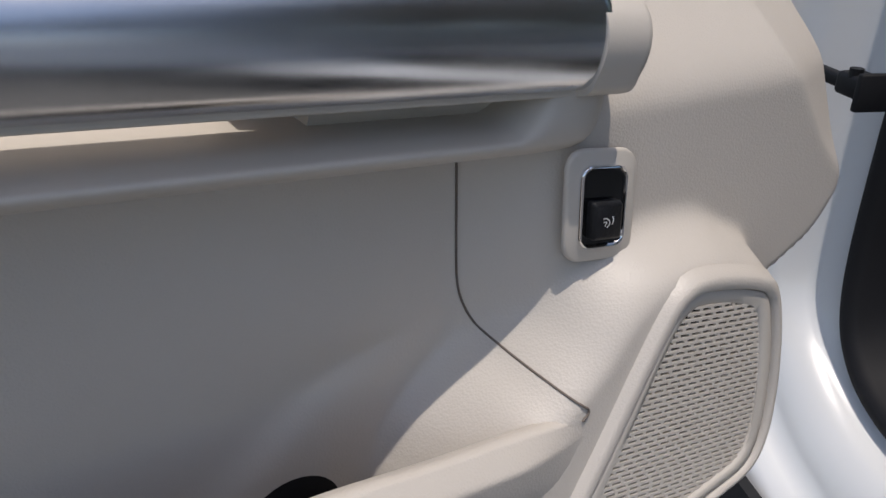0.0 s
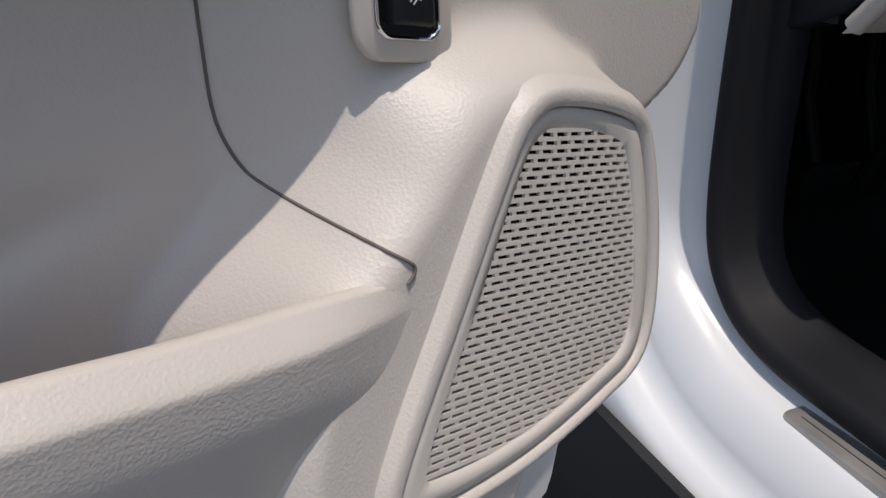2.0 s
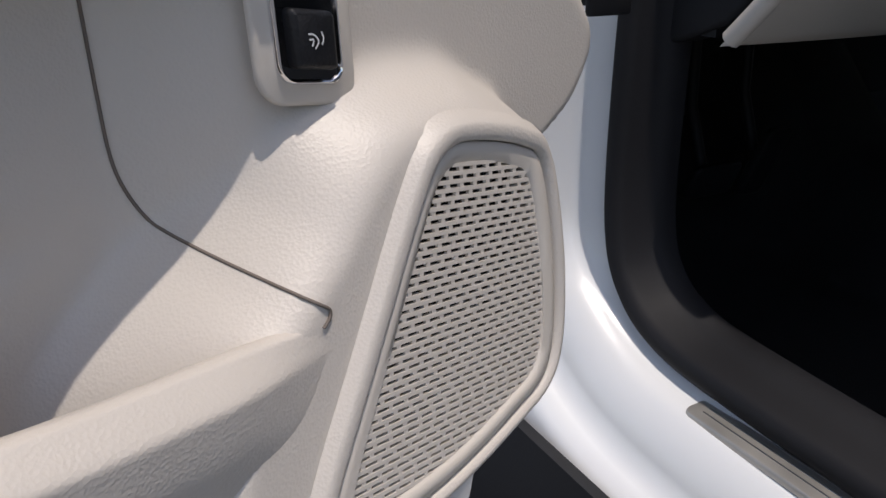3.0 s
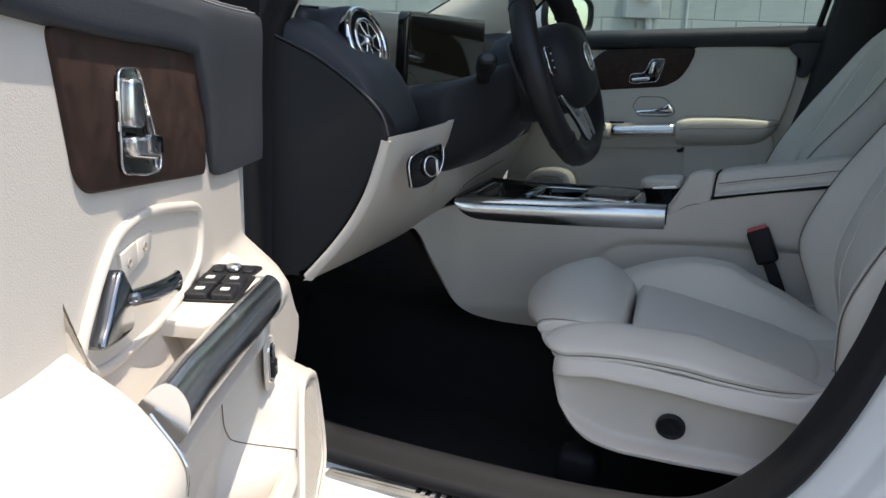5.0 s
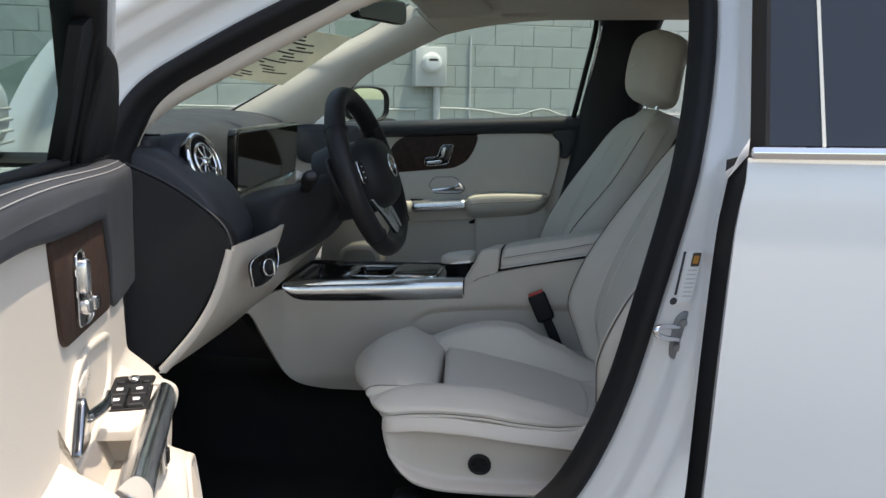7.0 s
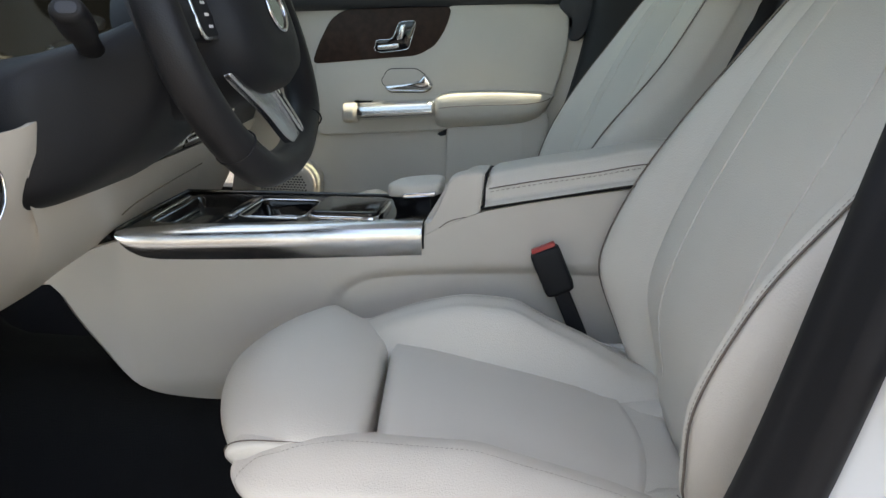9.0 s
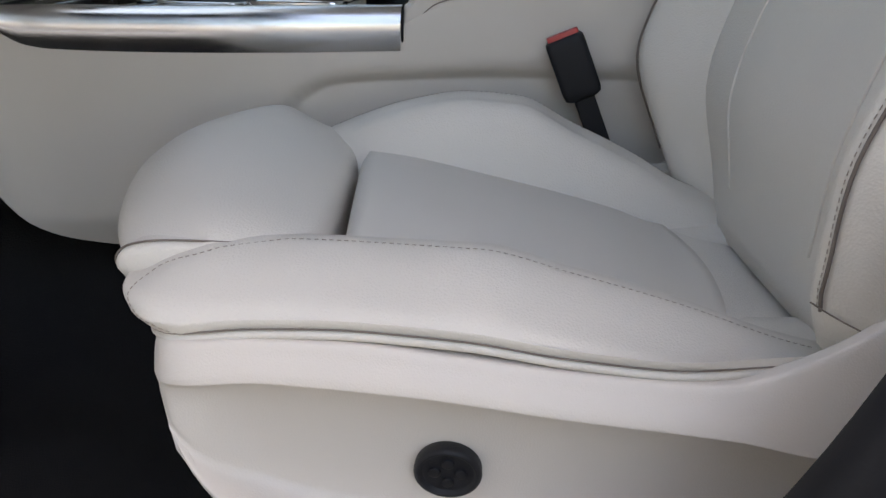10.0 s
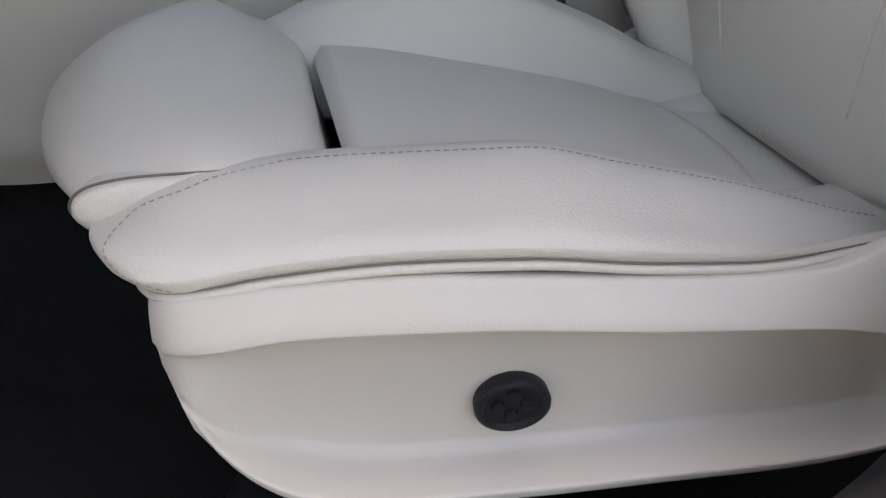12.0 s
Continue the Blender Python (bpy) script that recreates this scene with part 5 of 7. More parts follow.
ppart("cushion_switch", soft_poly([(0.436, 1.040), (0.490, 1.047), (0.494, 1.038), (0.483, 1.033), (0.437, 1.029)], 0.004), 0.0195, 0.010, SATIN, pctrl, "", 0.003)
popen = thing("door_opener", "polished metal inside door opener lever", "door handle")
pull_edge = soft_poly([(0.444, 0.953), (0.462, 0.983), (0.535, 0.986), (0.562, 0.967), (0.577, 0.942), (0.560, 0.928), (0.466, 0.925), (0.455, 0.938)], 0.012)
ppart("recess", pull_edge, 0.0135, 0.003, BEIGE, popen, "beige finger recess", 0.001)
part("recess_rim", tube([P(a, b, 0.0155) for a, b in pull_edge], 0.0012, 6, True), RUBBER, popen)
ppart("lever", soft_poly([(0.456, 0.942), (0.50, 0.947), (0.540, 0.953), (0.557, 0.973), (0.569, 0.958), (0.576, 0.941), (0.558, 0.930), (0.470, 0.929), (0.457, 0.934)], 0.006), 0.017, 0.012, CHROME, popen, "polished lever", 0.005, 3)


def arm_bar(x0, x1, sec, n=16, r=0.02):
    rings = []
    cz = sum(b for _, b in sec) / len(sec)
    for i in range(n + 1):
        x = x0 + (x1 - x0) * i / n
        e = math.sqrt(max(0.01, 1 - max(0, 1 - (x - x0) / r) ** 2)) * math.sqrt(max(0.01, 1 - max(0, 1 - (x1 - x) / r) ** 2))
        rings.append([P(x, cz + (q[1] - cz) * (0.5 + 0.5 * e) + 0.086 * (x - 0.4), q[0] * e) for q in curve([(a, b, 0) for a, b in sec], 24, True)])
    return loft(rings)


part("pull_tube", arm_bar(0.380, 0.594, [(0.0, 0.894), (0.045, 0.896), (0.062, 0.890), (0.068, 0.876), (0.062, 0.861), (0.0, 0.854)], r=0.006), SATIN, pdoor, "satin metal pull tube")
part("pull_cap", arm_bar(0.346, 0.392, [(0.0, 0.899), (0.045, 0.900), (0.060, 0.892), (0.064, 0.876), (0.054, 0.856), (0.0, 0.850)], r=0.012), BEIGE, pdoor)
part("pull_ledge", arm_bar(0.385, 0.458, [(0.0, 0.899), (0.036, 0.899), (0.042, 0.895), (0.040, 0.888), (0.0, 0.886)], r=0.010), BEIGE, pdoor)
arm_top = table((0.587, 0.914), (0.60, 0.920), (0.63, 0.927), (0.77, 0.934), (0.84, 0.934), (0.88, 0.930))
arm_low = table((0.587, 0.850), (0.60, 0.845), (0.632, 0.847), (0.80, 0.862), (0.84, 0.876), (0.862, 0.896), (0.872, 0.915), (0.88, 0.928))
arm_out = table((0.587, 0.050), (0.592, 0.058), (0.605, 0.064), (0.72, 0.060), (0.80, 0.054), (0.85, 0.044), (0.88, 0.022))
rings = []
for i in range(41):
    x = 0.587 + 0.293 * i / 40
    t_, b_, o_ = arm_top(x), arm_low(x), arm_out(x)
    rings.append([P(x, q[1], q[0]) for q in curve([(0.0, t_, 0), (o_ * 0.8, t_, 0), (o_ * 0.97, t_ - 0.08 * (t_ - b_), 0), (o_, t_ - 0.35 * (t_ - b_), 0), (o_ * 0.9, t_ - 0.7 * (t_ - b_), 0), (o_ * 0.5, b_ + 0.05 * (t_ - b_), 0), (0.0, b_, 0)], 26, True)])
part("armrest", loft(rings), LEATHER, pdoor, "padded beige armrest")
part("armrest_seam", tube([P(x, arm_top(x) - 0.35 * (arm_top(x) - arm_low(x)), arm_out(x) + 0.0004) for x in (0.600 + 0.270 * i / 30 for i in range(31))], 0.0009, 6), SEAM_SHADE, pdoor)
ppart("window_switch", rounded(0.046, 0.006, 0.002, 2, 0.402, 0.901), 0.018, 0.018, PIANO, pdoor, "black window switch")
ppart("lower_panel", soft_poly([(0.612, 0.56), (0.612, 0.838), (0.63, 0.846), (0.80, 0.860), (0.862, 0.892), (0.872, 0.86), (0.862, 0.79), (0.80, 0.56)], 0.012), 0.0, 0.012, BEIGE, pdoor, "", 0.004)
ppart("panel_notch", soft_poly([(0.588, 0.824), (0.612, 0.836), (0.612, 0.822), (0.598, 0.818)], 0.003), 0.0, 0.013, RUBBER, pdoor)
pod_edge = soft_poly([(0.125, 0.56), (0.130, 0.705), (0.152, 0.734), (0.220, 0.745), (0.268, 0.736), (0.288, 0.700), (0.275, 0.56)], 0.02)
ppart("speaker_pod", pod_edge, 0.0, 0.105, CARD, pdoor, "raised beige speaker pod", 0.010, 3)
mesh_edge = [(0.206 + (a - 0.206) * 0.84, 0.652 + (b - 0.652) * 0.86) for a, b in pod_edge]
ppart("speaker_mesh", mesh_edge, 0.1045, 0.002, BEIGE, pdoor, "perforated speaker mesh")
bm = bmesh.new()
for r in range(20):
    for c in range(16):
        a, b = 0.144 + 0.0082 * c + 0.0041 * (r % 2), 0.600 + 0.0068 * r
        if within(mesh_edge, a, b) > 0.004:
            bm.faces.new([bm.verts.new(P(a + 0.0030 * math.cos(k * 1.0472), b + 0.0024 * math.sin(k * 1.0472), 0.1069)) for k in range(6)])
part("mesh_holes", bm, RUBBER, pdoor, smooth=False)
part("window_glass", sheet(lambda a, b: Vector((0.12 + 0.92 * a, 1.70 - 0.33 * 0.36 * b, 1.16 + 0.36 * b)), 4, 4, 0.004), WINDSCREEN, pdoor)
part("window_edge", tube(curve([(0.08, 1.625, 1.20), (0.186, 1.605, 1.313), (0.25, 1.60, 1.36), (0.361, 1.595, 1.418), (0.50, 1.583, 1.478), (0.643, 1.575, 1.513), (0.852, 1.57, 1.534), (0.985, 1.57, 1.534), (1.008, 1.575, 1.50), (0.975, 1.61, 1.33), (0.945, 1.64, 1.19)], 70), 0.009, 8), RUBBER, pdoor)
part("door_frame_strip", tube([Vector((1.028, 1.575, 1.50)), Vector((0.998, 1.61, 1.33)), Vector((0.972, 1.645, 1.18)), Vector((0.948, 1.652, 1.07)), Vector((0.918, 1.655, 0.90)), Vector((0.88, 1.655, 0.80))], 0.005, 8), SATIN, pdoor)
pmirror = copy_thing(mirror, pose(0.14, 1.95, 1.235, 0, 0, -40))
pmirror["label"] = "white passenger side door mirror showing green hedge"
pm_inv = pose(0.14, 1.95, 1.235, 0, 0, -40).inverted()
part("arm", tube([pm_inv @ Vector(p) for p in ((0.13, 2.02, 1.172), (0.11, 1.90, 1.160), (0.09, 1.72, 1.135))], 0.022, 10), RUBBER, pmirror, "black mirror arm")
# plain closing panels of the far side and the tail
part("far_quarter", box(1.05, 2.26, 1.70, 1.75, 0.30, 1.16, 0.02), WHITE, car)
part("tail_panel", box(2.22, 2.27, 0.03, 1.70, 0.30, 1.20, 0.02), WHITE, car)


# ---- dashboard ----
dash = thing("dashboard", "black and beige dashboard with a wide display", "dashboard")


def skew(x, y):
    """The cabin's slight skew to the drawing axes."""
    return x - 0.115 * (y - 0.14)


BROW = [(-0.48, 1.165), (-0.30, 1.205), (-0.10, 1.205), (0.06, 1.188), (0.17, 1.168), (0.22, 1.15), (0.26, 1.12), (0.30, 1.085), (0.328, 1.03), (0.333, 0.995), (0.30, 0.975), (0.05, 0.96), (-0.4, 0.96)]
OPEN = [(-0.48, 1.165), (-0.30, 1.21), (-0.10, 1.21), (0.02, 1.20), (0.10, 1.172), (0.13, 1.13), (0.14, 1.08), (0.17, 1.035), (0.26, 1.025), (0.305, 1.0), (0.29, 0.97), (0.05, 0.96), (-0.4, 0.96)]


def dash_sec(y):
    k = step(0.31, 0.38, y)
    return [(a + (c - a) * k, b + (d - b) * k) for (a, b), (c, d) in zip(BROW, OPEN)]


rings = []
for i in range(61):
    w = (i / 60) ** 1.5
    y = 0.150 + 1.49 * w
    e = math.sqrt(max(0.02, 1 - max(0, 1 - w / 0.03) ** 2))
    rings.append([Vector((skew(0.0, y) - 0.05 + (q[0] + 0.05) * (0.94 + 0.06 * e) + 0.0, y, 1.07 + (q[1] - 1.07) * (0.85 + 0.15 * e))) for q in curve([(a, b, 0) for a, b in dash_sec(y)], 70, True)])
part("upper_dash", loft(rings), DARK_GREY, dash, "dark grey soft upper dash")
end = smooth_outline([(0.10, 1.15), (0.14, 1.141), (0.22, 1.108), (0.29, 1.065), (0.330, 1.03), (0.343, 0.996), (0.322, 0.95), (0.272, 0.86), (0.220, 0.795), (0.180, 0.762), (0.10, 0.752), (0.085, 0.9)], 60)
part("end_panel", prism(end, lambda a, b, d: Vector((a, 0.165 - d, b)), 0.030, 0.006, 3), BLACK, dash, "black end panel")
part("end_seam", tube(curve([(0.135, 0.137, 1.146), (0.22, 0.137, 1.112), (0.29, 0.137, 1.069), (0.331, 0.137, 1.033), (0.344, 0.138, 0.998)], 24), 0.0022, 6), DARK_GREY, dash)
part("hinge_boot", tube(curve([(0.142, 0.145, 1.14), (0.165, 0.142, 1.08), (0.19, 0.142, 1.0), (0.20, 0.142, 0.90), (0.202, 0.145, 0.76)], 24), 0.006, 8), RUBBER, dash)



def slab(f, nu, nv, back):
    """A surface f(a, b) with a back side shifted by one vector and closed rims."""
    bm = bmesh.new()
    front = [[bm.verts.new(f(i / nu, j / nv)) for j in range(nv + 1)] for i in range(nu + 1)]
    rear = [[bm.verts.new(v.co + Vector(back)) for v in row] for row in front]
    for i in range(nu):
        for j in range(nv):
            bm.faces.new((front[i][j], front[i + 1][j], front[i + 1][j + 1], front[i][j + 1]))
            bm.faces.new((rear[i][j], rear[i][j + 1], rear[i + 1][j + 1], rear[i + 1][j]))
    rim = [(i, 0) for i in range(nu)] + [(nu, j) for j in range(nv)] + [(i, nv) for i in range(nu, 0, -1)] + [(0, j) for j in range(nv, 0, -1)]
    for (a, b), (c, d) in zip(rim, rim[1:] + rim[:1]):
        bm.faces.new((front[a][b], rear[a][b], rear[c][d], front[c][d]))
    bm.normal_update()
    return bm


lower_top = curve([(0.344, 0.14, 0.996), (0.362, 0.22, 1.001), (0.377, 0.300, 1.008), (0.375, 0.322, 1.005), (0.345, 0.337, 0.930), (0.335, 0.40, 0.915), (0.325, 0.52, 0.912), (0.303, 0.65, 0.902), (0.293, 0.71, 0.899), (0.278, 0.86, 0.896), (0.265, 1.0, 0.893)], 41)
lower_bot = curve([(0.200, 0.136, 0.751), (0.197, 0.25, 0.748), (0.19, 0.38, 0.745), (0.18, 0.52, 0.742), (0.173, 0.611, 0.744), (0.205, 0.660, 0.770), (0.220, 0.704, 0.790), (0.217, 0.86, 0.796), (0.212, 0.985, 0.796)], 41)


def lower(a, b):
    i = a * 40
    j = min(39, int(i))
    p = lower_top[j].lerp(lower_top[j + 1], i - j)
    q = lower_bot[j].lerp(lower_bot[j + 1], i - j)
    v = p.lerp(q, b)
    v.x += 0.028 * math.sin(math.pi * b) * (0.6 + 0.4 * math.cos(math.pi * a))
    v.z -= 0.0
    return v


part("lower_panel", slab(lower, 60, 30, (-0.010, 0.0, -0.002)), BEIGE, dash, "smooth beige knee panel")
part("panel_lip", tube([lower(0.0, 0.02 + 0.96 * i / 24) + Vector((-0.006, 0.003, 0.0)) for i in range(25)], 0.009, 10), BEIGE, dash)
part("panel_seam", tube([lower(0.70 + 0.29 * i / 16, 0.60 - 0.16 * i / 16) + Vector((0.0006, 0, 0)) for i in range(17)], 0.0012, 5), SEAM_SHADE, dash)
lamp = thing("headlamp_switch", "round headlamp switch in a black plate on the dash", "switch")


LF = Vector((0.93, -0.33, 0.14)).normalized()
LU = Vector((0.02, 0.0, 1)).normalized()
LU = (LU - LF * LU.dot(LF)).normalized()
LR = LU.cross(LF)


def lampf(a, b, d):
    return Vector((0.3765, 0.203, 0.946)) + LR * a * 0.76 + LU * b * 0.80 + LF * d


part("plate", prism(smooth_outline([(-0.052, -0.028), (-0.047, 0.020), (0.03, 0.040), (0.05, 0.038), (0.048, 0.005), (0.025, -0.022), (-0.01, -0.036), (-0.045, -0.038)], 40), lampf, 0.006, 0.002), PIANO, lamp, "gloss black plate")
part("plate_rim", tube([lampf(a, b, 0.006) for a, b in smooth_outline([(-0.052, -0.028), (-0.047, 0.020), (0.03, 0.040), (0.05, 0.038), (0.048, 0.005), (0.025, -0.022), (-0.01, -0.036), (-0.045, -0.038)], 40)], 0.0012, 6, True), CHROME, lamp, "thin chrome rim")
dial = part("dial", loft([[lampf(0.004 + r * math.cos(a), 0.0 + r * math.sin(a), d) for a in (2 * math.pi * i / 30 for i in range(30))] for r, d in ((0.020, 0.004), (0.020, 0.010), (0.018, 0.012), (0.014, 0.0125), (0.0135, 0.022), (0.011, 0.0235))]), BLACK, lamp, "round black dial")
part("dial_ring", tube([lampf(0.004 + 0.0195 * math.cos(a), 0.0195 * math.sin(a), 0.011) for a in (2 * math.pi * i / 32 for i in range(32))], 0.002, 8, True), CHROME, dial, "chrome ring")
part("dial_grip", prism(rounded(0.007, 0.027, 0.003, 3, 0.004, 0.0), lampf, 0.026, 0.002), SATIN, dial)
for k in range(3):
    part("button", prism(rounded(0.012, 0.008, 0.002, 2, 0.002 + 0.015 * k, 0.0285 + 0.003 * k), lampf, 0.008, 0.001), BLACK, lamp)


def round_vent(c, axis, r):
    v = thing("air_vent", "round turbine air vent with chrome rings", "air vent", "air vents")
    ax = Vector(axis).normalized()
    u = Vector((0, 0, 1))
    u = (u - ax * u.dot(ax)).normalized()
    w = u.cross(ax)

    def at(rr, a, d):
        return Vector(c) + (u * math.sin(a) + w * math.cos(a)) * rr + ax * d
    circ = [2 * math.pi * i / 48 for i in range(48)]
    part("outer_ring", tube([at(r, a, 0.004) for a in circ], r * 0.10, 10, True), CHROME, v, "chrome outer ring")
    part("bowl", loft([[at(r * k, a, d) for a in circ] for k, d in ((1.02, 0.0), (0.92, -0.004), (0.8, -0.025), (0.5, -0.03))]), BLACK, v)
    part("inner_ring", tube([at(r * 0.66, a, 0.006) for a in circ], r * 0.07, 10, True), CHROME, v, "chrome inner ring")
    for i in range(8):
        a = 2 * math.pi * i / 8
        part("blade", tube([at(r * 0.16, a, 0.006), at(r * 0.40, a + 0.25, 0.004), at(r * 0.64, a + 0.3, 0.004)], 0.0024, 6), SATIN, v)
    part("hub", loft([[at(r * k, a, d) for a in circ[::3]] for k, d in ((0.2, -0.01), (0.2, 0.008), (0.15, 0.012), (0.05, 0.0125))]), CHROME, v)
    return v


round_vent((0.238, 0.262, 1.134), (0.95, -0.04, 0.34), 0.054)
part("vent_collar", loft([[Vector((0.238, 0.262, 1.132)) + Vector((0.90, -0.28, 0.34)) * d + r * (Vector((0.28, 0.90, 0)).normalized() * math.cos(a) + Vector((-0.34, 0.0, 0.94)) * math.sin(a)) for a in (2 * math.pi * i / 32 for i in range(32))]
                          for r, d in ((0.080, -0.06), (0.068, -0.014), (0.060, -0.002), (0.054, -0.002))], cap=False), DARK_GREY, dash)
# demister slots by the pillar
part("demister_base", box(0.070, 0.170, 0.185, 0.30, 1.150, 1.186, 0.012, 3), DARK_GREY, dash)
for k in range(6):
    part("demister_slat", prism([(0.0, 0.0), (0.005, 0.0), (0.005 + 0.006, 0.062 - 0.004 * k), (0.006, 0.062 - 0.004 * k)], lambda a, b, d: Vector((0.080 + 0.0145 * k + a, 0.198 + b, 1.185 + d)), 0.004, 0.001), RUBBER, dash)

# display under its hood
disp = thing("display", "wide dark instrument and media display on the dash", "display")


def dispf(a, b, d):
    return Vector((0.240 - 0.115 * (a - 0.14) + 0.06 * b + d, a, 1.045 + b))


part("housing", prism([(p[0], p[1]) for p in rounded(0.60, 0.146, 0.016, 5, 0.735, 0.073)], dispf, 0.022, 0.006, 3), PIANO, disp, "gloss black housing")
part("panel", prism([(p[0], p[1]) for p in rounded(0.58, 0.126, 0.010, 4, 0.735, 0.074)], lambda a, b, d: dispf(a, b, 0.0222 + d), 0.001), SCREEN, disp, "dark switched-off display", smooth=False)
part("lower_shelf", sheet(lambda a, b: Vector((skew(0.24, 0.36 + 0.68 * a) + 0.085 * b, 0.36 + 0.68 * a, 1.052 - 0.040 * b)), 8, 4, 0.01), PIANO, disp)
part("trim_strip", tube([Vector((skew(0.335, y), y, 1.008)) for y in (0.36, 0.55, 0.8, 1.0, 1.3, 1.6)], 0.005, 8), SATIN, dash, "satin metal dash strip")
# wooden and padded passenger part of the dash
part("passenger_pad", sheet(lambda a, b: Vector((skew(0.335, 0.78 + 0.80 * a) - 0.05 * b, 0.78 + 0.80 * a, 1.0 - 0.14 * b)), 10, 6, 0.01), DARK_GREY, dash)
part("glovebox", sheet(lambda a, b: Vector((skew(0.285, 1.04 + 0.56 * a) - 0.13 * b, 1.04 + 0.56 * a, 0.86 - 0.24 * b)), 10, 8, 0.012), BEIGE, dash, "smooth beige glovebox lid")
for k in range(3):
    cv = thing("air_vent", "rectangular centre air vent with a bright roller", "air vent", "centre vents")
    y0, y1 = 0.705 + 0.132 * k, 0.831 + 0.132 * k


    def ventf(a, b, d):
        """On the vent's face: a along the dash, b up, d towards the cabin."""
        return Vector((0.302 - 0.10 * (a - 0.70) + 0.10 * b + d, a, 0.900 + b))


    mid = (y0 + y1) / 2
    part("frame", prism(rounded(y1 - y0, 0.066, 0.006, 3, mid, 0.033), lambda a, b, d: ventf(a, b, d - 0.06), 0.055, 0.002), PIANO, cv, "gloss black frame")
    part("surround", tube([ventf(p[0], p[1], -0.003) for p in rounded(y1 - y0 - 0.008, 0.050, 0.006, 4, mid, 0.036)], 0.0028, 8, True), CHROME, cv, "chrome surround")
    part("roller", tube([ventf(y0 + 0.016, 0.037, 0.001), ventf(y1 - 0.016, 0.037, 0.001)], 0.0075, 14), CHROME, cv, "bright roller")
    for q in (-0.004, 0.004):
        part("roller_rib", tube([ventf(y0 + 0.03, 0.037 + q, 0.0085), ventf(y1 - 0.03, 0.037 + q, 0.0085)], 0.0012, 6), PIANO, cv)
    for b in (0.020, 0.053):
        part("slat", tube([ventf(y0 + 0.010, b, -0.004), ventf(y1 - 0.010, b, -0.004)], 0.0022, 6), PIANO_CHROME, cv)

# ---- steering wheel and column ----
wheel = thing("steering_wheel", "black leather steering wheel with metal lower spokes", "steering wheel")
WC = Vector((0.509, 0.497, 1.101))
WA = Vector((0.942, 0, 0.335))
WU = Vector((-0.335, 0, 0.942))
WR = Vector((0, 1, 0))


def wf(a, b, d=0.0):
    """On the wheel's face: a to the right, b up, d towards the driver."""
    return WC + WR * a + WU * b + WA * d


circ = [2 * math.pi * i / 72 for i in range(72)]
rim = []
for a in circ:
    R = 0.173
    dip = R * math.cos(a + 1.35)
    R *= 1 - 0.075 * step(0.135, 0.175, dip)                        # the rim is flattened below
    ring = []
    for j in range(14):
        t = 2 * math.pi * j / 14
        q = R + 0.0195 * math.cos(t)
        ring.append(wf(q * math.cos(a), q * math.sin(a), 0.022 * math.sin(t)))
    rim.append(ring)
part("rim", loft(rim + [rim[0]], cap=False), BLACK_LEATHER, wheel, "black leather rim")
for a in (0.62, math.pi - 0.62, 3.95, 5.47):
    part("rim_joint", tube([wf((0.172 + 0.0203 * math.cos(t)) * math.cos(a), (0.172 + 0.0203 * math.cos(t)) * math.sin(a), 0.0228 * math.sin(t)) for t in (2 * math.pi * j / 16 for j in range(16))], 0.0012, 5, True), RUBBER, wheel)
part("airbag_cover", loft([[wf(r * 0.092 * math.copysign(abs(math.cos(a)) ** 0.8, math.cos(a)), 0.076 * r * math.copysign(abs(math.sin(a)) ** 0.8, math.sin(a)) - 0.005, d) for a in circ[::2]] for r, d in ((1.05, -0.04), (1.05, 0.0), (1.0, 0.026), (0.85, 0.042), (0.5, 0.050), (0.2, 0.051))]), BLACK, wheel, "black airbag cover")
part("badge", tube([wf(0.024 * math.cos(a), 0.024 * math.sin(a), 0.053) for a in circ[::2]], 0.0022, 8, True), CHROME, wheel, "plain chrome ring badge")
part("badge_disc", prism([(0.023 * math.cos(a), 0.023 * math.sin(a)) for a in circ[::3]], lambda a, b, d: wf(a, b, 0.0495 + d), 0.003), PIANO, wheel)
spoke_outline = smooth_outline([(-0.092, -0.052), (-0.088, -0.062), (-0.056, -0.086), (-0.027, -0.109), (0.002, -0.137), (0.030, -0.152), (0.049, -0.158), (0.075, -0.162), (0.090, -0.154), (0.062, -0.131), (0.040, -0.100), (0.024, -0.066), (0.0, -0.060), (-0.05, -0.055)], 70)
part("lower_spoke", prism(spoke_outline, lambda a, b, d: wf(a, b, 0.006 + d - 0.04 * max(0, -b - 0.10)), 0.008, 0.003, 3), SATIN, wheel, "satin metal lower spoke")
part("spoke_inlay", prism(smooth_outline([(0.004, -0.078), (0.020, -0.078), (0.038, -0.100), (0.061, -0.131), (0.056, -0.137), (0.045, -0.133), (0.024, -0.106)], 40), lambda a, b, d: wf(a, b, 0.0135 + d - 0.04 * max(0, -b - 0.10)), 0.0035, 0.0015, 3), CHROME, wheel, "chrome inlay")
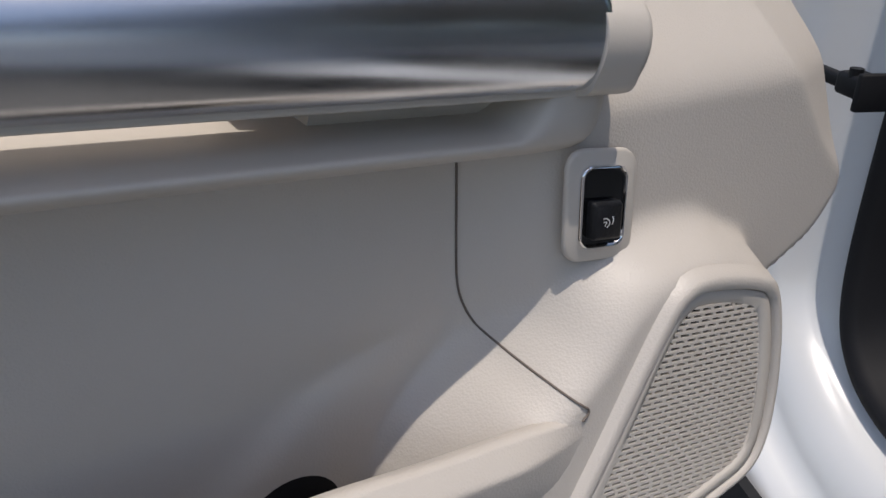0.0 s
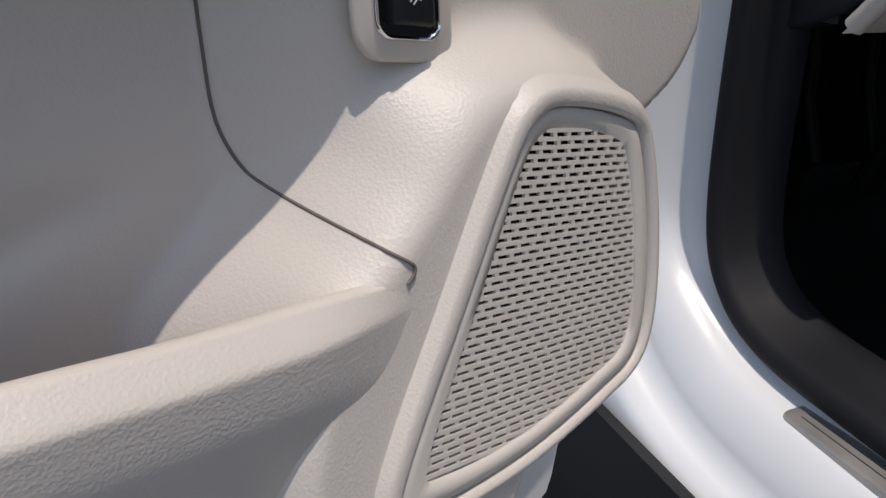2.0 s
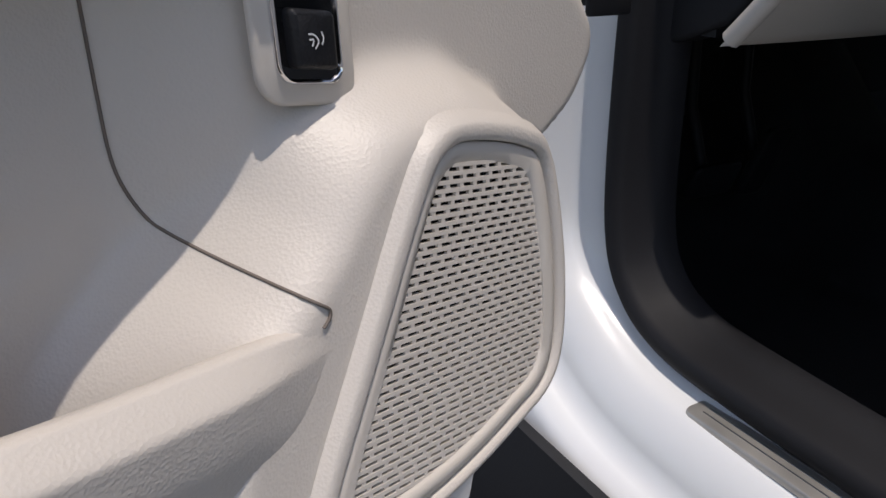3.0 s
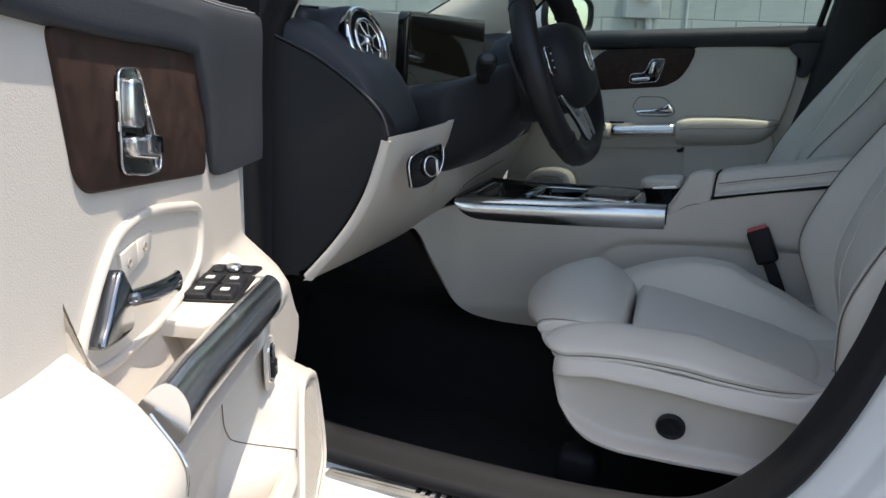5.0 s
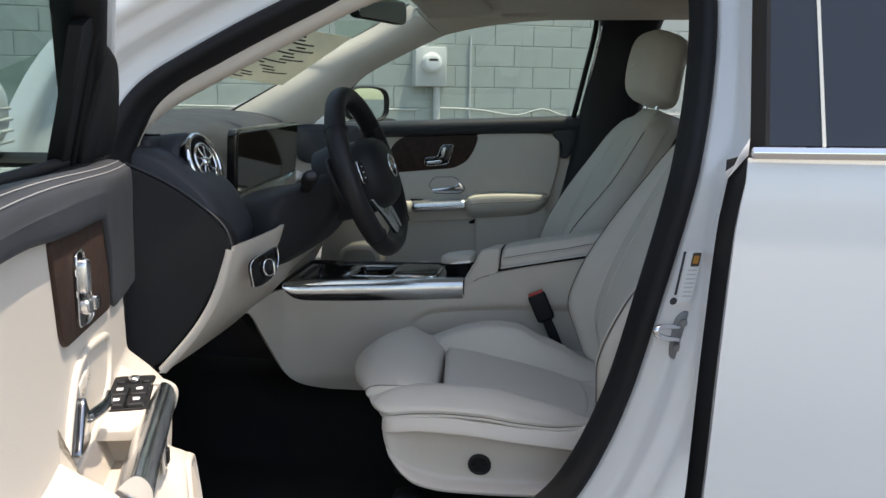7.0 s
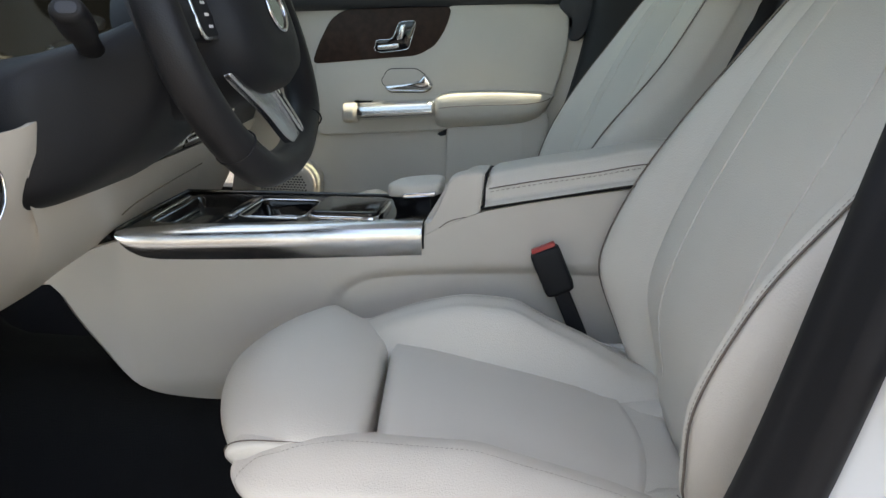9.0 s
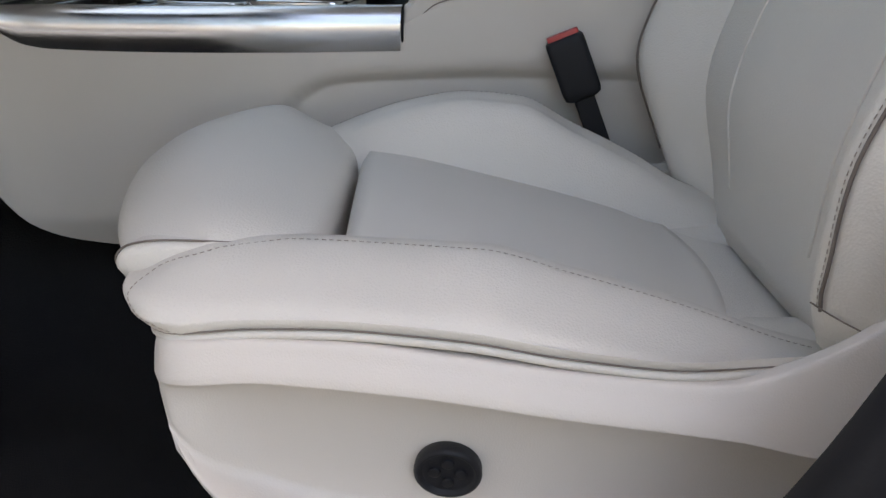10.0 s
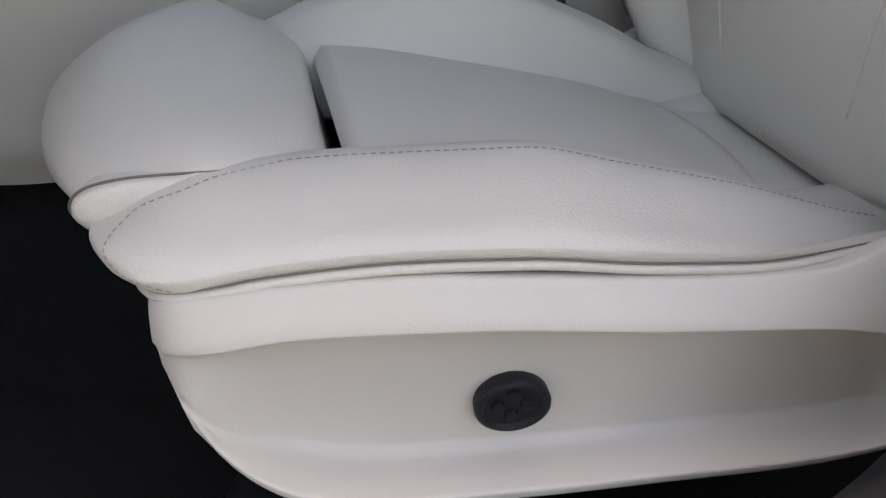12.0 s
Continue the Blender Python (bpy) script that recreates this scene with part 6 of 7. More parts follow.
for s_ in (1, -1):
    sp_ = part("spoke", loft([[wf(s_ * (0.06 + 0.105 * w), 0.005 + (0.026 - 0.006 * w) * math.cos(a), 0.006 - 0.004 * w + 0.012 * math.sin(a)) for a in circ[::6]] for w in (i / 8 for i in range(9))]), BLACK, wheel)
    part("button_field", prism(rounded(0.045, 0.044, 0.010, 4, s_ * 0.105, 0.006), lambda a, b, d: wf(a, b, 0.010 + d), 0.006, 0.002), BLACK, sp_)
    part("button_frame", tube([wf(s_ * 0.105 + p[0], 0.006 + p[1], 0.014) for p in rounded(0.047, 0.046, 0.011, 4)], 0.0022, 6, True), SATIN, sp_)
    for j in range(3):
        part("symbol", prism(rounded(0.010, 0.003, 0.001, 2, s_ * 0.105, -0.006 + 0.012 * j), lambda a, b, d: wf(a, b, 0.0163 + d), 0.0004), WHITE_INK, sp_)
column = thing("steering_column", "black steering column shroud with stalks", "steering column")
COVER = ((0.27, 0.315, 0.615, 0.902, 1.06), (0.32, 0.318, 0.612, 0.905, 1.068), (0.352, 0.325, 0.606, 0.915, 1.075), (0.38, 0.352, 0.602, 0.932, 1.085), (0.41, 0.385, 0.60, 0.955, 1.10), (0.435, 0.405, 0.595, 0.985, 1.115), (0.455, 0.415, 0.585, 1.015, 1.125), (0.468, 0.43, 0.57, 1.04, 1.12))
cx0, cx1, cx2, cx3 = [table(*[(c[0], c[k]) for c in COVER]) for k in (1, 2, 3, 4)]
rings = []
for i in range(25):
    x = 0.27 + 0.198 * i / 24
    cy, cz, hw, hh = (cx0(x) + cx1(x)) / 2, (cx2(x) + cx3(x)) / 2, (cx1(x) - cx0(x)) / 2, (cx3(x) - cx2(x)) / 2
    rings.append([Vector((x - 0.04 * (cz - 1.0) * 0, cy + hw * math.copysign(abs(math.cos(a)) ** 0.45, math.cos(a)), cz + hh * math.copysign(abs(math.sin(a)) ** 0.5, math.sin(a)))) for a in circ[::2]])
part("shroud", loft(rings), BLACK, column, "smooth black column shroud")
part("hub_back", loft([[wf(r * math.cos(a), r * math.sin(a), d) for a in circ[::3]] for r, d in ((0.08, -0.10), (0.085, -0.06), (0.075, -0.035))]), BLACK, column)
stalk_axis = (Vector((0.454, 0.262, 1.116)) - Vector((0.370, 0.46, 1.052)))
side_a = stalk_axis.cross(Vector((0, 0, 1))).normalized()
side_b = side_a.cross(stalk_axis).normalized()
stalk_r = table((0, 0.012), (0.55, 0.011), (0.72, 0.0145), (0.95, 0.0140), (0.99, 0.012), (1, 0.009))
part("indicator_stalk", loft([[Vector((0.370, 0.46, 1.052)) + stalk_axis * w + (side_a * 1.15 * math.cos(a) + side_b * 0.85 * math.sin(a)) * stalk_r(w) for a in circ[::4]] for w in [i / 16 for i in range(16)] + [0.97, 0.99, 1.0]]), BLACK, column, "black indicator stalk")
part("stalk_cap", prism(rounded(0.018, 0.011, 0.005, 4), lambda a, b, d: Vector((0.454, 0.262, 1.116)) + side_a * a + side_b * b + stalk_axis.normalized() * d, 0.0015, 0.0006), DARK_GREY, column)
for s_ in (1, -1):
    part("shift_paddle", prism(smooth_outline([(s_ * 0.075, 0.035), (s_ * 0.125, 0.055), (s_ * 0.135, 0.02), (s_ * 0.10, -0.045), (s_ * 0.08, -0.03)], 30), lambda a, b, d: wf(a, b, -0.045 + d), 0.006, 0.002), DARK_GREY, column, "grey shift paddle")
part("far_end", box(-0.46, 0.21, 1.56, 1.655, 0.95, 1.165, 0.02), DARK_GREY, dash)


# ---- centre console ----
console = thing("centre_console", "beige centre console with satin metal side rail", "console")
side_y = table((0.12, 0.58), (0.173, 0.611), (0.24, 0.700), (0.34, 0.735), (0.45, 0.758), (0.68, 0.792), (0.80, 0.795), (1.2, 0.80))
edge_lo = table((0.15, 0.745), (0.173, 0.742), (0.20, 0.66), (0.237, 0.56), (0.29, 0.525), (0.36, 0.511), (0.6, 0.50), (1.2, 0.50))
edge_hi = table((0.15, 0.76), (0.24, 0.785), (0.68, 0.79), (0.70, 0.80), (0.755, 0.825), (0.78, 0.834), (0.976, 0.874), (1.2, 0.914))


def flank(a, b):
    x = 0.165 + 1.0 * a
    lo, hi = edge_lo(x), edge_hi(x)
    z = hi + (lo - hi) * b
    groove = table((0.50, 0.60), (0.541, 0.686), (0.565, 0.71), (0.597, 0.724), (0.70, 0.735), (0.822, 0.743), (1.2, 0.75))(x)
    y = side_y(x) - 0.004 + 0.014 * step(0.012, -0.008, z - groove) * step(0.50, 0.56, x) + 0.02 * step(0.56, 0.50, z)
    return Vector((x, y, z))


part("flank", sheet(flank, 110, 60, 0.01), BEIGE, console, "smooth beige console flank")
top_z = table((0.215, 0.797), (0.45, 0.802), (0.69, 0.811))
bot_z = table((0.236, 0.787), (0.238, 0.776), (0.243, 0.764), (0.253, 0.752), (0.275, 0.742), (0.385, 0.738), (0.556, 0.741), (0.69, 0.748))
rings = []
for i in range(41):
    x = 0.236 + 0.446 * (i / 40) ** 1.6
    t_, b_ = top_z(x), bot_z(x)
    h = t_ - b_
    y = side_y(x) - 0.002
    sec = [(0.02, t_), (-0.002, t_ + 0.0005), (-0.014, t_ - 0.10 * h), (-0.019, t_ - 0.32 * h), (-0.018, t_ - 0.55 * h), (-0.012, t_ - 0.8 * h), (-0.002, b_ + 0.001), (0.02, b_)]
    rings.append([Vector((x, y + q[0] * (0.6 + 0.4 * min(1, (i + 1) / 12)), q[1])) for q in curve([(a, b, 0) for a, b in sec], 28)])
part("side_rail", loft(rings, closed=False), SATIN, console, "curved satin metal side rail")
part("rail_shadow_gap", tube([Vector((x, side_y(x) - 0.008, bot_z(x) - 0.002)) for x in (0.237 + 0.443 * (i / 40) ** 1.6 for i in range(41))], 0.003, 8), PIANO, console)
part("rail_front_gap", tube([Vector((0.2352, side_y(0.236) + o, z)) for o, z in ((0.0, 0.7985), (-0.006, 0.796), (-0.009, 0.790), (-0.008, 0.784))], 0.0016, 8), RUBBER, console)
part("rail_end_gap", tube([Vector((0.684, side_y(0.684) - 0.012, 0.807)), Vector((0.684, side_y(0.684) - 0.019, 0.784)), Vector((0.684, side_y(0.684) - 0.006, 0.757))], 0.0018, 6), RUBBER, console)


def between(v, a, b, r=0.006):
    return step(a - r, a + r, v) * step(b + r, b - r, v)


def deck_top(a, b):
    """Flat deck with a shallow front tray and a deep cup well."""
    x = 0.216 + 0.484 * a
    y = side_y(x) + 0.001 + (0.985 - side_y(x)) * b
    z = 0.7965 + 0.0095 * a - 0.018 * between(x, 0.262, 0.350) * between(y, 0.765, 0.945) - 0.045 * between(x, 0.385, 0.478) * between(y, 0.815, 0.930)
    return Vector((x, y, z))


part("top_deck", sheet(deck_top, 110, 60, 0.02), PIANO, console, "gloss black console deck")
part("deck_edge", tube([Vector((0.229, side_y(0.229) + 0.004, 0.7975)), Vector((0.224, 0.85, 0.7985)), Vector((0.222, 0.975, 0.799)), Vector((0.40, 0.985, 0.801)), Vector((0.69, 0.985, 0.806))], 0.004, 8), PIANO, console)
# shoulder behind the rail
sh = smooth_outline([(0.684, 0.808), (0.692, 0.812), (0.704, 0.832), (0.714, 0.860), (0.724, 0.880), (0.745, 0.889), (0.772, 0.891), (0.7735, 0.875), (0.769, 0.830), (0.754, 0.782), (0.740, 0.764), (0.728, 0.757), (0.706, 0.753), (0.684, 0.754)], 60)
part("shoulder", prism(sh, lambda a, b, d: Vector((a, side_y(a) + 0.02 - d, b)), 0.030, 0.005, 3), BEIGE, console, "beige shoulder behind the rail")
shoulder_z = table((0.684, 0.806), (0.704, 0.828), (0.714, 0.856), (0.724, 0.876), (0.745, 0.886), (0.772, 0.888))
part("shoulder_deck", sheet(lambda a, b: Vector((0.686 + 0.088 * a, 0.80 + 0.24 * b, shoulder_z(0.686 + 0.088 * a) - 0.03 * b)), 14, 4, 0.03), BEIGE, console)
part("shoulder_seam", tube(curve([(a, side_y(a) - 0.0105, b) for a, b in ((0.690, 0.772), (0.702, 0.796), (0.718, 0.812), (0.738, 0.820), (0.764, 0.824))], 24), 0.0008, 5), SEAM_SHADE, console)
part("shoulder_groove", tube(curve([(a, side_y(a) - 0.0055, b) for a, b in ((0.684, 0.750), (0.708, 0.750), (0.730, 0.755), (0.744, 0.765), (0.757, 0.784), (0.766, 0.812), (0.772, 0.836))], 30), 0.0014, 6), SEAM_SHADE, console)
for k in range(2):
    part("lid_button", box(0.748, 0.764, 0.808 + 0.034 * k, 0.834 + 0.034 * k, 0.878, 0.8885 - 0.0042 * k, 0.002), BEIGE, console)
# armrest lid
lid_z = table((0.77, 0.889), (0.85, 0.906), (0.93, 0.921), (1.012, 0.938), (1.2, 0.952))
gap_z = table((0.769, 0.836), (0.878, 0.858), (0.976, 0.878), (1.2, 0.918))
lid = []
for i in range(31):
    x = 0.777 + 0.40 * i / 30
    zt, zb = lid_z(x), gap_z(x) + 0.004
    e = 0.86 + 0.14 * min(1, (x - 0.777) / 0.014)
    sec = [(0.788, zb), (0.783, zb + 0.008), (0.784, (zt + zb) / 2), (0.791, zt - 0.008), (0.808, zt - 0.001), (0.91, zt - 0.008), (1.00, zt - 0.026), (1.025, zt - 0.034), (1.035, (zt + zb) / 2 - 0.012), (1.03, zb)]
    lid.append([Vector((x, q[0], zb + (q[1] - zb) * e)) for q in curve([(a, b, 0) for a, b in sec], 40, True)])
armrest = thing("armrest_lid", "padded beige leather armrest lid on the console", "armrest")
part("pad", loft(lid), LEATHER, armrest)
part("seam", tube([Vector((x, 0.7832, lid_z(x) - 0.0235)) for x in (0.782 + 0.37 * i / 30 for i in range(31))], 0.0009, 5), SEAM_SHADE, armrest)
part("seam_thread", stitches([Vector((x, 0.7828, lid_z(x) - 0.0285)) for x in (0.784 + 0.36 * i / 30 for i in range(31))], 0.005, 0.003, 0.0006), STITCH, armrest)
part("gap", tube([Vector((x, 0.790, gap_z(x))) for x in (0.770 + 0.40 * i / 10 for i in range(11))], 0.0042, 6), RUBBER, armrest)
part("front_gap", tube([Vector((0.7755, 0.789, 0.838)), Vector((0.7760, 0.788, 0.868)), Vector((0.7765, 0.794, 0.887)), Vector((0.7765, 0.90, 0.880)), Vector((0.7765, 1.02, 0.858))], 0.0022, 6), RUBBER, armrest)
part("box_far_side", sheet(lambda a, b: Vector((0.2 + 1.0 * a, 1.045, 0.42 + (edge_hi(0.2 + a) - 0.42) * b)), 10, 4, 0.01), BEIGE, console)
# controls on the deck
touch = thing("touchpad", "black touchpad with chrome surround on the console deck", "touchpad")
part("base", prism([(p[0], p[1]) for p in rounded(0.116, 0.125, 0.016, 5, 0.552, 0.862)], lambda a, b, d: Vector((a, b, 0.801 + 0.02 * (a - 0.5) + d)), 0.008, 0.003, 3), CHROME, touch, "chrome surround")
part("pad", prism([(p[0], p[1]) for p in rounded(0.108, 0.117, 0.014, 5, 0.552, 0.862)], lambda a, b, d: Vector((a, b, 0.8092 + 0.02 * (a - 0.5) + d)), 0.006, 0.003, 3), PIANO, touch, "gloss black pad")
for k in range(2):
    part("key", prism([(p[0], p[1]) for p in rounded(0.07, 0.010, 0.003, 3, 0.552, 0.788 + 0.150 * k)], lambda a, b, d: Vector((a, b, 0.800 + d)), 0.005, 0.002), PIANO_CHROME, touch)
rest = thing("palm_rest", "beige palm rest on a black stem", "palm rest")


def lozenge(k, z, dx=0.0):
    """Flat rounded outline of the palm rest, wider at its rear end."""
    pts = [(0.612, 0.868), (0.634, 0.850), (0.668, 0.846), (0.698, 0.852), (0.702, 0.890), (0.694, 0.926), (0.660, 0.930), (0.625, 0.915)]
    return [Vector((0.657 + dx + (a - 0.657) * k, 0.888 + (b - 0.888) * k, z + 0.10 * (a - 0.657) * k)) for a, b in smooth_outline(pts, 48)]


part("stem", loft([lozenge(k, z, dx) for k, z, dx in ((0.80, 0.796, 0.006), (0.82, 0.812, 0.005), (0.90, 0.830, 0.002), (0.97, 0.836, 0.0))]), PIANO, rest, "gloss black tapered stem")
part("cushion", loft([lozenge(k, z) for k, z in ((0.97, 0.8365), (1.0, 0.839), (1.0, 0.848), (0.97, 0.8535), (0.88, 0.856), (0.5, 0.858), (0.2, 0.8582))]), LEATHER, rest, "beige leather palm cushion")
part("clasp", prism(rounded(0.054, 0.0085, 0.004, 3, 0.667, 0.8395), lambda a, b, d: Vector((a, 0.849 - d, b + 0.12 * (a - 0.667))), 0.006, 0.002), CHROME, rest, "chrome clasp")
cups = thing("cup_holder", "chrome rimmed cup holder in the black console deck", "cup holder")
part("rim", tube([Vector((p[0], p[1], 0.8005 + 0.02 * (p[0] - 0.43))) for p in rounded(0.108, 0.128, 0.018, 6, 0.431, 0.872)], 0.0022, 8, True), CHROME, cups, "chrome rim")
for k in range(2):
    part("cup_ring", tube([Vector((0.4315 + 0.036 * math.cos(a), 0.846 + 0.054 * k + 0.024 * math.sin(a), 0.775)) for a in circ[::3]], 0.002, 6, True), PIANO_CHROME, cups)
part("lid_edge", box(0.358, 0.374, 0.80, 0.945, 0.7985, 0.8030, 0.002), PIANO_CHROME, cups)
part("tray_strip", tube([Vector((0.252, 0.772, 0.7985)), Vector((0.249, 0.85, 0.7995)), Vector((0.247, 0.925, 0.800))], 0.0022, 8), CHROME, console)

# belt buckle beside the seat
buckle = thing("belt_buckle", "black seat belt buckle with a red release button", "belt buckle")
BA = Vector((0.41, 0.02, -0.91)).normalized()
BS = Vector((0.91, 0.0, 0.41)).normalized()
BT = BA.cross(BS)


def bf(a, b, d):
    return Vector((0.866, 0.752, 0.790)) + BS * a + BA * b + BT * d


part("case", loft([[bf(q[0], t, q[1]) for q in rounded(0.044 * k, 0.024 * k, 0.006 * k)] for t, k in ((0.003, 0.86), (0.006, 0.98), (0.012, 1.0), (0.065, 1.0), (0.072, 0.93), (0.075, 0.7))]), BLACK, buckle, "black plastic case")
part("button", prism(rounded(0.036, 0.014, 0.003), lambda a, b, d: bf(a, 0.004 - d, b - 0.002), 0.006, 0.001), RED, buckle, "red release button")
part("stalk", loft([[bf(q[0], t, q[1]) for q in rounded(0.024, 0.008, 0.003)] for t in (0.07, 0.10, 0.14, 0.20)]), BLACK, buckle)
for k in range(2):
    part("slot", box(0.0, 0.004, 0.0, 0.002, 0, 0.012), SATIN, buckle).matrix_world = Matrix.Translation(bf(-0.006 + 0.010 * k, 0.085, -0.006))


# ---- things on the pillar behind the door opening ----
striker = thing("door_striker", "zinc coated door striker loop on its plate", "striker")
part("plate", prism(smooth_outline([(-0.014, -0.034), (0.0, -0.041), (0.015, -0.032), (0.018, 0.0), (0.015, 0.030), (0.0, 0.039), (-0.014, 0.028), (-0.017, 0.0)], 30), lambda a, b, d: Vector((1.122 + a * 0.9 + 0.12 * b, 0.088 - d + 0.3 * a, 0.893 + b)), 0.005, 0.002), STEEL, striker)
part("loop", tube(curve([(1.118, 0.086, 0.906), (1.095, 0.070, 0.909), (1.082, 0.062, 0.906), (1.084, 0.062, 0.897), (1.098, 0.070, 0.890), (1.118, 0.086, 0.884)], 30), 0.005, 10), CHROME, striker, "bright steel loop")
for k in range(2):
    part("bolt", loft([[Vector((1.121 + 0.006 * math.cos(a) + (0.004 if k else -0.003), 0.081 + 0.001 * 0, 0.893 + (0.021 if k else -0.021) + 0.006 * math.sin(a))) + Vector((0, -d, 0)) for a in circ[::8]] for d in (0.0, 0.003)]), STEEL, striker)
sticker = thing("tyre_sticker", "small white information sticker on the pillar", "sticker")


def stf(a, b, d):
    return Vector((1.128 + a * 0.95 + 0.15 * b, 0.072 - d + 0.28 * a, 0.992 + b))


part("paper", prism(rounded(0.024, 0.085, 0.003), stf, 0.0008), STICKER, sticker, smooth=False)
part("emblem", prism(rounded(0.014, 0.022, 0.002, 3, 0.004, 0.027), lambda a, b, d: stf(a, b, 0.0009 + d), 0.0006), INK, sticker, smooth=False)
part("emblem_mark", prism(rounded(0.009, 0.013, 0.002, 3, 0.004, 0.027), lambda a, b, d: stf(a, b, 0.0016 + d), 0.0003), ORANGE, sticker, smooth=False)
part("bar", prism(rounded(0.004, 0.070, 0.001, 2, -0.017, 0.005), lambda a, b, d: stf(a, b, d), 0.001), DARK_GREY, sticker, smooth=False)
part("dot", prism([(-0.018 + 0.006 * math.cos(a), -0.040 + 0.006 * math.sin(a)) for a in circ[::4]], lambda a, b, d: stf(a, b, d), 0.0012), DARK_GREY, sticker, smooth=False)
for k in range(7):
    part("text_bar", prism(rounded(0.016, 0.0022, 0.0005, 2, 0.002, 0.010 - 0.007 * k), lambda a, b, d: stf(a, b, 0.0009 + d), 0.0002), METER_GREY, sticker, smooth=False)

# inner mirror, sun visor, grab handle, paper on the windscreen
inner = thing("rear_view_mirror", "frameless rear view mirror under the headliner", "mirror")
part("shell", prism([(p[0], p[1]) for p in rounded(0.24, 0.062, 0.02)], lambda a, b, d: Vector((0.44 + 0.3 * a - d, 0.93 + a, 1.488 + b)), 0.03, 0.012, 3), BLACK, inner)
part("glass", prism([(p[0], p[1]) for p in rounded(0.235, 0.058, 0.018)], lambda a, b, d: Vector((0.4405 + 0.3 * a + d, 0.93 + a, 1.488 + b)), 0.004), MIRROR, inner, smooth=False)
part("stem", tube([Vector((0.42, 0.88, 1.50)), Vector((0.40, 0.88, 1.55))], 0.012, 10), BLACK, inner)
visor = thing("sun_visor", "folded beige sun visor against the headliner", "sun visor")
part("board", prism([(p[0], p[1]) for p in rounded(0.17, 0.40, 0.03, 5, 0.60, 1.22)], lambda a, b, d: Vector((a, b, 1.538 - d)), 0.018, 0.008, 3), LINING, visor)
handle = thing("grab_handle", "beige grab handle over the passenger window", "grab handle")
part("bar", tube(curve([(0.70, 1.475, 1.545), (0.715, 1.465, 1.53), (0.78, 1.46, 1.525), (0.845, 1.465, 1.53), (0.86, 1.475, 1.545)], 20), 0.010, 10), BEIGE, handle)
paper = thing("window_paper", "printed paper sheet stuck inside the windscreen", "paper sheet")
PO, PX, PY = Vector((-0.06, 1.0, 1.318)), Vector((0.21, 0.0, 0.135)), Vector((0.16, 0.10, -0.025))


def pf(a, b, d=0.0):
    return PO + PX * a + PY * b + Vector((0.25, -0.3, -0.9)) * (d + 0.012 * math.sin(math.pi * a) * math.sin(math.pi * b))


part("sheet", sheet(lambda a, b: pf(a, b), 12, 12, 0.0008), PAPER, paper)
random.seed(4)
for k in range(16):
    a0, b0 = 0.06 + 0.055 * k, 0.08 + 0.4 * random.random()
    w, h = 0.025, 0.12 + 0.3 * random.random()
    part("text_bar", sheet(lambda a, b: pf(a0 + w * a, b0 + h * b, 0.0012), 2, 4), INK, paper)

# ---- electricity meter on the wall ----
meter = thing("electric_meter", "grey electricity meter box with a round glass dial", "meter")
MU, MZ = -2.82, 1.55
origin_u = (WALL_U.dot(Vector((-0.44, 6.68, 0))))


def mf(a, b, d):
    return on_wall(origin_u + a, MZ + b, d)


part("box", prism(rounded(0.31, 0.37, 0.012), mf, 0.12, 0.008), METER_GREY, meter, "grey painted steel box")
part("dial_collar", loft([[mf(0.0 + r * math.cos(a), 0.035 + r * math.sin(a), d) for a in circ[::2]] for r, d in ((0.095, 0.115), (0.095, 0.15), (0.088, 0.156), (0.085, 0.19), (0.078, 0.20), (0.05, 0.204))]), STICKER, meter, "round white meter dial")
part("dial_label", prism(rounded(0.09, 0.022, 0.003, 2, 0, 0.060), lambda a, b, d: mf(a, b, 0.2045 + d), 0.001), INK, meter, smooth=False)
for k in range(2):
    part("dial_mark", prism(rounded(0.018, 0.010, 0.002, 2, -0.025 + 0.05 * k, 0.01), lambda a, b, d: mf(a, b, 0.2045 + d), 0.001), METER_GREY, meter, smooth=False)
part("conduit", tube([mf(0.075, -0.18, 0.05), mf(0.075, -0.7, 0.05), mf(0.075, -1.5, 0.05)], 0.034, 14), METER_GREY, meter, "painted conduit pipe")
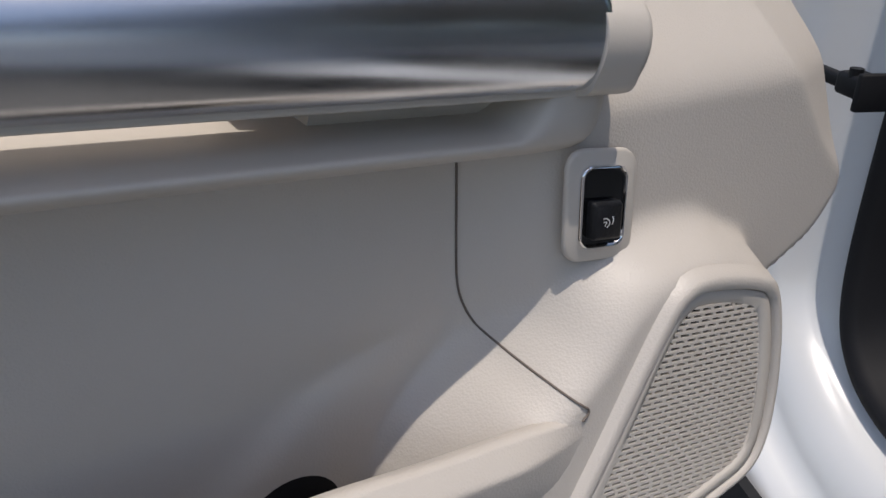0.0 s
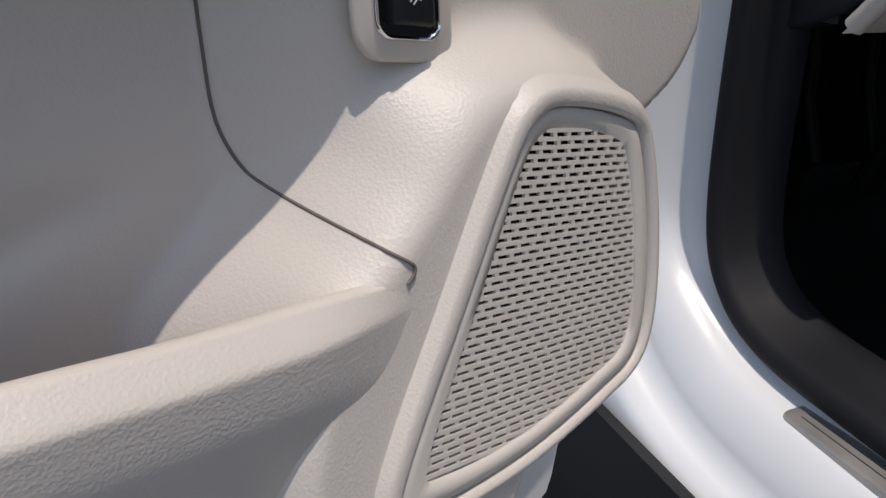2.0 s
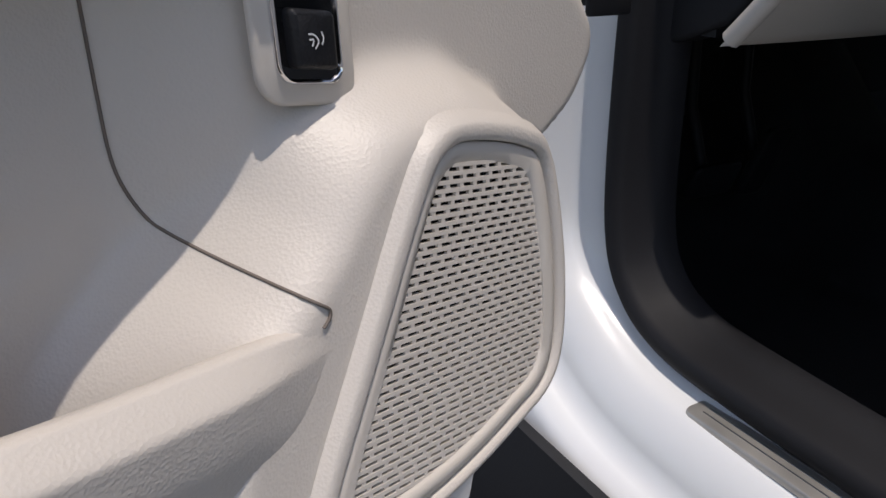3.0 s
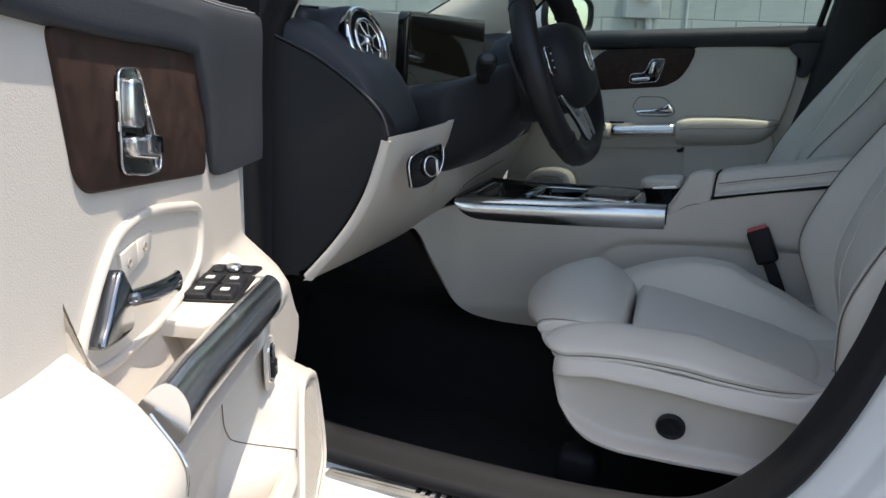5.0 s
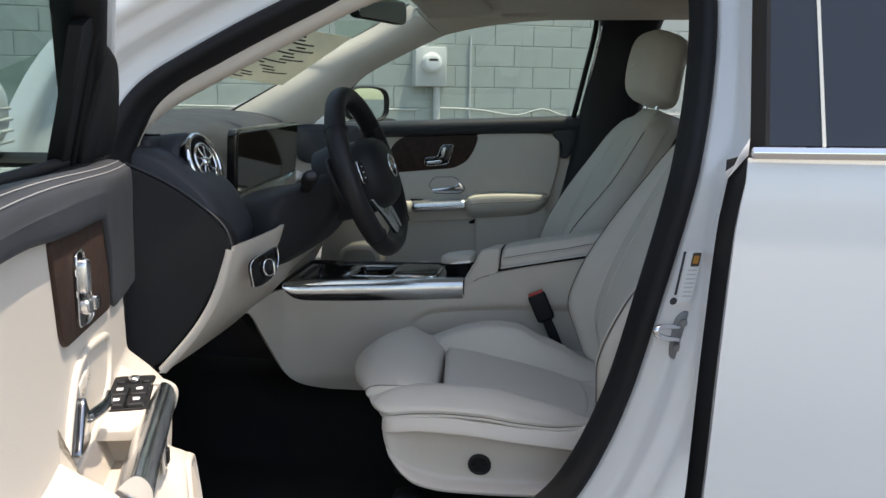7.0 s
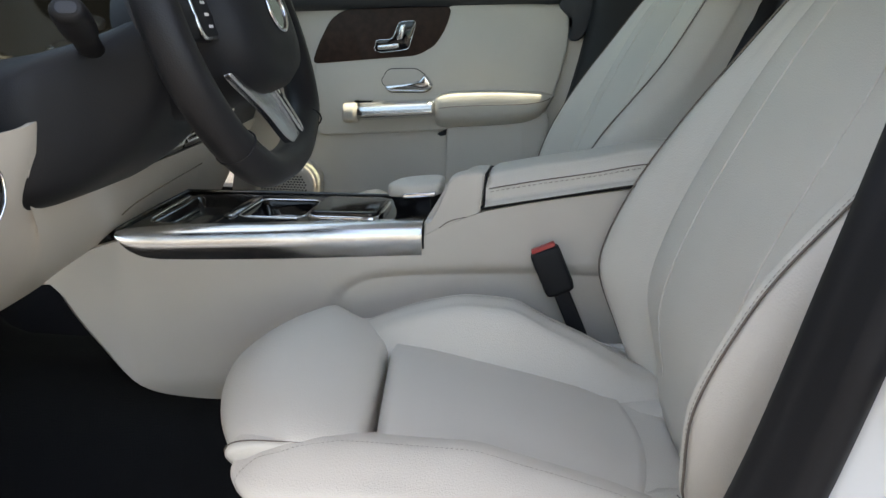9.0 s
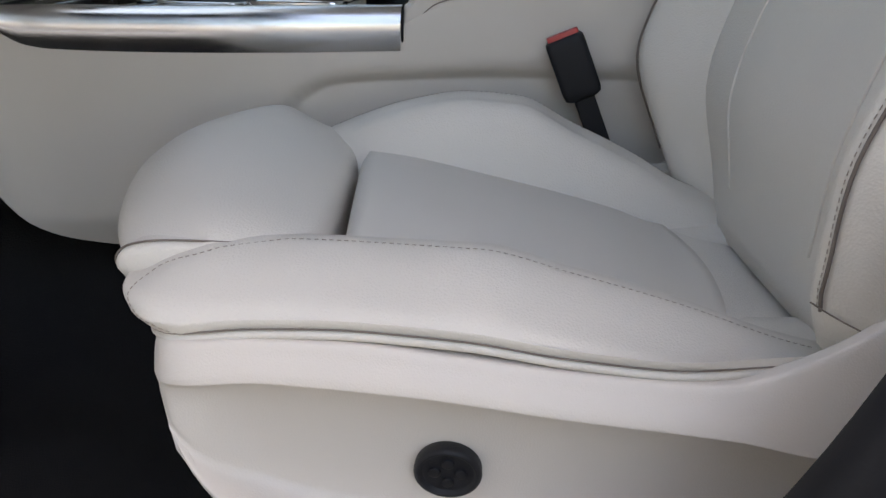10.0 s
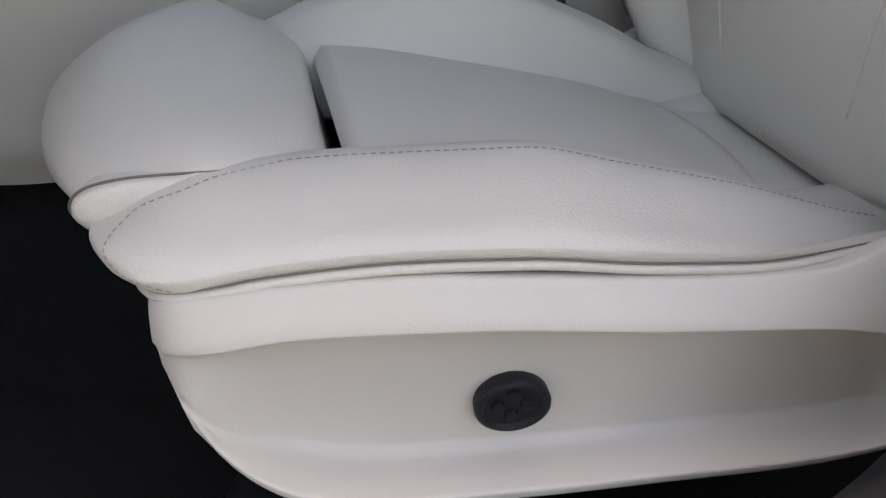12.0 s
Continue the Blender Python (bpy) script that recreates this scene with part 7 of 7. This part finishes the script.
part("ground_rod", tube([mf(-0.02, -0.18, 0.03), mf(-0.02, -0.26, 0.03)], 0.008, 8), STEEL, meter)
cable = thing("wall_cable", "painted cable sagging along the block wall", "cable")
part("line", tube(curve([on_wall(origin_u + 0.1, 1.165, 0.02), on_wall(origin_u + 0.5, 1.15, 0.02), on_wall(origin_u + 0.9, 1.10, 0.03), on_wall(origin_u + 1.2, 1.16, 0.02), on_wall(origin_u + 1.5, 1.09, 0.03), on_wall(origin_u + 2.2, 1.12, 0.02), on_wall(origin_u + 4, 1.10, 0.02)], 60), 0.008, 6), METER_GREY, cable)
part("line", tube(curve([on_wall(origin_u - 2.5, 1.17, 0.02), on_wall(origin_u - 1, 1.15, 0.02), on_wall(origin_u - 0.1, 1.145, 0.02)], 30), 0.008, 6), METER_GREY, cable)
part("upright", tube([on_wall(origin_u + 0.42, 1.0, 0.012), on_wall(origin_u + 0.425, 1.85, 0.012)], 0.012, 8), METER_GREY, cable)

# ---- blocks of the wall ----
def block_mesh(w):
    bm = prism([(0.004, 0.004), (w - 0.004, 0.004), (w - 0.004, COURSE - 0.004), (0.004, COURSE - 0.004)], lambda a, b, d: Vector((a, -d, b)), 0.0075, 0.004, 2)
    me = bpy.data.meshes.new("block")
    bmesh.ops.recalc_face_normals(bm, faces=bm.faces)
    bm.to_mesh(me)
    bm.free()
    me.materials.append(BLOCK)
    return me


full = block_mesh(BLOCK_L)
turn = Matrix((WALL_U.to_4d(), (-WALL_N).to_4d(), (0, 0, 1, 0), (0, 0, 0, 1))).transposed()
turn[3] = (0, 0, 0, 1)
for i in range(4):
    turn[i][3] = 1.0 if i == 3 else 0.0
nb = 0
for c in range(0, 14):
    z = 1.16 - 5 * COURSE + c * COURSE
    for k in range(21):
        u = origin_u - 4.6 + k * BLOCK_L + (BLOCK_L / 2 if c % 2 else 0)
        if nb >= 300:
            break
        ob = new("block", full)
        ob.parent = wall
        m = turn.copy()
        m.translation = on_wall(u, z, -0.006)
        ob.matrix_world = m
        nb += 1
